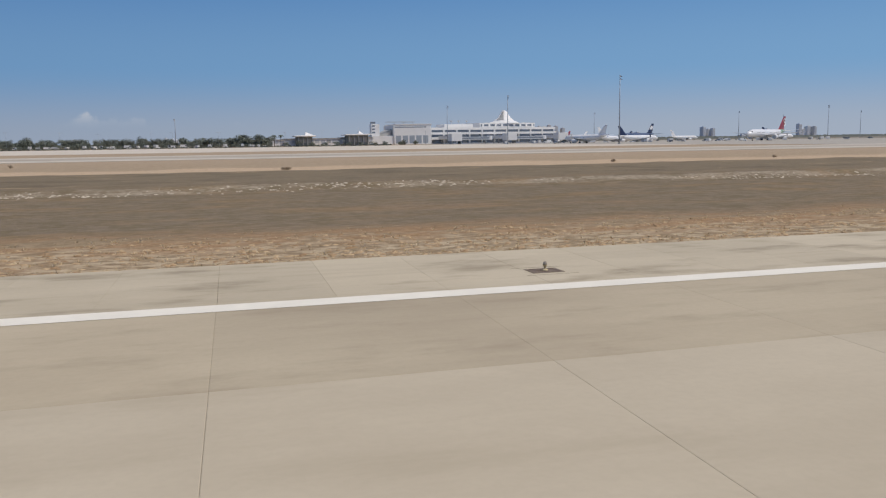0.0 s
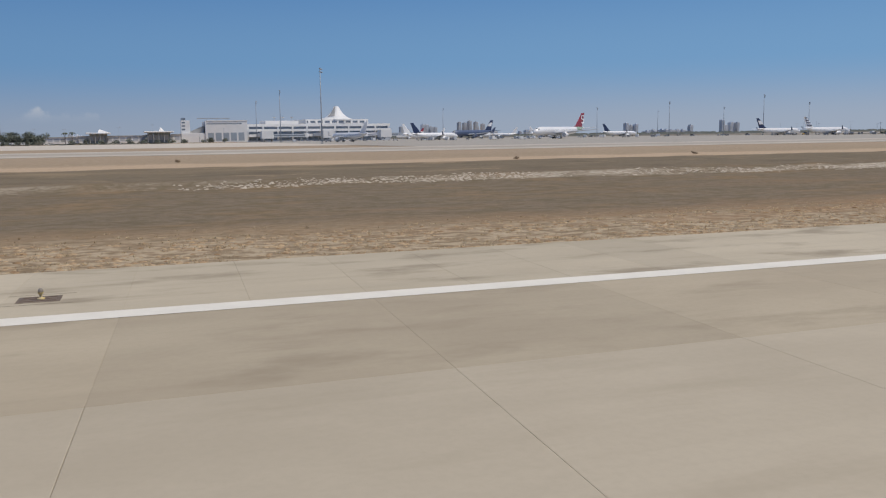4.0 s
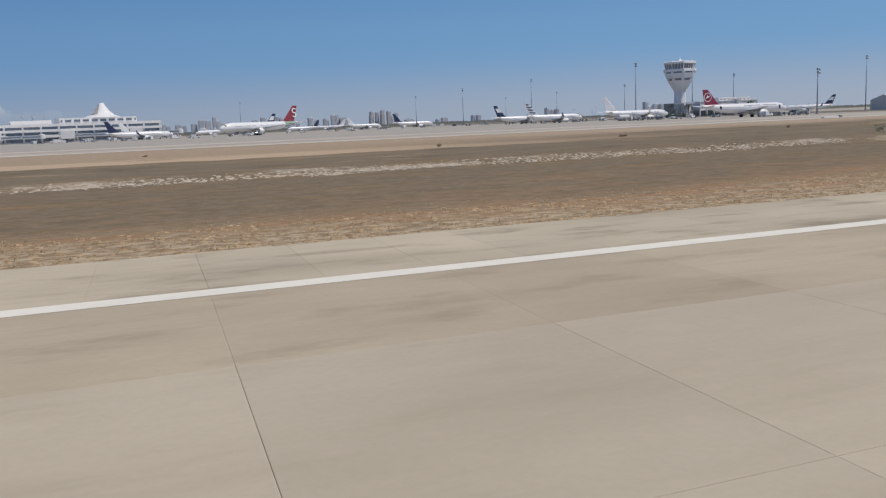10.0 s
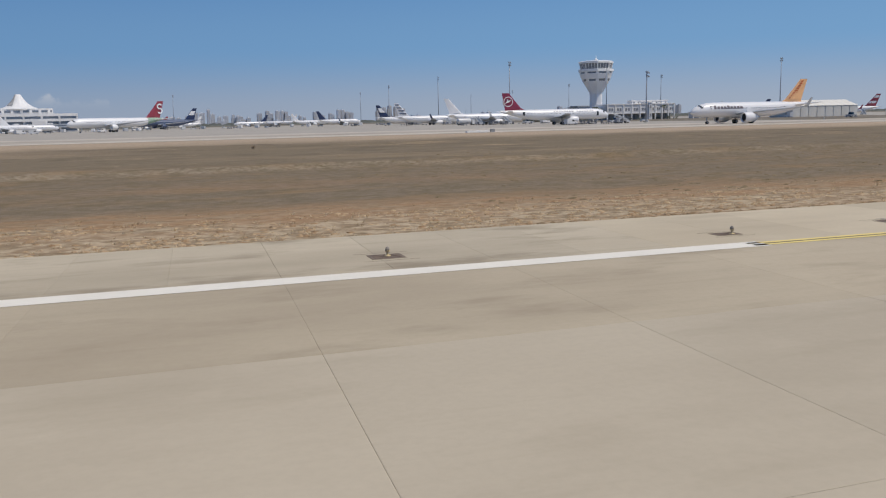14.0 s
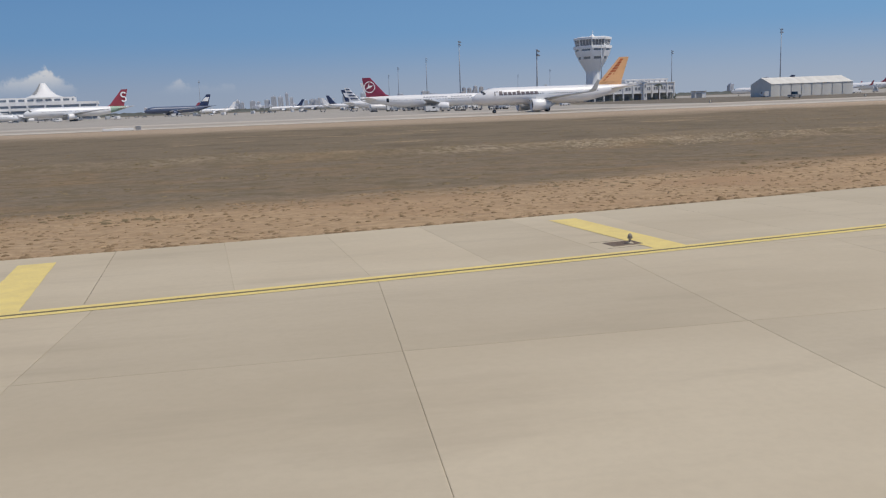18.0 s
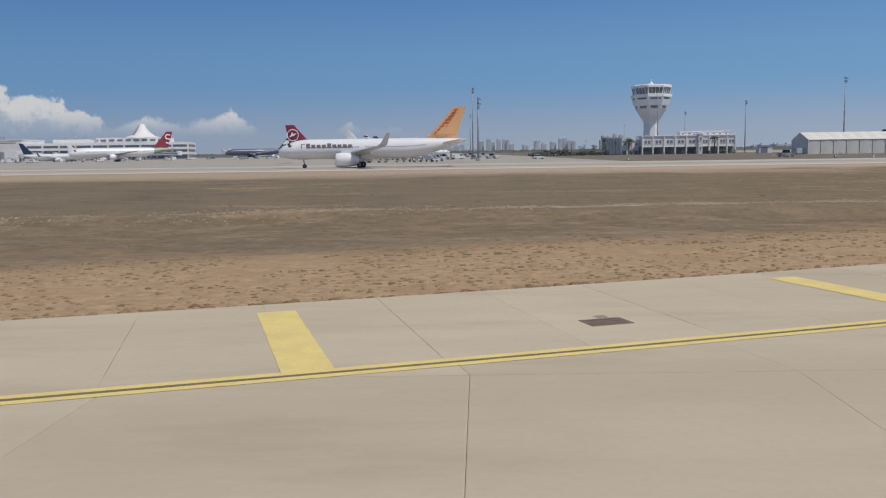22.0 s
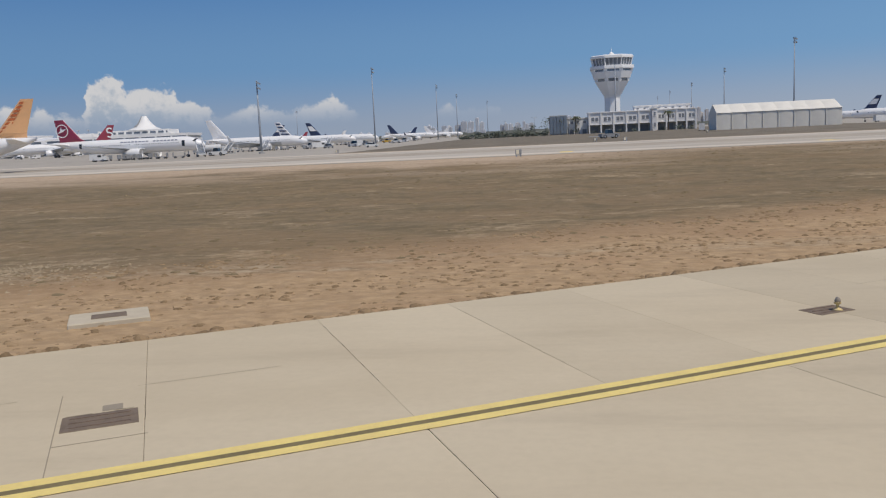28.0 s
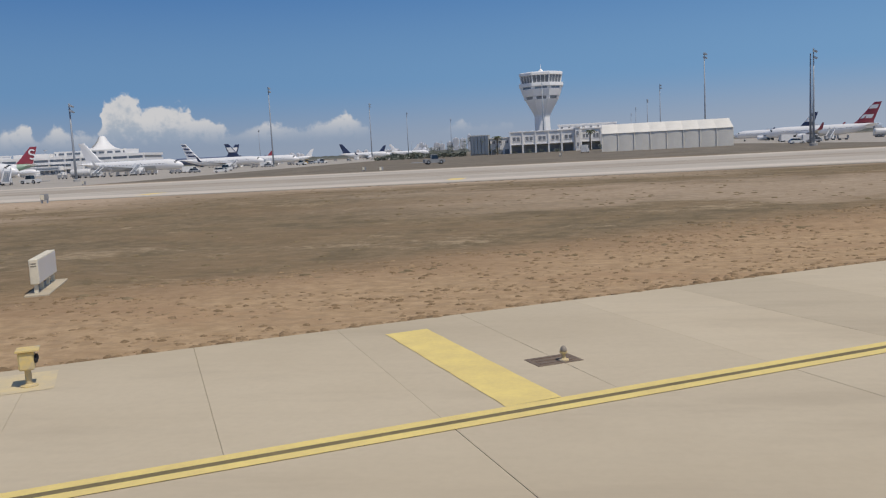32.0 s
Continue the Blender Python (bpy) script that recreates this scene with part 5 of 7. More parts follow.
TREES = [tree(k, h, "broad dark green tree beyond the apron") for k, h in ((1, 7.2), (2, 8.6), (3, 5.8))]
rng = random.Random(5)
for i in range(260):
    tx = -420 + 475 * i / 260 + rng.uniform(-4, 4)
    ty = 702 + rng.uniform(-12, 60)
    src = TREES[i % 3]
    m = pose(tx, ty, APRON_Z, 0, 0, rng.uniform(0, 360))
    if i < 3:
        src.matrix_basis = m
    else:
        copy_thing(src, m)
for tx, ty, th in ((-388, 715, 9.5), (-331, 722, 10.4), (-262, 712, 9.2), (-214, 725, 10.8), (-176, 716, 9.0), (-121, 720, 11.0), (-84, 712, 9.4), (-38, 724, 10.2), (-6, 714, 9.0), (30, 700, 8.6), (37, 696, 10.2), (42, 702, 11.2), (53, 694, 11.6), (60, 698, 11.0)):
    tall = tree(int(tx), th, "tall dense dark green tree beside the low halls")
    tall.matrix_basis = pose(tx, ty, APRON_Z, 0, 0, tx * 7)


def palm(x, y, h, seed):
    rng = random.Random(seed)
    ob = empty("palm_tree", pose(x, y, APRON_Z - 0.05), "tall palm tree before the operations building", "palm tree", "palms by the operations building")
    bm = bmesh.new()
    lathe(bm, [(0.42, 0), (0.28, 0.8), (0.24, h * 0.6), (0.3, h)], 10)
    part("trunk", bm, BARK, ob)
    for i in range(18):
        a = 2 * math.pi * i / 18 + rng.uniform(-0.15, 0.15)
        lift = rng.uniform(-0.2, 1.0)
        ln = rng.uniform(2.3, 3.1)
        verts, faces = [], []
        for k in range(6):
            u = k / 5
            d = ln * u
            z = h + lift * 1.6 * u - 1.9 * u * u
            w = 0.42 * (1 - abs(2 * u - 0.8) * 0.55)
            c, s_ = math.cos(a), math.sin(a)
            verts += [(c * d - s_ * w, s_ * d + c * w, z - 0.2), (c * d, s_ * d, z), (c * d + s_ * w, s_ * d - c * w, z - 0.2)]
        for k in range(5):
            q = 3 * k
            faces += [(q, q + 3, q + 4, q + 1), (q + 1, q + 4, q + 5, q + 2)]
        raw("frond", verts, faces, PALMLEAF, ob)
    return ob


for i, (px, py, ph) in enumerate(((685.5, 506, 8.6), (690.5, 505, 7.8), (697.5, 504, 8.6), (741.5, 492, 9.0), (70, 765, 9.8), (75.5, 763, 9.8))):
    palm(px, py, ph, i)


def bush(x, y, z, r, h, label, seed, material=None, n=150):
    rng = random.Random(seed)
    v, f = clumps(rng, n, r, r, h * 0.6, h * 0.45, r * 0.16)
    ob = raw("bush", [(a, b, max(c, -0.05)) for a, b, c in v], f, material or LEAF)
    ob.matrix_basis = pose(x, y, z)
    return tagged(ob, label, "bush", "bushes")


for i, (bx, by, br, bh) in enumerate(((681.5, 494, 3.0, 9.5), (675, 492, 3.4, 6.8), (669, 488, 3.2, 6.5), (697.5, 497, 2.2, 5.5), (660, 492, 4, 3.6), (651, 486, 3.5, 3.0), (706, 496, 1.6, 2.0), (713, 496, 1.9, 2.2), (719, 496, 1.7, 2.0), (726, 496, 1.8, 2.1), (739, 495, 2.2, 2.6), (747, 495, 2.4, 2.8), (752, 495, 2.0, 2.4))):
    bush(bx, by, APRON_Z - 0.3, br, bh, "dark green shrub before the operations building", 40 + i)
for i, (bx, by, br, bh) in enumerate(((185, 758, 4, 4.5), (197, 760, 3.4, 4.2), (178, 740, 2.6, 2.8), *((78 + 10.6 * k, 734, 3.4, 3.6 if k != 1 else 5.0) for k in range(9)))):
    bush(bx, by, APRON_Z - 0.1, br, bh, "rounded green shrub before the terminal wing", 60 + i, None, 320)
rng = random.Random(8)
DRYBUSH = mat("brown_dry_shrub", (0.29, 0.22, 0.145), 0.9, col2=(0.38, 0.295, 0.20), scale=1.2)
for i in range(12):
    bx = -20 + 42 * i + rng.uniform(-9, 9)
    by = 121 + rng.uniform(-3, 10) + (14 if i % 4 == 0 else 0)
    bush(bx, by, ground_z(bx, by) - 0.1, rng.uniform(0.4, 0.85), rng.uniform(0.35, 0.6), "small brown shrub in the dry grass", 90 + i, DRYBUSH, 260)


def hedge(x0, x1, y, h, n, seed, label):
    """A ragged clipped row of leaf sprays."""
    rng = random.Random(seed)
    verts, faces = [], []
    for i in range(n):
        x = rng.uniform(x0, x1)
        top = h * (0.75 + 0.9 * noise.noise(Vector((x * 0.11, seed, 0))))
        p = Vector((x, y + rng.uniform(-1.2, 1.2), APRON_Z + max(top, 0.3) * rng.random() ** 0.7))
        u = Vector((rng.gauss(0, 1), rng.gauss(0, 0.6), rng.gauss(0, 0.5))).normalized() * rng.uniform(0.4, 0.8)
        v = Vector((rng.gauss(0, 1), rng.gauss(0, 1), rng.gauss(0, 1))).normalized() * rng.uniform(0.3, 0.55)
        q = len(verts)
        verts += [tuple(p - u), tuple(p + v), tuple(p + u), tuple(p - v * 0.7)]
        faces.append((q, q + 1, q + 2, q + 3))
    tagged(raw("hedge", verts, faces, LEAF), label, "hedge", kind="stuff")


hedge(-430, 62, 690, 3.6, 9000, 1, "dense dark green hedge under the row of trees")
hedge(-430, 150, 652, 1.5, 5200, 2, "low dark green hedge along the apron's far edge")
hedge(640, 684, 489, 3.0, 1500, 4, "dark green hedge before the operations building")
bush(411.5, 83, 0.36, 0.8, 1.2, "grey-green shrub in the dry grass", 130, GRASSGREEN, 160)


def reeds(x, y, seed):
    """A low arching clump of grey-green reeds beside the exit."""
    rng = random.Random(seed)
    verts, faces = [], []
    for i in range(900):
        px, py = rng.gauss(0, 0.62), rng.gauss(0, 0.42)
        h = (0.28 + 0.42 * math.exp(-(px / 0.9) ** 2)) * rng.uniform(0.6, 1.1)
        a = math.atan2(py, px) + rng.gauss(0, 0.9)
        ln = h * rng.uniform(0.3, 0.9)
        c, sn = math.cos(a), math.sin(a)
        q = len(verts)
        for u, hz, w in ((0.0, 0.0, 0.022), (0.45, 0.75, 0.022), (0.8, 1.0, 0.014), (1.15, 0.88, 0.002)):
            verts += [(px + c * ln * u - sn * w, py + sn * ln * u + c * w, h * hz - 0.05), (px + c * ln * u + sn * w, py + sn * ln * u - c * w, h * hz - 0.05)]
        for k in range(3):
            faces.append((q + 2 * k, q + 2 * k + 1, q + 2 * k + 3, q + 2 * k + 2))
    ob = raw("reed_clump", verts, faces, GRASSGREEN)
    ob.matrix_basis = pose(x, y, 0, 0, 0, 12)
    ob.matrix_basis.translation.z = land_z(x, y)
    return tagged(ob, "low clump of grey-green reeds in the dry grass", "plant")


reeds(663.0, 86.2, 3)

# ---- far city ----
# far walls paled towards blue, with haze mixed into the colour
FLATWALL = mat("haze_blued_flat_wall", (0.70, 0.71, 0.735), 0.85, col2=(0.62, 0.635, 0.665), scale=0.05, rand=0.14)
TANWALL = mat("tan_flat_wall", (0.70, 0.66, 0.63), 0.85, col2=(0.62, 0.585, 0.56), scale=0.05, rand=0.15)


def apartment(x0, x1, y, h, material):
    ob = empty("apartment_block", pose(x0, y, APRON_Z), "pale high apartment block in the far city", "apartment block", "far city blocks")
    w = x1 - x0
    bm = bmesh.new()
    box(bm, 0, w, 0, 18, 0, h)
    box(bm, w * 0.35, w * 0.6, 5, 12, h, h + 2.5)
    part("wall", bm, material, ob)
    # upright strips: windows that also paint the shaded sides of the towers
    for u0, u1 in ((0.10, 0.32), (0.42, 0.52), (0.68, 0.92)):
        bm = bmesh.new()
        box(bm, w * u0, w * u1, -0.3, 0.2, 1.5, h - 1.2)
        part("window_band", bm, CITYGLASS, ob)


rng_city = random.Random(63)


def towers(x0, x1, y, h, material):
    """A block, or slender towers side by side where the group is broad."""
    n = max(round((x1 - x0) / 11), 1)
    for k in range(n):
        a, b = x0 + (x1 - x0) * k / n, x0 + (x1 - x0) * (k + 0.86) / n
        apartment(a, b, y + rng_city.uniform(-20, 20), h * rng_city.uniform(0.7, 1.15), material)


for x0, x1, h in ((581, 595, 29), (599, 615, 29), (621, 639, 28), (640, 653, 24), (694, 710, 33), (715, 728, 35), (730, 741, 37), (744, 758, 38), (763, 783, 35), (852, 869, 33), (874, 891, 31), (899, 920, 33), (925, 973, 34)):
    towers(x0, x1, 2500, h, FLATWALL)
for x0, x1, h in ((1044, 1063, 43), (1067, 1098, 45), (1101, 1134, 43)):
    towers(x0, x1, 2510, h, TANWALL)
for x0, x1, h in ((418, 437, 26), (448, 462, 25), (463, 473, 26), (481, 495, 25), (496, 510, 34), (511, 525, 33), (528, 536, 35), (537, 547, 33), (582, 602, 20), (605, 626, 19)):
    towers(x0, x1, 2000, h, FLATWALL)
for x0, x1, h in ((1684, 1707, 33), (1712, 1735, 34), (1953, 1977, 31), (2075, 2110, 40), (2125, 2160, 41), (790, 805, 24), (829, 846, 27), (1190, 1225, 22), (1300, 1330, 20), (1420, 1450, 24), (130, 160, 18), (210, 240, 20), (-80, -40, 20), (-350, -310, 22)):
    towers(x0, x1, 2600, h, FLATWALL)


# low hazy blocks beyond the hangar and beside the terminal
for k in range(26):
    x0 = 1165 + 105 * rng_city.random() if k < 12 else 330 + 330 * rng_city.random()
    apartment(x0, x0 + rng_city.uniform(6, 16), 1640 + 40 * rng_city.random(), rng_city.uniform(6.5, 10.5), FLATWALL)


def far_woods():
    """A low belt of trees and roofs along the horizon."""
    rng = random.Random(12)
    verts, faces = [], []
    for i in range(5200):
        x = rng.uniform(-1400, 3200)
        y = 1500 + rng.uniform(0, 500) if x < 1900 else 1300 + rng.uniform(0, 700)
        h = rng.uniform(2, 6)
        w = rng.uniform(4, 11)
        q = len(verts)
        verts += [(x - w, y, APRON_Z), (x + w, y, APRON_Z), (x + w * 0.6, y + 1, APRON_Z + h * 0.8), (x + rng.uniform(-2, 2), y + 1, APRON_Z + h), (x - w * 0.6, y + 1, APRON_Z + h * 0.75)]
        faces.append((q, q + 1, q + 2, q + 3, q + 4))
    # tree colour paled to stand in for the haze of distance
    tagged(raw("far_woods", verts, faces, mat("haze_grey_far_trees", (0.155, 0.17, 0.15), 0.9, col2=(0.205, 0.215, 0.19), scale=0.02)), "dark belt of trees along the horizon", "trees", kind="stuff")


far_woods()

# ---- vehicles ----
CARGLASS = GLASS
VEHWHITE = mat("white_vehicle_paint", (0.75, 0.75, 0.74), 0.35, scale=1.0, coat=0.3)
VEHYELLOW = colour_mat("yellow_vehicle_paint", 214, 170, 60)
VEHGREY = mat("grey_vehicle_paint", (0.30, 0.31, 0.32), 0.5, scale=1.0)


def vehicle_wheels(ob, xs, w, r):
    for x in xs:
        for s in (1, -1):
            bm = bmesh.new()
            lathe(bm, [(r * 0.7, -0.12), (r, -0.09), (r, 0.09), (r * 0.7, 0.12)], 12, pose(x, s * w, r, 90, 0, 0))
            tyre = part("wheel", bm, DARK, ob)
            bm = bmesh.new()
            lathe(bm, [(r * 0.5, -0.13), (r * 0.5, 0.13)], 10, pose(x, s * w, r, 90, 0, 0))
            part("rim", bm, STEEL, tyre)


def loft_box(pts, w0, w1, material, name, ob, label=""):
    """A body whose side outline is pts (x, z), narrower at the top."""
    zs = [p[1] for p in pts]
    z0, z1 = min(zs), max(zs)
    verts = []
    for s in (1, -1):
        for x, z in pts:
            k = (z - z0) / (z1 - z0)
            verts.append((x, s * (w0 + (w1 - w0) * k), z))
    n = len(pts)
    faces = [tuple(range(n)), tuple(range(n, 2 * n))[::-1]] + [(i, n + i, n + (i + 1) % n, (i + 1) % n) for i in range(n)]
    return raw(name, verts, faces, material, ob, label)


def car(x, y, turn, label, material=None):
    ob = empty("car", pose(x, y, APRON_Z, 0, 0, turn), label, "car", "cars on the apron")
    mt = material or VEHWHITE
    loft_box([(2.1, 0.3), (2.15, 0.7), (1.1, 0.92), (-2.0, 0.95), (-2.1, 0.6), (-2.05, 0.3)], 0.86, 0.82, mt, "body", ob)
    loft_box([(1.0, 0.92), (0.35, 1.42), (-1.3, 1.45), (-1.95, 0.95)], 0.78, 0.62, CARGLASS, "cabin_glass", ob)
    loft_box([(0.3, 1.425), (0.25, 1.5), (-1.2, 1.52), (-1.3, 1.45)], 0.63, 0.58, mt, "roof", ob)
    vehicle_wheels(ob, (1.35, -1.3), 0.78, 0.32)
    return ob


def van(x, y, turn, label, material=None, length=5.4, height=2.3):
    ob = empty("van", pose(x, y, APRON_Z, 0, 0, turn), label, "van", "vans on the apron")
    mt = material or VEHWHITE
    h = height
    l2 = length / 2
    loft_box([(l2, 0.4), (l2, 1.1), (l2 - 0.9, 1.4), (l2 - 1.5, h - 0.1), (-l2, h), (-l2, 0.4)], 0.98, 0.9, mt, "body", ob)
    for s in (1, -1):
        bm = bmesh.new()
        box(bm, l2 - 2.3, l2 - 1.35, s * 0.93 - 0.03, s * 0.93 + 0.03, h * 0.58, h * 0.85)
        part("side_window", bm, CARGLASS, ob)
    loft_box([(l2 - 0.86, 1.42), (l2 - 1.42, h - 0.2), (l2 - 1.5, h - 0.2), (l2 - 0.95, 1.42)], 0.86, 0.8, CARGLASS, "windscreen", ob)
    vehicle_wheels(ob, (l2 - 1.0, -l2 + 1.0), 0.86, 0.36)
    return ob


def tug(x, y, turn, label, material=None):
    ob = empty("tow_tractor", pose(x, y, APRON_Z, 0, 0, turn), label, "tow tractor", "tow tractors on the apron")
    mt = material or VEHWHITE
    loft_box([(2.4, 0.35), (2.4, 1.05), (0.8, 1.2), (-2.4, 1.15), (-2.4, 0.35)], 1.15, 1.1, mt, "body", ob)
    loft_box([(0.9, 1.2), (0.6, 2.1), (-0.6, 2.15), (-0.7, 1.2)], 0.9, 0.75, CARGLASS, "cab_glass", ob)
    bm = bevel_box(-0.75, 0.75, -0.8, 0.8, 2.13, 2.25, 0.04)
    part("cab_roof", bm, mt, ob)
    bm = bmesh.new()
    tube(bm, (-2.4, 0, 0.5), (-5.4, 0, 0.55), 0.08)
    part("tow_bar", bm, STEEL, ob)
    vehicle_wheels(ob, (1.5, -1.5), 1.05, 0.48)
    return ob


def stairs_truck(x, y, turn, label):
    ob = empty("boarding_stairs", pose(x, y, APRON_Z, 0, 0, turn), label, "boarding stairs", "boarding stairs on the apron")
    bm = bevel_box(-3.6, 1.6, -1.0, 1.0, 0.5, 0.95, 0.06)
    part("chassis", bm, VEHWHITE, ob)
    loft_box([(1.6, 0.5), (1.7, 1.2), (1.2, 2.0), (0.0, 2.05), (0.0, 0.5)], 1.0, 0.9, VEHWHITE, "cab", ob)
    for i in range(12):
        u = i / 12
        bm = bmesh.new()
        box(bm, -3.6 + 6.0 * u, -3.25 + 6.0 * u, -0.75, 0.75, 0.9 + 2.4 * u, 1.02 + 2.4 * u)
        part("step", bm, STEEL, ob)
    for s in (1, -1):
        bm = bmesh.new()
        tube(bm, (-3.6, s * 0.85, 1.0), (2.6, s * 0.85, 3.45), 0.14)
        part("stringer", bm, VEHWHITE, ob)
        bm = bmesh.new()
        tube(bm, (-3.6, s * 0.85, 1.9), (2.4, s * 0.85, 4.35), 0.05)
        tube(bm, (-3.6, s * 0.85, 1.0), (-3.6, s * 0.85, 1.9), 0.05)
        tube(bm, (2.4, s * 0.85, 3.4), (2.4, s * 0.85, 4.35), 0.05)
        part("handrail", bm, STEEL, ob)
    bm = bevel_box(2.3, 3.6, -0.9, 0.9, 3.3, 3.45, 0.03)
    part("platform", bm, STEEL, ob)
    bm = bmesh.new()
    tube(bm, (1.4, 0, 0.9), (2.2, 0, 3.2), 0.12)
    part("jack", bm, STEEL, ob)
    vehicle_wheels(ob, (0.9, -2.6), 0.92, 0.42)
    return ob


def tanker(x, y, turn, label, material=None):
    ob = empty("tanker", pose(x, y, APRON_Z, 0, 0, turn), label, "tanker")
    loft_box([(4.6, 0.6), (4.7, 1.5), (4.3, 2.6), (2.8, 2.65), (2.8, 0.6)], 1.2, 1.1, VEHWHITE, "cab", ob)
    bm = bmesh.new()
    lathe(bm, [(0.5, 0.0), (1.15, 0.15), (1.2, 0.5), (1.2, 6.3), (1.15, 6.7), (0.5, 6.9)], 16, pose(-4.4, 0, 2.0, 0, 90, 0))
    shade(part("tank", bm, material or VEHWHITE, ob))
    bm = bevel_box(-4.5, 2.8, -0.9, 0.9, 0.6, 0.95, 0.05)
    part("chassis", bm, VEHGREY, ob)
    vehicle_wheels(ob, (3.6, -1.8, -3.2), 1.05, 0.5)
    return ob


def dolly(x, y, turn, label):
    ob = empty("baggage_dolly", pose(x, y, APRON_Z, 0, 0, turn), label, "baggage cart", "baggage carts on the apron")
    bm = bevel_box(-1.6, 1.6, -0.8, 0.8, 0.45, 0.6, 0.03)
    part("deck", bm, VEHGREY, ob)
    for dx in (-1.5, 1.5):
        bm = bmesh.new()
        box(bm, dx - 0.05, dx + 0.05, -0.78, 0.78, 0.6, 1.5)
        part("end_board", bm, VEHGREY, ob)
    vehicle_wheels(ob, (1.0, -1.0), 0.7, 0.25)
    return ob


van(566, 277.5, 10, "small white service van with a dark cab by the parked airliner", length=4.4, height=2.0)
tug(592.5, 291.8, 180, "white tow tractor at the airliner's nose wheel")
dolly(571.5, 283, 0, "grey ground power cart under the airliner's wing")
dolly(576.0, 283.5, 0, "grey ground power cart under the airliner's wing")
stairs_truck(590.5, 285.4, 118, "white mobile stairs standing at the airliner's front door")
stairs_truck(580, 371.5, 95, "white mobile stairs standing at the airliner's front door")
stairs_truck(566, 371.0, 90, "white mobile stairs standing at the airliner's rear door")
tug(594.5, 380, 180, "white tow tractor before a parked airliner")
dolly(573, 369, 15, "dark grey baggage cart beside a parked airliner")
dolly(577, 368, 15, "dark grey baggage cart beside a parked airliner")
car(628, 330, 20, "white car on the apron road")
van(600, 372, 30, "white service van on the apron", length=6)
van(598, 455, 15, "white van between parked airliners")
stairs_truck(578, 509, 90, "white mobile stairs beside a parked airliner")
stairs_truck(581, 460, 90, "white mobile stairs beside a parked airliner")
tug(598, 518, 180, "yellow tow tractor before a parked airliner", VEHYELLOW)
tug(698, 285, 20, "dark grey tow tractor beside the taxiway", VEHGREY)
tanker(560, 372, 10, "white fuel tanker beside a parked airliner")
car(790, 330, 5, "white car on the apron beside the hangar")
car(797, 340, 175, "silver car on the apron beside the hangar", VEHGREY)
van(800, 352, 0, "white van on the apron beside the hangar")
van(806, 400, 10, "white van on the apron beside the hangar", length=6.5, height=2.6)
dolly(811, 372, 0, "dark baggage cart on the apron beside the hangar")
dolly(815, 372.5, 0, "dark baggage cart on the apron beside the hangar")
tanker(838, 400, 0, "pale fuel tanker beside an airliner")
stairs_truck(821, 405, 60, "white mobile stairs beside an airliner")
van(735, 366, 80, "white box van beside the hangar end", length=5.5, height=2.6)
for i, (vx, vy) in enumerate(((362, 505), (352, 530), (330, 545), (318, 560), (300, 610), (280, 650), (395, 520), (410, 600))):
    van(vx, vy, 40 * i, "white service vehicle near the terminal", length=5 + i % 3, height=2.2 + 0.2 * (i % 3))

rng = random.Random(41)
for by, n in ((366, 7), (452, 5), (503, 5)):
    for k in range(n):
        bx = 557 + 46 * k / n + rng.uniform(-2, 2)
        dolly(bx, by + rng.uniform(-2.5, 1.5), rng.uniform(-30, 30), "grey baggage cart beside a parked airliner")
    tug(612 + rng.uniform(-3, 3), by + 3, rng.uniform(150, 210), "white tow tractor between parked airliners")
    car(604 + rng.uniform(-3, 3), by - 5, rng.uniform(0, 90), "grey service car between parked airliners", VEHGREY)
for k in range(5):
    dolly(566 + 5.2 * k, 280.5 + rng.uniform(-1.5, 1), rng.uniform(-20, 20), "grey baggage cart under the airliner's wing")
for i in range(58):
    van(-300 + 6.2 * i + rng.uniform(-4, 4), 667 + rng.uniform(-9, 12), rng.choice((90, -90, 75, 60, 0, 120)), "white van parked before the row of trees", length=rng.uniform(4.4, 6.0), height=rng.uniform(1.9, 3.0))
for i in range(16):
    car(250 + 24 * i + rng.uniform(-8, 8), 600 + rng.uniform(-60, 90), rng.uniform(0, 360), "pale service car on the terminal apron", rng.choice((VEHWHITE, VEHGREY)))
for i in range(22):
    dolly(260 + 16 * i + rng.uniform(-6, 6), 560 + rng.uniform(-30, 150), rng.uniform(0, 180), "grey baggage cart on the terminal apron")


def cargo_container(x, y, turn, label, material):
    ob = empty("cargo_container", pose(x, y, APRON_Z, 0, 0, turn), label, "container", "cargo containers on the apron")
    part("shell", bevel_box(-1.5, 1.5, -1.1, 1.1, 0.15, 2.1, 0.12), material, ob)
    for dx in (-1.0, 0.0, 1.0):
        bm = bmesh.new()
        box(bm, dx - 0.06, dx + 0.06, -1.14, -1.09, 0.3, 2.0)
        part("rib", bm, STEEL, ob)
    part("base", bevel_box(-1.55, 1.55, -1.15, 1.15, 0.0, 0.16, 0.02), STEEL, ob)


for i in range(18):
    cargo_container(240 + 20 * i + rng.uniform(-8, 8), 640 + rng.uniform(-50, 80), rng.uniform(0, 180), "silver cargo container standing on the apron", rng.choice((GREYM, VEHWHITE, PAINT)))


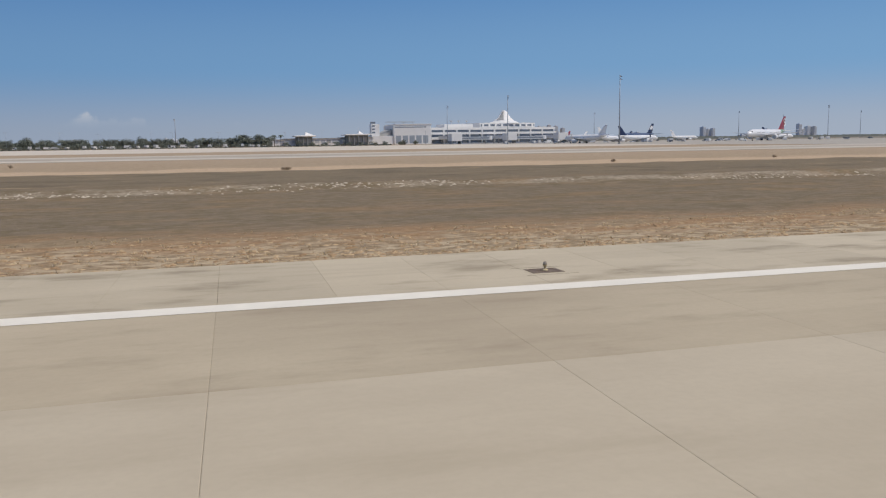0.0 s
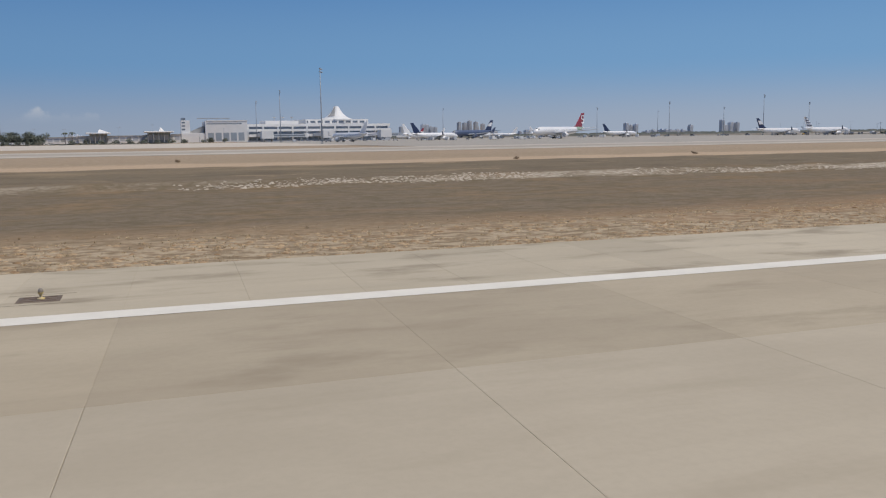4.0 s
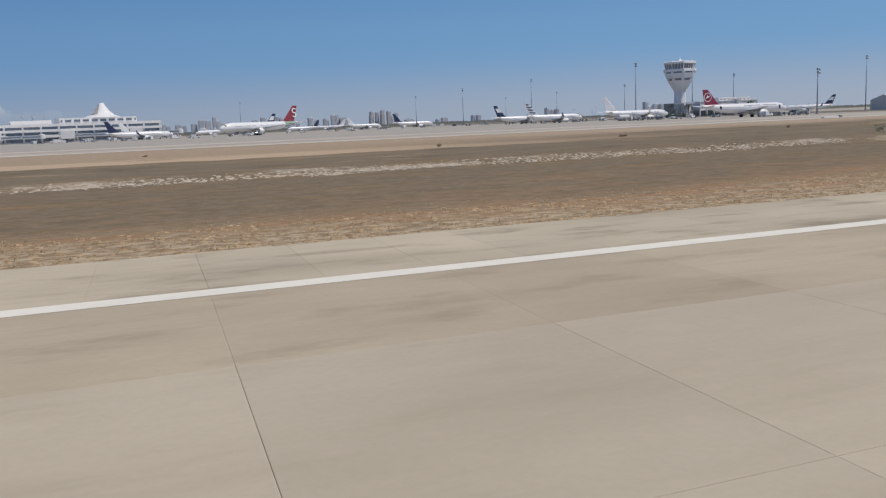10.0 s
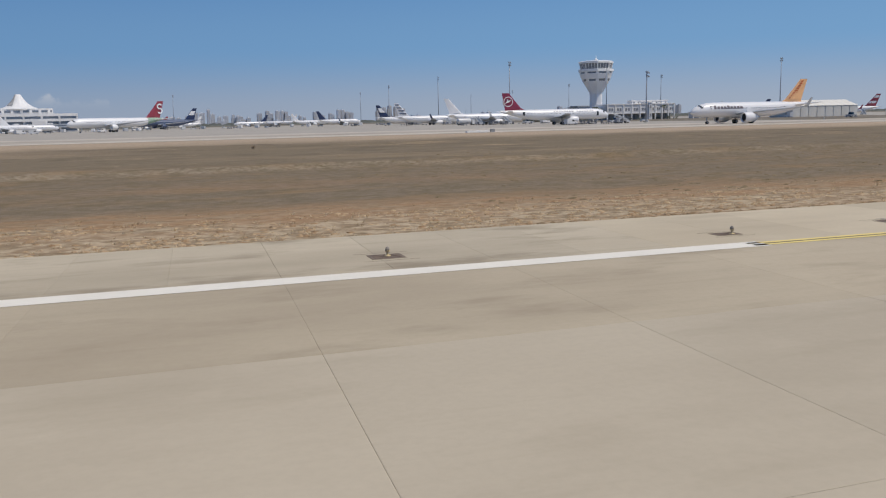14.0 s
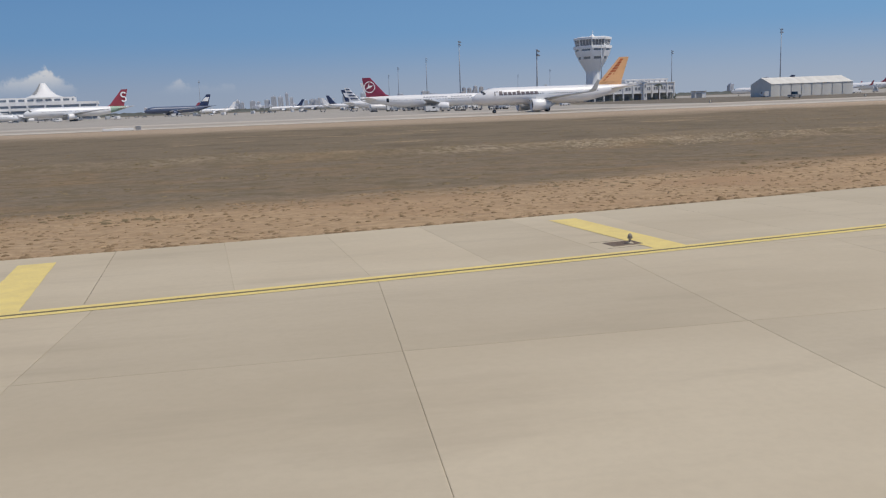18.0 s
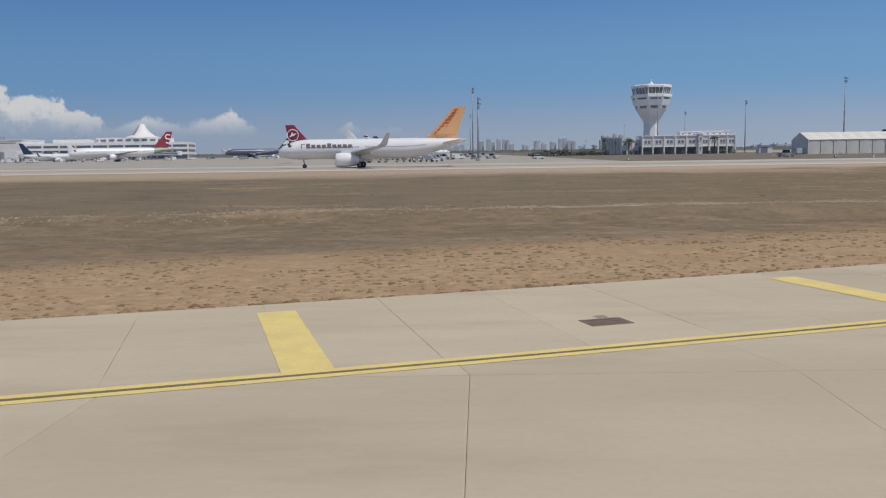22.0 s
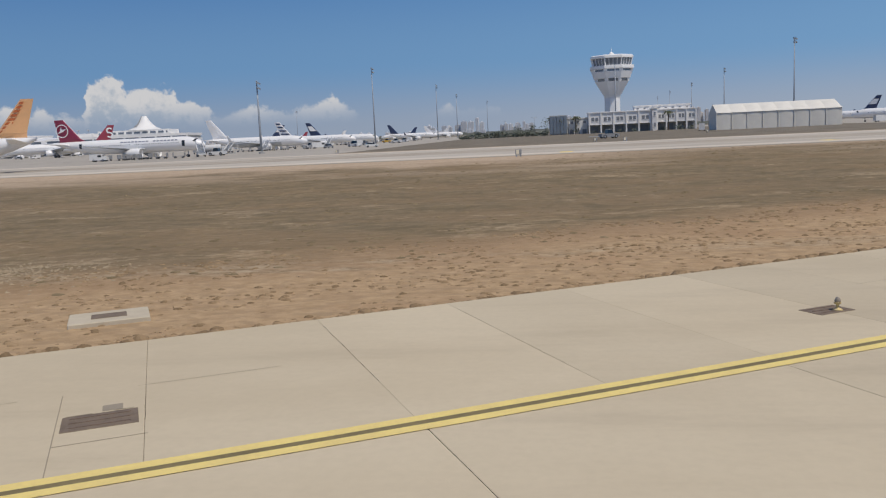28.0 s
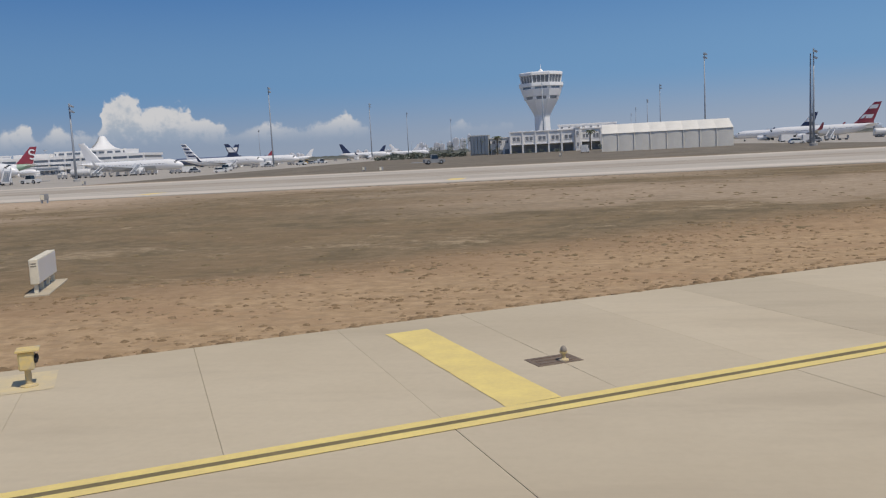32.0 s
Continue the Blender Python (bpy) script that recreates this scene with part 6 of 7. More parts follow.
def light_pole(x, y, h, turn):
    ob = empty("light_pole", pose(x, y, APRON_Z, 0, 0, turn), "slim grey lamp post with two arms", "lamp post", "lamp posts beyond the apron")
    bm = bmesh.new()
    lathe(bm, [(0.16, -0.2), (0.1, h * 0.5), (0.07, h)], 8)
    shade(part("pole", bm, STEEL, ob))
    for q in (1, -1):
        bm = bmesh.new()
        tube(bm, (0, 0, h - 0.1), (q * 1.4, 0, h + 0.15), 0.06, 0.05, 6)
        arm = part("arm", bm, STEEL, ob)
        part("lantern", bevel_box(q * 1.7 - 0.4, q * 1.7 + 0.4, -0.2, 0.2, h + 0.05, h + 0.25, 0.03), STEEL, arm)


for i in range(22):
    light_pole(-430 + 30 * i + rng.uniform(-8, 8), 720 + rng.uniform(-20, 60), rng.uniform(11, 15), rng.uniform(0, 90))
for i in range(10):
    light_pole(640 + 18 * i, 590 + rng.uniform(-10, 60), rng.uniform(8, 11), rng.uniform(0, 90))

# ---- airfield furniture ----
PLATE = mat("rusty_steel_plate", (0.225, 0.172, 0.122), 0.75, col2=(0.145, 0.108, 0.08), scale=4, bump=0.3)
PLATE_RIB = mat("worn_plate_rib", (0.23, 0.165, 0.12), 0.7, col2=(0.13, 0.092, 0.07), scale=5)
# brown holds the shade that lies on the sign's near face
SIGNFACE = mat("shade_brown_sign_face", (0.38, 0.325, 0.235), 0.6, col2=(0.31, 0.265, 0.19), scale=3)
CREAM = mat("cream_sign_frame", (0.82, 0.76, 0.60), 0.6, scale=1.5)
LETTERING = mat("faded_sign_lettering", (0.25, 0.22, 0.17), 0.7, scale=3)
FADED = mat("worn_yellow_paint", (0.70, 0.54, 0.22), 0.8, col2=(0.47, 0.40, 0.29), scale=1.6, mix=0.3)
FADED_PAINT = mat("rubbed_yellow_paint", (0.68, 0.56, 0.31), 0.8, col2=(0.56, 0.48, 0.34), scale=1.6, mix=0.4)
FADED_CUT = mat("filled_saw_cut", (0.33, 0.285, 0.22), 0.9, scale=2)
FAINT_CUT = mat("dusty_saw_cut", (0.43, 0.37, 0.275), 0.9, scale=2)
GREENLENS = mat("lamp_lens", (0.32, 0.28, 0.23), 0.2, scale=3)


def edge_light(sx, d, lamp=True, turn=None, size=(1.05, 0.85)):
    x, y, a = off_line(sx, d)
    ob = empty("edge_light", pose(x, y, 0.0, 0, 0, math.degrees(a) if turn is None else turn), "rusty steel pit cover with a small lamp on a stem" if lamp else "rusty steel pit cover set in the shoulder", "edge light", "runway and taxiway edge lights")
    w, h = size
    bm = bevel_box(-w / 2, w / 2, -h / 2, h / 2, -0.04, 0.012, 0.008)
    part("pit_cover", bm, PLATE, ob)
    for i in range(3):
        bm = bmesh.new()
        box(bm, -w * 0.4, w * 0.4, -h * 0.32 + i * h * 0.3, -h * 0.32 + i * h * 0.3 + 0.03, 0.012, 0.022)
        part("rib", bm, PLATE_RIB, ob)
    if sx < 560:
        cuts = [(-w * 0.8, w * 0.8, q * h * 0.85 - 0.012, q * h * 0.85 + 0.012) for q in (-1, 1)]
    elif lamp or sx < 650:
        cuts = []
    else:
        cuts = [(-0.627, -0.613, 0.1 - d, 4.15 - d), (-0.61, 0.66, 1.485 - d, 1.497 - d), (-0.5, -0.12, 2.86 - d, 2.872 - d), (0.2, 0.5, 2.88 - d, 2.89 - d)]
    for u0, u1, v0, v1 in cuts:
        bm = bmesh.new()
        box(bm, u0, u1, v0, v1, 0.002, 0.006)
        part("saw_cut", bm, FADED_CUT, ob)
    if not lamp:
        bm = bmesh.new()
        box(bm, w * 0.02, w * 0.3, h * 0.62, h * 1.02, 0.001, 0.005)
        part("mortar_patch", bm, FADED_CUT, ob, "grey mortar patch beside the cover")
    if lamp:
        bm = bmesh.new()
        lathe(bm, [(0.10, 0.0), (0.10, 0.02), (0.035, 0.05), (0.035, 0.12), (0.07, 0.14), (0.08, 0.17)], 12, pose(*((w * 0.14, -h * 0.25) if w < 1 else (0.04, 0.02)), 0.012))
        lamp_ob = part("lamp_stem", bm, FADED, ob)
        bm = bmesh.new()
        lathe(bm, [(0.06, 0.17), (0.066, 0.21), (0.045, 0.26), (0.02, 0.28)], 12, pose(*((w * 0.14, -h * 0.25) if w < 1 else (0.04, 0.02)), 0.012))
        shade(part("lens", bm, GREENLENS, lamp_ob))
    return ob


for k in range(-2, 8):
    edge_light(12.6 + 60.0 * k, 24.5 - LINE_Y)
for lamp_s, lamp_d in ((444.3, 2.3), (528.6, 1.4), (571.4, 2.4), (613.4, 2.6), (656.15, 2.6), (699.27, 2.42), (743.15, 2.5)):
    edge_light(lamp_s, lamp_d, True, size=(0.95, 0.62))
for lamp_s in (451.6, 504.3, 554.8, 601.7, 684.93):
    edge_light(lamp_s, 2.45, False, size=(1.1, 0.75))


def sign_board(x, y, turn, w, h, label, numeral=""):
    """A lit guidance sign; shade and sunlight are put into its face colours."""
    foot = 0.34
    ob = empty("guidance_sign", pose(x, y, -0.02, 0, 0, turn), label, "airfield sign")
    bm = bevel_box(-w / 2 - 0.3, w / 2 + 0.3, -0.32, 0.45, -0.15, 0.03, 0.02)
    part("concrete_base", bm, SLAB_SHOULDER, ob)
    for dx in (-w / 2 + 0.15, -w / 6, w / 6, w / 2 - 0.15):
        bm = bmesh.new()
        box(bm, dx - 0.05, dx + 0.05, -0.06, 0.06, 0.03, foot)
        part("leg", bm, CREAM, ob)
    part("case", bevel_box(-w / 2, w / 2, -0.14, 0.14, foot, foot + h, 0.02), CREAM, ob)
    bm = bmesh.new()
    box(bm, -w / 2 + 0.05, w / 2 - 0.05, -0.152, -0.142, foot + 0.04, foot - 0.05 + h)
    face = part("face", bm, SIGNFACE if numeral else CREAM, ob, "brown shaded sign face" if numeral else "plain cream sign face")
    bm = bmesh.new()
    box(bm, -w / 2 + 0.05, w / 2 - 0.05, 0.142, 0.152, foot + 0.04, foot - 0.05 + h)
    part("face", bm, WHITE, ob, "plain white sunlit face")
    # the narrow sunlit end carries two lines of small print
    for dz in (0.70, 0.80):
        bm = bmesh.new()
        box(bm, w / 2 + 0.001, w / 2 + 0.006, -0.09, 0.09, foot + h * dz, foot + h * (dz + 0.05))
        part("print_bar", bm, LETTERING, ob)
    if numeral:
        u0 = -w / 2 + 0.72
        bm = bmesh.new()
        box(bm, u0 - 0.015, u0 + 0.015, -0.157, -0.153, foot + 0.06, foot - 0.07 + h)
        part("divider", bm, LETTERING, face)
        words = bpy.data.curves.new("numeral", "FONT")
        words.body, words.size = numeral, 0.62
        words.align_x, words.align_y = "CENTER", "CENTER"
        temp = bpy.data.objects.new("numeral", words)
        num = bpy.data.meshes.new_from_object(temp)
        bpy.data.objects.remove(temp)
        num.materials.append(CREAM)
        text_ob = new("numeral", num)
        text_ob.parent = face
        text_ob.matrix_basis = pose(-w / 2 + 0.38, -0.156, foot + h * 0.5, 90, 0, 0)
        for dz in (0.62, 0.80):
            bm = bmesh.new()
            box(bm, u0 + 0.1, w / 2 - 0.12, -0.158, -0.153, foot + h * dz, foot + h * (dz + 0.08))
            part("lettering_bar", bm, LETTERING, face)
        for dz in (0.22, 0.42):
            for i in range(5):
                bm = bmesh.new()
                u = u0 + 0.14 + i * (w - 1.0) / 5.2
                box(bm, u, u + 0.16, -0.158, -0.153, foot + h * dz, foot + h * (dz + 0.08))
                part("lettering_bar", bm, LETTERING, face)
    return ob


sign_board(708.25, 117.2, -67, 3.4, 0.84, "cream guidance sign with a shaded face on a concrete base", "01")
sign_board(418.1, 40.3, -88, 1.3, 0.66, "cream guidance sign in the grass beside the runway")

box_light = empty("guard_light", pose(716.25, 104.2, 0, 0, 0, 119), "yellow runway guard light box on a stem", "guard light")
bm = bmesh.new()
lathe(bm, [(0.16, 0), (0.16, 0.03), (0.06, 0.06), (0.06, 0.36)], 12)
part("stem", bm, FADED, box_light)
bm = bevel_box(-0.18, 0.18, -0.14, 0.14, 0.34, 0.70, 0.03)
part("housing", bm, FADED, box_light)
bm = bmesh.new()
box(bm, -0.22, 0.22, -0.24, 0.17, 0.70, 0.73)
part("visor", bm, FADED, box_light)
for dx in (-0.085, 0.085):
    bm = bmesh.new()
    lathe(bm, [(0.075, 0.0), (0.075, 0.05), (0.03, 0.07)], 12, pose(dx, -0.135, 0.53, 90, 0, 0))
    part("lens", bm, DARK, box_light)
raw_sq = []
for ss, d in ((732.8, 5.7), (734.3, 5.7), (734.3, 7.3), (732.8, 7.3)):
    px, py, _ = off_line(ss, d)
    raw_sq.append((px, py, 0.007))
tagged(raw("yellow_square", raw_sq, [(0, 1, 2, 3)], FADED_PAINT), "faded yellow square painted under the guard light", "marking", kind="structure")


PAD = mat("pale_dusty_concrete", (0.57, 0.50, 0.385), 0.85, col2=(0.47, 0.41, 0.31), scale=1.2, bump=0.1)


def inspection_pad(x, y, turn, w, d, label):
    ob = empty("inspection_pad", pose(x, y, 0.0, 0, 0, turn), label, "concrete pad")
    bm = bevel_box(-w / 2, w / 2, -d / 2, d / 2, -0.3, 0.05, 0.02)
    part("slab", bm, PAD, ob)
    bm = bevel_box(-w * 0.22, w * 0.22, -d * 0.2, d * 0.2, 0.03, 0.065, 0.01)
    part("hatch", bm, PLATE, ob)
    return ob


inspection_pad(671.35, 85.0, 28, 1.85, 1.4, "pale concrete inspection pad with a dark hatch in the grass")
marker = empty("concrete_block", pose(489.8, 169.3, APRON_Z - 0.02, 0, 0, 2), "long low white concrete block beside the taxiway", "concrete block")
bm = bevel_box(-2.6, 2.6, -0.5, 0.5, 0, 0.42, 0.05)
part("block", bm, PAINT, marker)
bm = bevel_box(3.0, 3.9, -0.3, 0.3, 0, 0.7, 0.04)
part("junction_box", bm, VEHGREY, marker)
for bx, by in ((679, 163), (640, 236), (692, 239), (727, 312), (697, 230)):
    ob = empty("marker_box", pose(bx, by, ground_z(bx, by), 0, 0, 15), "small dark taxiway marker box on legs", "marker", "taxiway marker boxes")
    bm = bevel_box(-0.34, 0.34, -0.14, 0.14, 0.2, 0.8, 0.03)
    part("case", bm, VEHGREY, ob)
    bm = bmesh.new()
    box(bm, -0.3, 0.02, -0.16, -0.145, 0.26, 0.74)
    part("face", bm, CREAM, ob)
    for dx in (-0.25, 0.25):
        bm = bmesh.new()
        box(bm, dx - 0.05, dx + 0.05, -0.1, 0.1, -0.05, 0.2)
        part("leg", bm, STEEL, ob)


# ---- loose stones and grass ----
STONE = mat("pale_limestone", (0.62, 0.55, 0.45), 0.9, col2=(0.40, 0.335, 0.255), scale=0.5, mix=0.5, bump=0.3)


def bank_y(x):
    base = 77.5 + 1.6 * noise.noise(Vector((x * 0.02, 0, 0)))
    if x > 565:
        base += (x - 565) * 0.135
    return base


def stones():
    rng = random.Random(21)
    verts, faces = [], []
    oct_v = [(1, 0, 0), (0, 1, 0), (-1, 0, 0), (0, -1, 0), (0, 0, 1), (0, 0, -1)]
    oct_f = [(0, 1, 4), (1, 2, 4), (2, 3, 4), (3, 0, 4), (1, 0, 5), (2, 1, 5), (3, 2, 5), (0, 3, 5)]
    n = 0
    while n < 13000:
        x = rng.uniform(-90, 400)
        k = noise.noise(Vector((x * 0.035, 4.0, 0))) + 0.45 * noise.noise(Vector((x * 0.15, 9.0, 0)))
        if x > 400 or (x < 130 and rng.random() < 0.7):
            continue
        if k < -0.08 + rng.uniform(-0.25, 0.2):
            continue
        y = bank_y(x) + rng.gauss(0, 0.7)
        r = 0.05 + 0.2 * rng.random() ** 2.8
        z = turf_z(x, y)
        q = len(verts)
        for vx, vy, vz in oct_v:
            verts.append((x + vx * r * rng.uniform(0.7, 1.6), y + vy * r * rng.uniform(0.7, 1.6), z - 0.02 + vz * r * rng.uniform(0.2, 0.5)))
        faces += [tuple(q + i for i in f) for f in oct_f]
        n += 1
    tagged(raw("rubble", verts, faces, STONE), "pale loose stones along a low bank", "stones", kind="stuff")


stones()


TAN_RUBBLE = mat("tan_weathered_rubble", (0.38, 0.305, 0.20), 0.95, col2=(0.26, 0.205, 0.135), scale=0.8, mix=0.6)


def rubble_patch(cx, cy, sx, sy, count, seed):
    """Small tan stones spread round one spot."""
    rng = random.Random(seed)
    verts, faces = [], []
    for _ in range(count):
        x, y = cx + rng.gauss(0, sx), cy + rng.gauss(0, sy)
        if noise.noise(Vector((x * 0.5, y * 0.9, 2.0))) < rng.uniform(-0.35, 0.15):
            continue
        r = 0.03 + 0.06 * rng.random() ** 2
        z = turf_z(x, y) - 0.01
        q = len(verts)
        for vx, vy, vz in ((1, 0, 0), (0, 1, 0), (-1, 0, 0), (0, -1, 0), (0.2, 0.1, 1)):
            verts.append((x + vx * r * rng.uniform(0.8, 1.7), y + vy * r * rng.uniform(0.8, 1.7), z + vz * r * rng.uniform(0.35, 0.7)))
        faces += [tuple(q + i for i in f) for f in ((0, 1, 4), (1, 2, 4), (2, 3, 4), (3, 0, 4))]
    tagged(raw("rubble", verts, faces, TAN_RUBBLE), "tan weathered rubble in the turf beside the exit", "stones", kind="stuff")


rubble_patch(662.5, 93.2, 3.4, 1.3, 2000, 71)


def clods():
    """Tan lumps of earth along the bank beside the exit."""
    rng = random.Random(22)
    verts, faces = [], []
    n = 0
    while n < 9000:
        x = rng.uniform(540, 668)
        if noise.noise(Vector((x * 0.09, 2.0, 0))) < -0.15 + rng.uniform(-0.3, 0.2):
            continue
        y = bank_y(x) + rng.gauss(0.6, 1.5)
        if edge_gap(x, y) < 6:
            n += 1
            continue
        r = 0.03 + 0.09 * rng.random() ** 2
        z = turf_z(x, y)
        q = len(verts)
        for vx, vy, vz in ((1, 0, 0), (0, 1, 0), (-1, 0, 0), (0, -1, 0), (0, 0, 1)):
            verts.append((x + vx * r * rng.uniform(0.8, 1.8), y + vy * r * rng.uniform(0.8, 1.8), z - 0.02 + vz * r * rng.uniform(0.35, 0.7)))
        faces += [tuple(q + i for i in f) for f in ((0, 1, 4), (1, 2, 4), (2, 3, 4), (3, 0, 4))]
        n += 1
    tagged(raw("earth_clods", verts, faces, mat("tan_earth", (0.42, 0.33, 0.215), 0.95, col2=(0.27, 0.205, 0.13), scale=0.8, mix=0.6)), "tan clods of earth along a low bank", "stones", kind="stuff")


clods()


def tuft_material(name, a, b):
    """Thin dry blades that let some light through, each of its own shade."""
    m = bpy.data.materials.new(name)
    m.use_nodes = True
    nt = m.node_tree
    p = nt.nodes["Principled BSDF"]
    p.inputs["Roughness"].default_value = 0.95
    p.inputs["Specular IOR Level"].default_value = 0.05
    geo = nt.nodes.new("ShaderNodeNewGeometry")
    mx = nt.nodes.new("ShaderNodeMix")
    mx.data_type = "RGBA"
    mx.inputs["A"].default_value = (*a, 1)
    mx.inputs["B"].default_value = (*b, 1)
    nt.links.new(geo.outputs["Random Per Island"], mx.inputs["Factor"])
    nt.links.new(mx.outputs["Result"], p.inputs["Base Color"])
    thin = nt.nodes.new("ShaderNodeBsdfTranslucent")
    nt.links.new(mx.outputs["Result"], thin.inputs["Color"])
    both = nt.nodes.new("ShaderNodeMixShader")
    both.inputs[0].default_value = 0.5
    nt.links.new(p.outputs[0], both.inputs[1])
    nt.links.new(thin.outputs[0], both.inputs[2])
    nt.links.new(both.outputs[0], nt.nodes["Material Output"].inputs["Surface"])
    return m


def tufts(name, count, pick, height, material, label, seed, blades=6):
    """Ragged tussocks of dry blades, scattered by pick(rng), which gives metres along and out from the edge."""
    rng = random.Random(seed)
    verts, faces = [], []
    for _ in range(count):
        s, d = pick(rng)
        x, y, a = off_line(s, SHOULDER + d)
        if d > 0.8 and noise.noise(Vector((x * 0.18, y * 0.3, 1.0))) < -0.3:
            continue
        if d > 0.5 and noise.noise(Vector((x * 0.9, y * 1.5, 7.0))) < (0.12 if material is SCRUB else -0.08):
            continue
        z = turf_z(x, y) - 0.02
        hh = height * rng.uniform(0.5, 1.3)
        rad = height * rng.uniform(0.5, 1.5)
        for i in range(blades):
            t = 6.283 * (i + rng.random()) / blades
            c, sn = math.cos(t), math.sin(t)
            bx, by = x + c * rad * rng.uniform(0.1, 0.9), y + sn * rad * rng.uniform(0.1, 0.9)
            w = (0.012 + 0.016 * rng.random()) * (1.9 if material is SCRUB else 1.0)
            lean = hh * rng.uniform(0.1, 0.9)
            q = len(verts)
            verts += [(bx - sn * w, by + c * w, z), (bx + sn * w, by - c * w, z), (bx + c * lean, by + sn * lean, z + hh * rng.uniform(0.5, 1.0))]
            faces.append((q, q + 1, q + 2))
    tagged(raw(name, verts, faces, material), label, "grass", kind="stuff")


def poms(name, count, pick, size, blades, material, label, seed, flat=0.7):
    """Low round cushions of dry grass, each a burst of short blades."""
    rng = random.Random(seed)
    verts, faces = [], []
    for _ in range(count):
        s, d = pick(rng)
        x, y, a = off_line(s, SHOULDER + d)
        if d > 0.6 and noise.noise(Vector((x * 0.22, y * 0.35, 11.0))) < -0.22:
            continue
        r = size * rng.uniform(0.5, 1.4)
        z = turf_z(x, y) - 0.02
        for i in range(blades):
            t = 6.283 * (i + rng.random()) / blades
            c, sn = math.cos(t), math.sin(t)
            up = rng.random()
            reach = r * rng.uniform(0.75, 1.15)
            flat_r, rise = reach * math.sqrt(1 - up * up * 0.9), reach * up * flat
            w = r * rng.uniform(0.05, 0.12)
            q = len(verts)
            verts += [(x + c * r * 0.12 - sn * w, y + sn * r * 0.12 + c * w, z), (x + c * r * 0.12 + sn * w, y + sn * r * 0.12 - c * w, z), (x + c * flat_r, y + sn * flat_r, z + 0.02 + rise)]
            faces.append((q, q + 1, q + 2))
    tagged(raw(name, verts, faces, material), label, "grass", kind="stuff")


def cushions(name, count, pick, size, material, label, seed, flat=0.5, lean=-0.22):
    """Low rounded cushions of scrub with ragged rims."""
    rng = random.Random(seed)
    verts, faces = [], []
    for _ in range(count):
        s, d = pick(rng)
        x, y, a = off_line(s, SHOULDER + d)
        if d > 0.6 and noise.noise(Vector((x * 0.22, y * 0.35, 11.0))) + 0.6 * noise.noise(Vector((x * 0.7, y * 0.9, 4.0))) < lean:
            continue
        r = size * (0.45 + 1.1 * rng.random() ** 1.6)
        z = turf_z(x, y) - 0.03
        q = len(verts)
        for ring, rise in ((1.0, 0.0), (0.72, 0.62)):
            for i in range(8):
                t = 0.785 * (i + rng.uniform(-0.3, 0.3) + 0.5 * rise)
                k = r * ring * rng.uniform(0.7, 1.25)
                verts.append((x + 1.25 * k * math.cos(t), y + k * math.sin(t), z + r * flat * rise * rng.uniform(0.6, 1.3)))
        verts.append((x, y, z + r * flat * rng.uniform(0.85, 1.15)))
        for i in range(8):
            j = (i + 1) % 8
            faces += [(q + i, q + j, q + 8 + i), (q + j, q + 8 + j, q + 8 + i), (q + 8 + i, q + 8 + j, q + 16)]
    tagged(raw(name, verts, faces, material, smooth=True), label, "grass", kind="stuff")


def cushion_material(name, a, b):
    """Matted dry stems: each cushion of its own shade, speckled, with a deep ragged relief."""
    m = bpy.data.materials.new(name)
    m.use_nodes = True
    nt = m.node_tree
    L = nt.links.new
    p = nt.nodes["Principled BSDF"]
    p.inputs["Roughness"].default_value = 0.95
    p.inputs["Specular IOR Level"].default_value = 0.05
    geo = nt.nodes.new("ShaderNodeNewGeometry")
    grain = nt.nodes.new("ShaderNodeTexNoise")
    grain.inputs["Scale"].default_value = 14.0
    grain.inputs["Detail"].default_value = 5
    L(geo.outputs["Position"], grain.inputs["Vector"])
    both = nt.nodes.new("ShaderNodeMath")
    both.operation = "MULTIPLY_ADD"
    both.inputs[1].default_value = 1.3
    both.inputs[2].default_value = -0.65
    L(grain.outputs[0], both.inputs[0])
    add = nt.nodes.new("ShaderNodeMath")
    add.use_clamp = True
    L(both.outputs[0], add.inputs[0])
    L(geo.outputs["Random Per Island"], add.inputs[1])
    mx = nt.nodes.new("ShaderNodeMix")
    mx.data_type = "RGBA"
    mx.inputs["A"].default_value = (*a, 1)
    mx.inputs["B"].default_value = (*b, 1)
    L(add.outputs[0], mx.inputs["Factor"])
    L(mx.outputs["Result"], p.inputs["Base Color"])
    bump = nt.nodes.new("ShaderNodeBump")
    bump.inputs["Strength"].default_value = 0.8
    bump.inputs["Distance"].default_value = 0.06
    L(grain.outputs[0], bump.inputs["Height"])
    L(bump.outputs[0], p.inputs["Normal"])
    return m


STRAW = tuft_material("straw_blades", (0.36, 0.245, 0.13), (0.80, 0.65, 0.43))
SCRUB = tuft_material("brown_scrub_blades", (0.48, 0.35, 0.22), (0.70, 0.54, 0.36))
PALE_STRAW = tuft_material("pale_straw_blades", (0.50, 0.37, 0.225), (0.84, 0.70, 0.49))
tufts("dry_grass", 12000, lambda r: (r.uniform(-40, 485), 0.05 + 11.0 * r.random() ** 1.25), 0.10, STRAW, "straw-coloured dry grass along the runway edge", 31, 7)
poms("grass_tussocks", 9000, lambda r: (r.uniform(-40, 490), 0.1 + 9.0 * r.random() ** 1.4), 0.2, 15, PALE_STRAW, "pale straw tussocks along the runway edge", 41, 0.5)
SCRUB_MAT = cushion_material("matted_brown_scrub", (0.215, 0.150, 0.088), (0.37, 0.265, 0.16))
OLIVE_MAT = cushion_material("matted_olive_scrub", (0.175, 0.137, 0.082), (0.265, 0.206, 0.128))
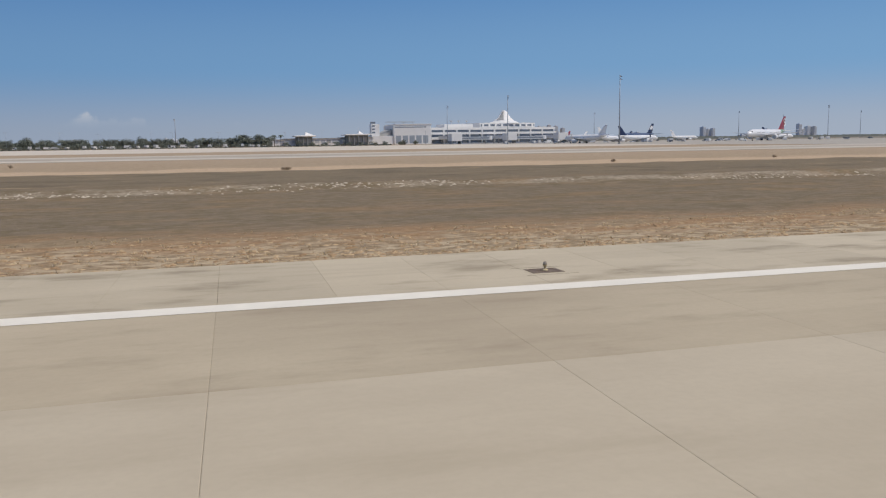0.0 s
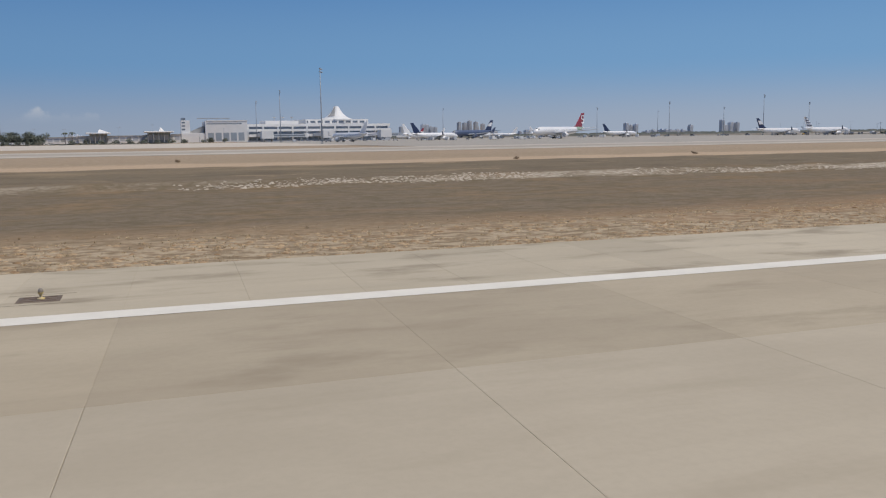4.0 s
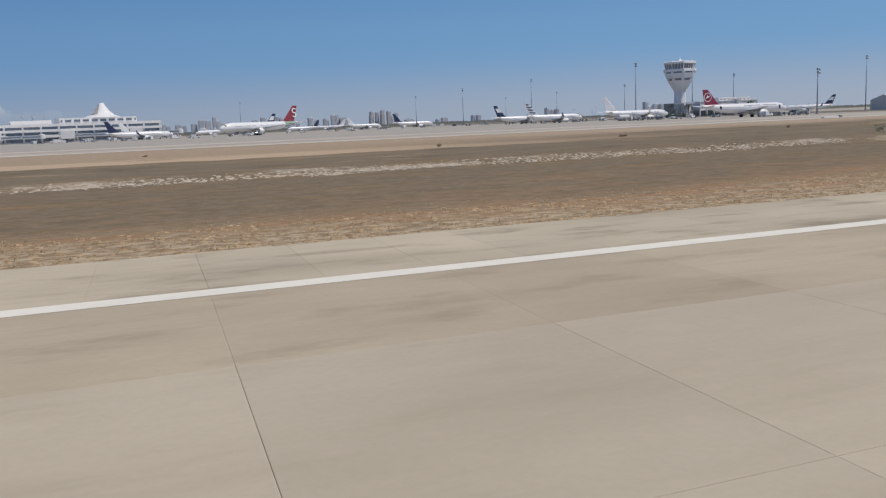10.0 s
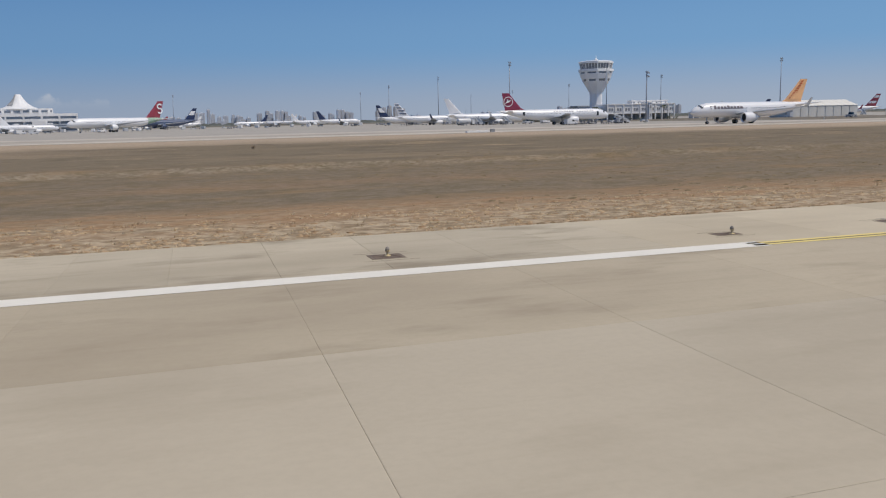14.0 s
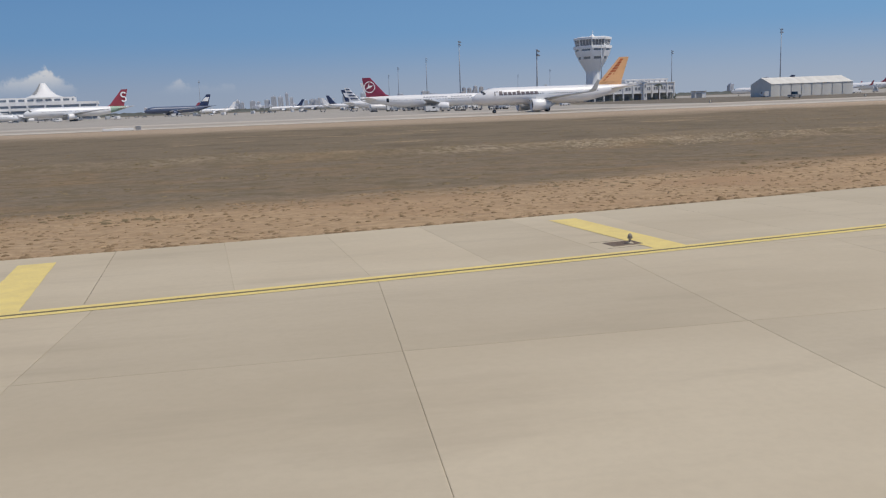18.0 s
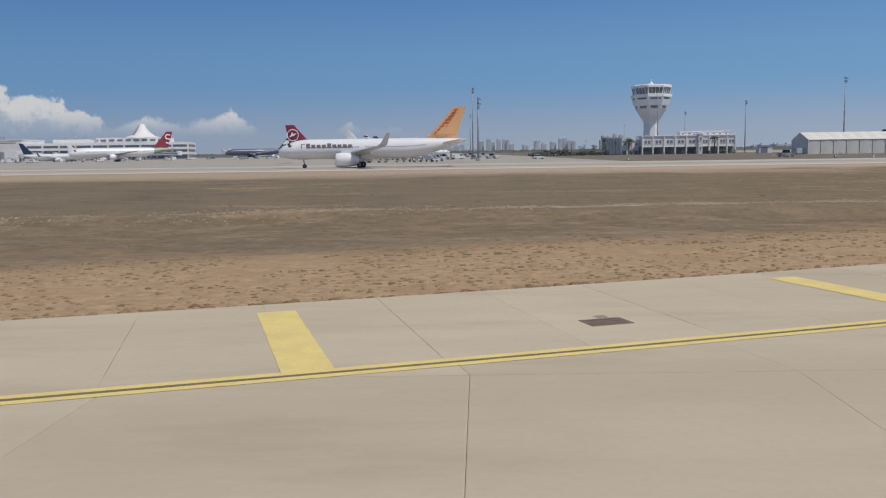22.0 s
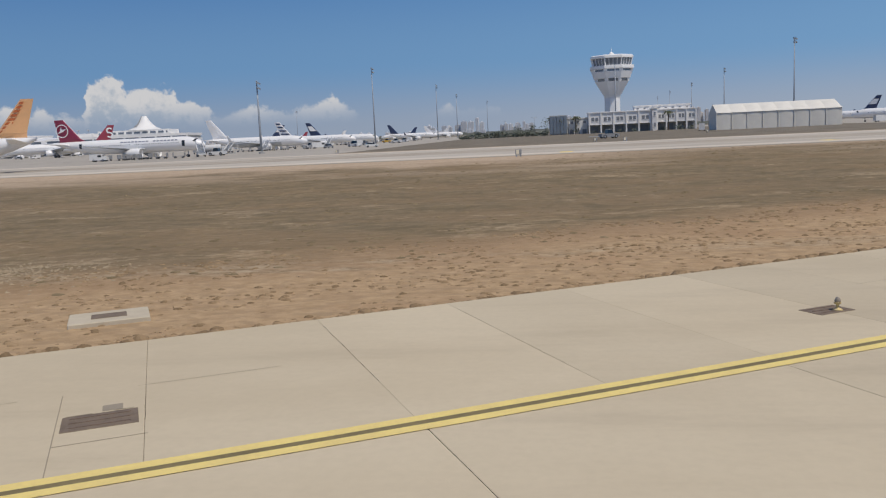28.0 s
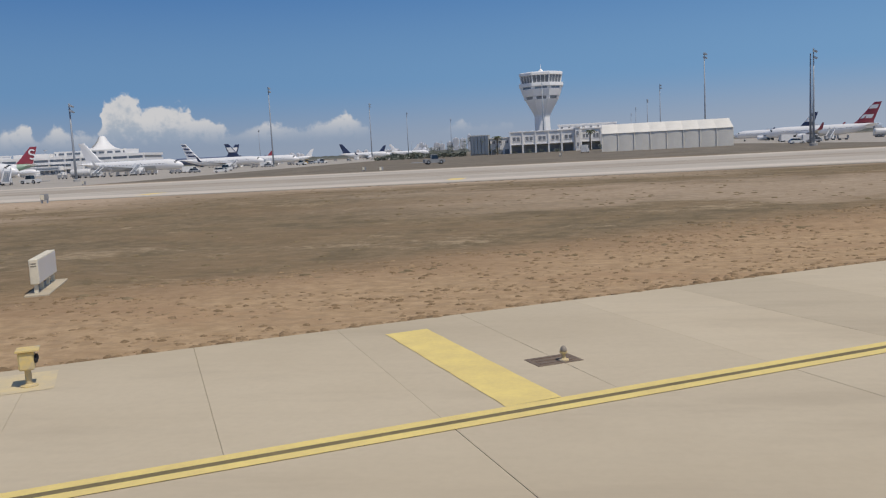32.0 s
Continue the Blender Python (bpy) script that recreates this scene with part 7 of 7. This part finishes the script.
PALE_MAT = cushion_material("matted_pale_grass", (0.31, 0.205, 0.117), (0.53, 0.395, 0.25))
cushions("grass_cushions", 30000, lambda r: (r.uniform(-40, 500), 0.1 + 8.0 * r.random() ** 1.25), 0.10, PALE_MAT, "pale straw cushions along the runway edge", 46, 0.6, -0.25)
tufts("dry_grass", 7000, lambda r: (r.uniform(500, 790), 0.1 + 11.0 * r.random() ** 1.2), 0.05, SCRUB, "brown dry scrub along the exit's edge", 32, 7)
cushions("scrub_cushions", 36000, lambda r: (r.uniform(478, 790), 0.2 + 12.0 * r.random() ** 1.1), 0.078, SCRUB_MAT, "rounded brown scrub cushions on bare earth", 42, 0.7, -0.25)
cushions("scrub_cushions", 3000, lambda r: (r.uniform(440, 790), 0.03 + abs(r.gauss(0, 0.2))), 0.125, SCRUB_MAT, "row of brown scrub cushions hugging the pavement's edge", 43, 0.75)
cushions("scrub_cushions", 17000, lambda r: (r.uniform(440, 830), 8 + 55.0 * r.random() ** 1.3), 0.13, OLIVE_MAT, "low olive-brown scrub cushions over the airfield's turf", 44, 0.45, -0.1)

# ---- runway slabs and markings ----
def clip_below(poly):
    """Keep the part of a plan polygon that lies inside the side line."""
    def side(p):
        return line_y(p[0]) - 0.02 - p[1]
    out = []
    for p, q in zip(poly, poly[1:] + poly[:1]):
        a, b = side(p), side(q)
        if a >= 0:
            out.append(p)
        if (a >= 0) != (b >= 0):
            t = a / (a - b)
            out.append((p[0] + (q[0] - p[0]) * t, p[1] + (q[1] - p[1]) * t))
    return out


def prism(poly, top=0.0, drop=0.12, rim=0.004):
    """Slab with a worn, slightly sunk rim."""
    cx = sum(p[0] for p in poly) / len(poly)
    cy = sum(p[1] for p in poly) / len(poly)
    inner = []
    for px, py in poly:
        dx, dy = px - cx, py - cy
        d = math.hypot(dx, dy)
        inner.append((px - dx / d * 0.025, py - dy / d * 0.025))
    n = len(poly)
    verts = [(px, py, top) for px, py in inner] + [(px, py, top - rim) for px, py in poly] + [(px, py, top - drop) for px, py in poly]
    faces = [tuple(range(n))]
    for i in range(n):
        j = (i + 1) % n
        faces.append((n + i, n + j, j, i))
        faces.append((2 * n + i, 2 * n + j, n + j, n + i))
    return verts, faces


class Slabs:
    def __init__(self, thing, limit):
        self.thing, self.left, self.rest = thing, limit, {}

    def add(self, poly, material, single, name="slab", top=0.0):
        v, f = prism(poly, top)
        if single and self.left > 0:
            self.left -= 1
            raw(name, v, f, material, self.thing)
        else:
            vv, ff = self.rest.setdefault(material.name, ([], [], material))[:2]
            q = len(vv)
            vv += v
            ff += [tuple(q + i for i in g) for g in f]

    def done(self, label):
        for vv, ff, m in self.rest.values():
            tagged(raw("slab_field", vv, ff, m, self.thing), label, kind="stuff")


runway = empty("runway", pose(0, 0, 0), "pale jointed concrete runway widening into an exit", "runway")
runway["kind"] = "structure"
lanes = Slabs(runway, 290)
exit_pavement = empty("exit_pavement", pose(0, 0, 0), "pale jointed concrete of the curved runway exit", "taxiway")
exit_pavement["kind"] = "structure"
exit_lanes = Slabs(exit_pavement, 290)
G = 0.004
rng_joint = random.Random(77)
BOLD = (380.94, 539.3, 557.5, 624.5, 200.63)     # joints whose filler has gone


def along(x, y):
    """Metres along the side line, for places past the bend's start."""
    a = math.atan2(x - ARC_X, LINE_Y + ARC_R - y)
    if a < ARC_TH:
        return ARC_X + ARC_R * a
    x0, y0, _ = line_at(ARC_X + ARC_R * ARC_TH)
    return ARC_X + ARC_R * ARC_TH + (x - x0) * math.cos(ARC_TH) + (y - y0) * math.sin(ARC_TH)


def line_gap(x, y):
    return edge_gap(x, y) + SHOULDER


def fill(anchors, step):
    """Even joints between those whose place is known."""
    out = [anchors[0]]
    for a, b in zip(anchors, anchors[1:]):
        n = max(round((b - a) / step), 1)
        out += [a + (b - a) * k / n for k in range(1, n + 1)]
    return out


# the cross joints lie slightly askew; their places at y = 15
SKEW = 0.04
JOINTS = [-177.6, 2.41, 8.55, 39.03, 68.32, 74.54, 103.97, 110.28, 200.63, 206.8, 231.03, 237.3, 260.42, 266.71, 290.03, 296.4, 320.76, 327.0, 350.83, 357.2, 374.63, 380.94, 405.26, 411.5, 428.86, 435.05,
          452.5, 458.8, 514.45, 520.55, 539.3, 545.7, 557.5, 563.78, 575.85, 588.0, 594.33, 606.27, 612.71, 624.5, 636.95, 643.4, 845.0]
ROWS_Y = [-38.0, -30.5, -23.0, -15.5, -8.0, -0.5, 6.9, 14.4]
EXIT_Y = [-37.9 + 7.25 * i for i in range(8)] + [20.1, 27.15, 34.8, 41.35, 48.55, 56.25] + [63.5 + 7.25 * i for i in range(12)]
XS = fill(JOINTS, 6.08)


def joint(x, y):
    return x + SKEW * (y - 15.0)


def joint_top(x, ya, yb):
    """Upper end of a joint: in a thin strip under the side line it turns with the shoulder's joints."""
    xa = joint(x, ya)
    gap = line_y(xa) - ya
    if 0 < gap < 3.4 and xa > 500:
        lean = math.asin(min((xa - ARC_X) / ARC_R, 0.4848)) - SKEW
        return xa - (yb - ya) * math.tan(lean)
    return joint(x, yb)


for x0, x1 in zip(XS, XS[1:]):
    wide = x0 > 488
    rows = EXIT_Y if wide else ROWS_Y + [21.7, 29.2]
    for ya, yb in zip(rows, rows[1:]):
        if ya > max(line_y(joint(x0, ya)), line_y(joint(x1, ya))):
            break
        if all(along(joint(px, py), py) > 646 and line_gap(joint(px, py), py) > -36 for px in (x0, x1) for py in (ya, yb)):
            continue
        m = SLAB_EXIT if wide else (SLAB_OUTER if 14 < ya < 15 and not wide else SLAB_LANE)
        gx = 0.0015 if m == SLAB_OUTER else G * rng_joint.uniform(0.5, 1.1)
        g0, g1 = (0.0065 if x in BOLD and m != SLAB_OUTER else gx for x in (x0, x1))
        gy = 0.0015 if ya > 5 and not wide else 0.0055
        poly = [(joint(x0, ya) + g0, ya + gy), (joint(x1, ya) - g1, ya + gy), (joint_top(x1, ya, yb) - g1, yb - gy), (joint_top(x0, ya, yb) + g0, yb - gy)]
        if yb > min(line_y(joint(x0, ya)), line_y(joint(x0, yb)), line_y(joint_top(x0, ya, yb))) - 0.1:
            poly = clip_below(poly)
        if len(poly) > 2:
            if x0 < 440:
                lanes.add(poly, m, x0 > -12 and ya > -1, "slab")
            else:
                exit_lanes.add(poly, m, x0 < 650 and ya > line_y(x0) - 17, "slab")
# past the bend the slabs lie square to the taxiway
for i in range(-9, 28):
    sa = 689.25 + 6.345 * i
    for j in range(6):
        da, db = -7.25 * (j + 1), -7.25 * j
        pts = []
        for ss, d in ((sa + 0.006, da + 0.003), (sa + 6.339, da + 0.003), (sa + 6.339, db - 0.02 if j == 0 else db - 0.003), (sa + 0.006, db - 0.02 if j == 0 else db - 0.003)):
            px, py, _ = off_line(ss + 0.03 * d, d)
            pts.append((px, py))
        exit_lanes.add(pts, SLAB_EXIT, j < 2, "slab", -0.004)
lanes.done("rows of pale concrete slabs with dark joints")
exit_lanes.done("rows of pale concrete slabs of the exit")

shoulder = empty("runway_shoulder", pose(0, 0, 0), "concrete shoulder slabs between the side line and the grass", "pavement")
shoulder["kind"] = "structure"
sh = Slabs(shoulder, 290)
exit_shoulder = empty("exit_shoulder", pose(0, 0, 0), "concrete shoulder slabs along the curved exit", "pavement")
exit_shoulder["kind"] = "structure"
esh = Slabs(exit_shoulder, 290)
# shoulder joints, metres along the side line at the shoulder's middle
straight = [joint(x, 25.6) for x in XS if x < 444]
straight = sorted(straight + [(a + b) / 2 for a, b in zip(straight, straight[1:])])
bend = fill([straight[-1], 518.05, 534.07, 537.23, 555.35, 558.83, 574.62, 577.68, 590.78, 606.71, 622.54, 639.61, 643.06, 646.11, 649.21, 685.63, 689.36, 692.6, 695.86, 699.4, 702.16, 705.41, 708.71, 711.43, 714.65, 717.92, 724.31, 727.54, 730.84, 733.7, 736.88, 740.13, 860.0], 3.17)
SHOULDER_JOINTS = straight + bend[1:]
last_gap = 0.003
for s0, s1 in zip(SHOULDER_JOINTS, SHOULDER_JOINTS[1:]):
    g0, g1 = last_gap, rng_joint.choice((0.0012, 0.0015, 0.002, 0.003))
    last_gap = g1
    pts = []
    for ss, d in ((s0 + g0, 0.02), (s1 - g1, 0.02), (s1 - g1, SHOULDER), (s0 + g0, SHOULDER)):
        px, py, _ = off_line(ss + 0.035 * (d - 3.9), d)
        pts.append((px, py))
    if s0 < 440:
        sh.add(pts, SLAB_SHOULDER, s0 > -40, "slab")
    else:
        esh.add(pts, SLAB_EXIT, True, "slab")
sh.done("rows of concrete shoulder slabs")
esh.done("rows of concrete shoulder slabs of the exit")


def ribbon(name, s0, s1, d0, d1, z, material, label, step=2.0, category="marking"):
    """A painted stripe along the side line; edges waver slightly."""
    n = max(int((s1 - s0) / step), 1)
    verts, faces = [], []
    for i in range(n + 1):
        ss = s0 + (s1 - s0) * i / n
        for d in (d0, d1):
            px, py, _ = off_line(ss, d + 0.012 * noise.noise(Vector((ss * 0.9, d * 7, 0))))
            verts.append((px, py, z))
    for i in range(n):
        faces.append((2 * i, 2 * i + 2, 2 * i + 3, 2 * i + 1))
    return tagged(raw(name, verts, faces, material), label, category, kind="structure")


ribbon("runway_side_stripe", -180, 444.0, -0.45, 0.45, 0.008, WHITELINE, "broad white runway side stripe")
ribbon("taxi_edge_stripe_inner", 443.5, 860, -0.30, -0.075, 0.008, YELLOW, "yellow taxiway edge stripe")
ribbon("taxi_edge_stripe_outer", 443.5, 860, 0.075, 0.30, 0.008, YELLOW, "yellow taxiway edge stripe")
ribbon("taxi_edge_gap", 443.5, 860, -0.075, 0.075, 0.006, GAPPAINT, "dark line between the two yellow stripes")
for s0 in (463.45, 479.7, 496.1, 512.45, 528.9, 545.25, 561.4, 577.65, 593.85, 609.65, 625.6, 642.2, 659.0, 675.85, 708.5, 741.1, 773.8):
    verts, faces = [], []
    for k in range(25):
        d = 0.3 + 6.3 * k / 24
        for e, q in ((0.0, 1.0), (1.0, 2.0)):
            wob = 0.018 * noise.noise(Vector((s0 + q * 31, d * 1.7, 0))) + 0.012 * noise.noise(Vector((s0 + q * 17, d * 6, 0)))
            px, py, _ = off_line(s0 + e + wob, d + 0.03 * noise.noise(Vector((s0, q, d))))
            verts.append((px, py, 0.009))
    for k in range(24):
        faces.append((2 * k, 2 * k + 1, 2 * k + 3, 2 * k + 2))
    tagged(raw("shoulder_bar", verts, faces, YELLOW), "broad yellow bar painted across the taxiway shoulder", "marking", "yellow shoulder bars")


for px, py in ((684.6, 172.8), (716.2, 174.5)):
    tagged(raw("taxiway_dash", [(px - 0.8, py - 2.2, APRON_Z + 0.012), (px + 0.8, py - 2.2, APRON_Z + 0.012), (px + 0.8, py + 2.2, APRON_Z + 0.012), (px - 0.8, py + 2.2, APRON_Z + 0.012)], [(0, 1, 2, 3)], YELLOW), "short yellow dash painted at the taxiway's edge", "marking", "yellow taxiway dashes")


# cracks that wander along some joints of the shoulder
CRACK = mat("open_crack", (0.13, 0.105, 0.078), 0.95, scale=3)


def crack(points, width, seed):
    rng = random.Random(seed)
    verts, faces = [], []
    for k, (ss, d) in enumerate(points):
        w = width * rng.uniform(0.3, 1.3)
        px, py, a = off_line(ss, d)
        verts += [(px - w * math.cos(a), py - w * math.sin(a), 0.004), (px + w * math.cos(a), py + w * math.sin(a), 0.004)]
    for k in range(len(points) - 1):
        faces.append((2 * k, 2 * k + 1, 2 * k + 3, 2 * k + 2))
    tagged(raw("pavement_crack", verts, faces, CRACK), "thin dark crack wandering across the concrete shoulder", "crack", "cracks in the shoulder")


rng = random.Random(57)
for k, base in enumerate(SHOULDER_JOINTS):
    if rng.random() < 0.5 or base < 452 or base > 765:
        continue
    d0, d1 = (0.5, 7.7) if rng.random() < 0.55 else sorted((rng.uniform(0.5, 4), rng.uniform(4, 7.7)))
    n = int((d1 - d0) / 0.22)
    if n > 1:
        crack([(base + 0.035 * (d0 + (d1 - d0) * q / n - 3.9) + 0.02 * noise.noise(Vector((base, q * 0.5, 0))) + 0.012 * noise.noise(Vector((base, q * 1.7, 5))), d0 + (d1 - d0) * q / n) for q in range(n + 1)], 0.003, k)
# a fine saw cut along the middle of the exit's shoulder
for s0, s1 in ((681.9, 683.6), (685.5, 688.0), (702.0, 704.5), (715.2, 716.9)):
    ribbon("saw_cut_line", s0, s1, 4.15, 4.165, 0.004, FAINT_CUT, "fine broken saw cut along the exit's shoulder", 0.5, "saw cut")


# holding position marking: black ground with two solid and two broken yellow lines
def strip(name, s0, s1, d0, d1, z, material, parent):
    vs = []
    for ss, d in ((s0, d0), (s1, d0), (s1, d1), (s0, d1)):
        px, py, _ = off_line(ss, d)
        vs.append((px, py, z))
    return raw(name, vs, [(0, 1, 2, 3)], material, parent)


hold = empty("holding_position_marking", pose(0, 0, 0), "yellow holding position lines on a black painted ground", "marking")
HS = 731.75
strip("black_ground", HS, HS + 2.75, -32, -0.32, 0.010, BLACKPAINT, hold)
for q, u in ((0, 0.3), (1, 0.82)):
    for k in range(17):
        strip("dash", HS + u, HS + u + 0.3, -0.34 - 1.8 * k - 0.95, -0.34 - 1.8 * k, 0.014, YELLOW_HOLD, hold)
for u in (1.4, 1.98):
    strip("solid_line", HS + u, HS + u + 0.32, -32, -0.34, 0.014, YELLOW_HOLD, hold)
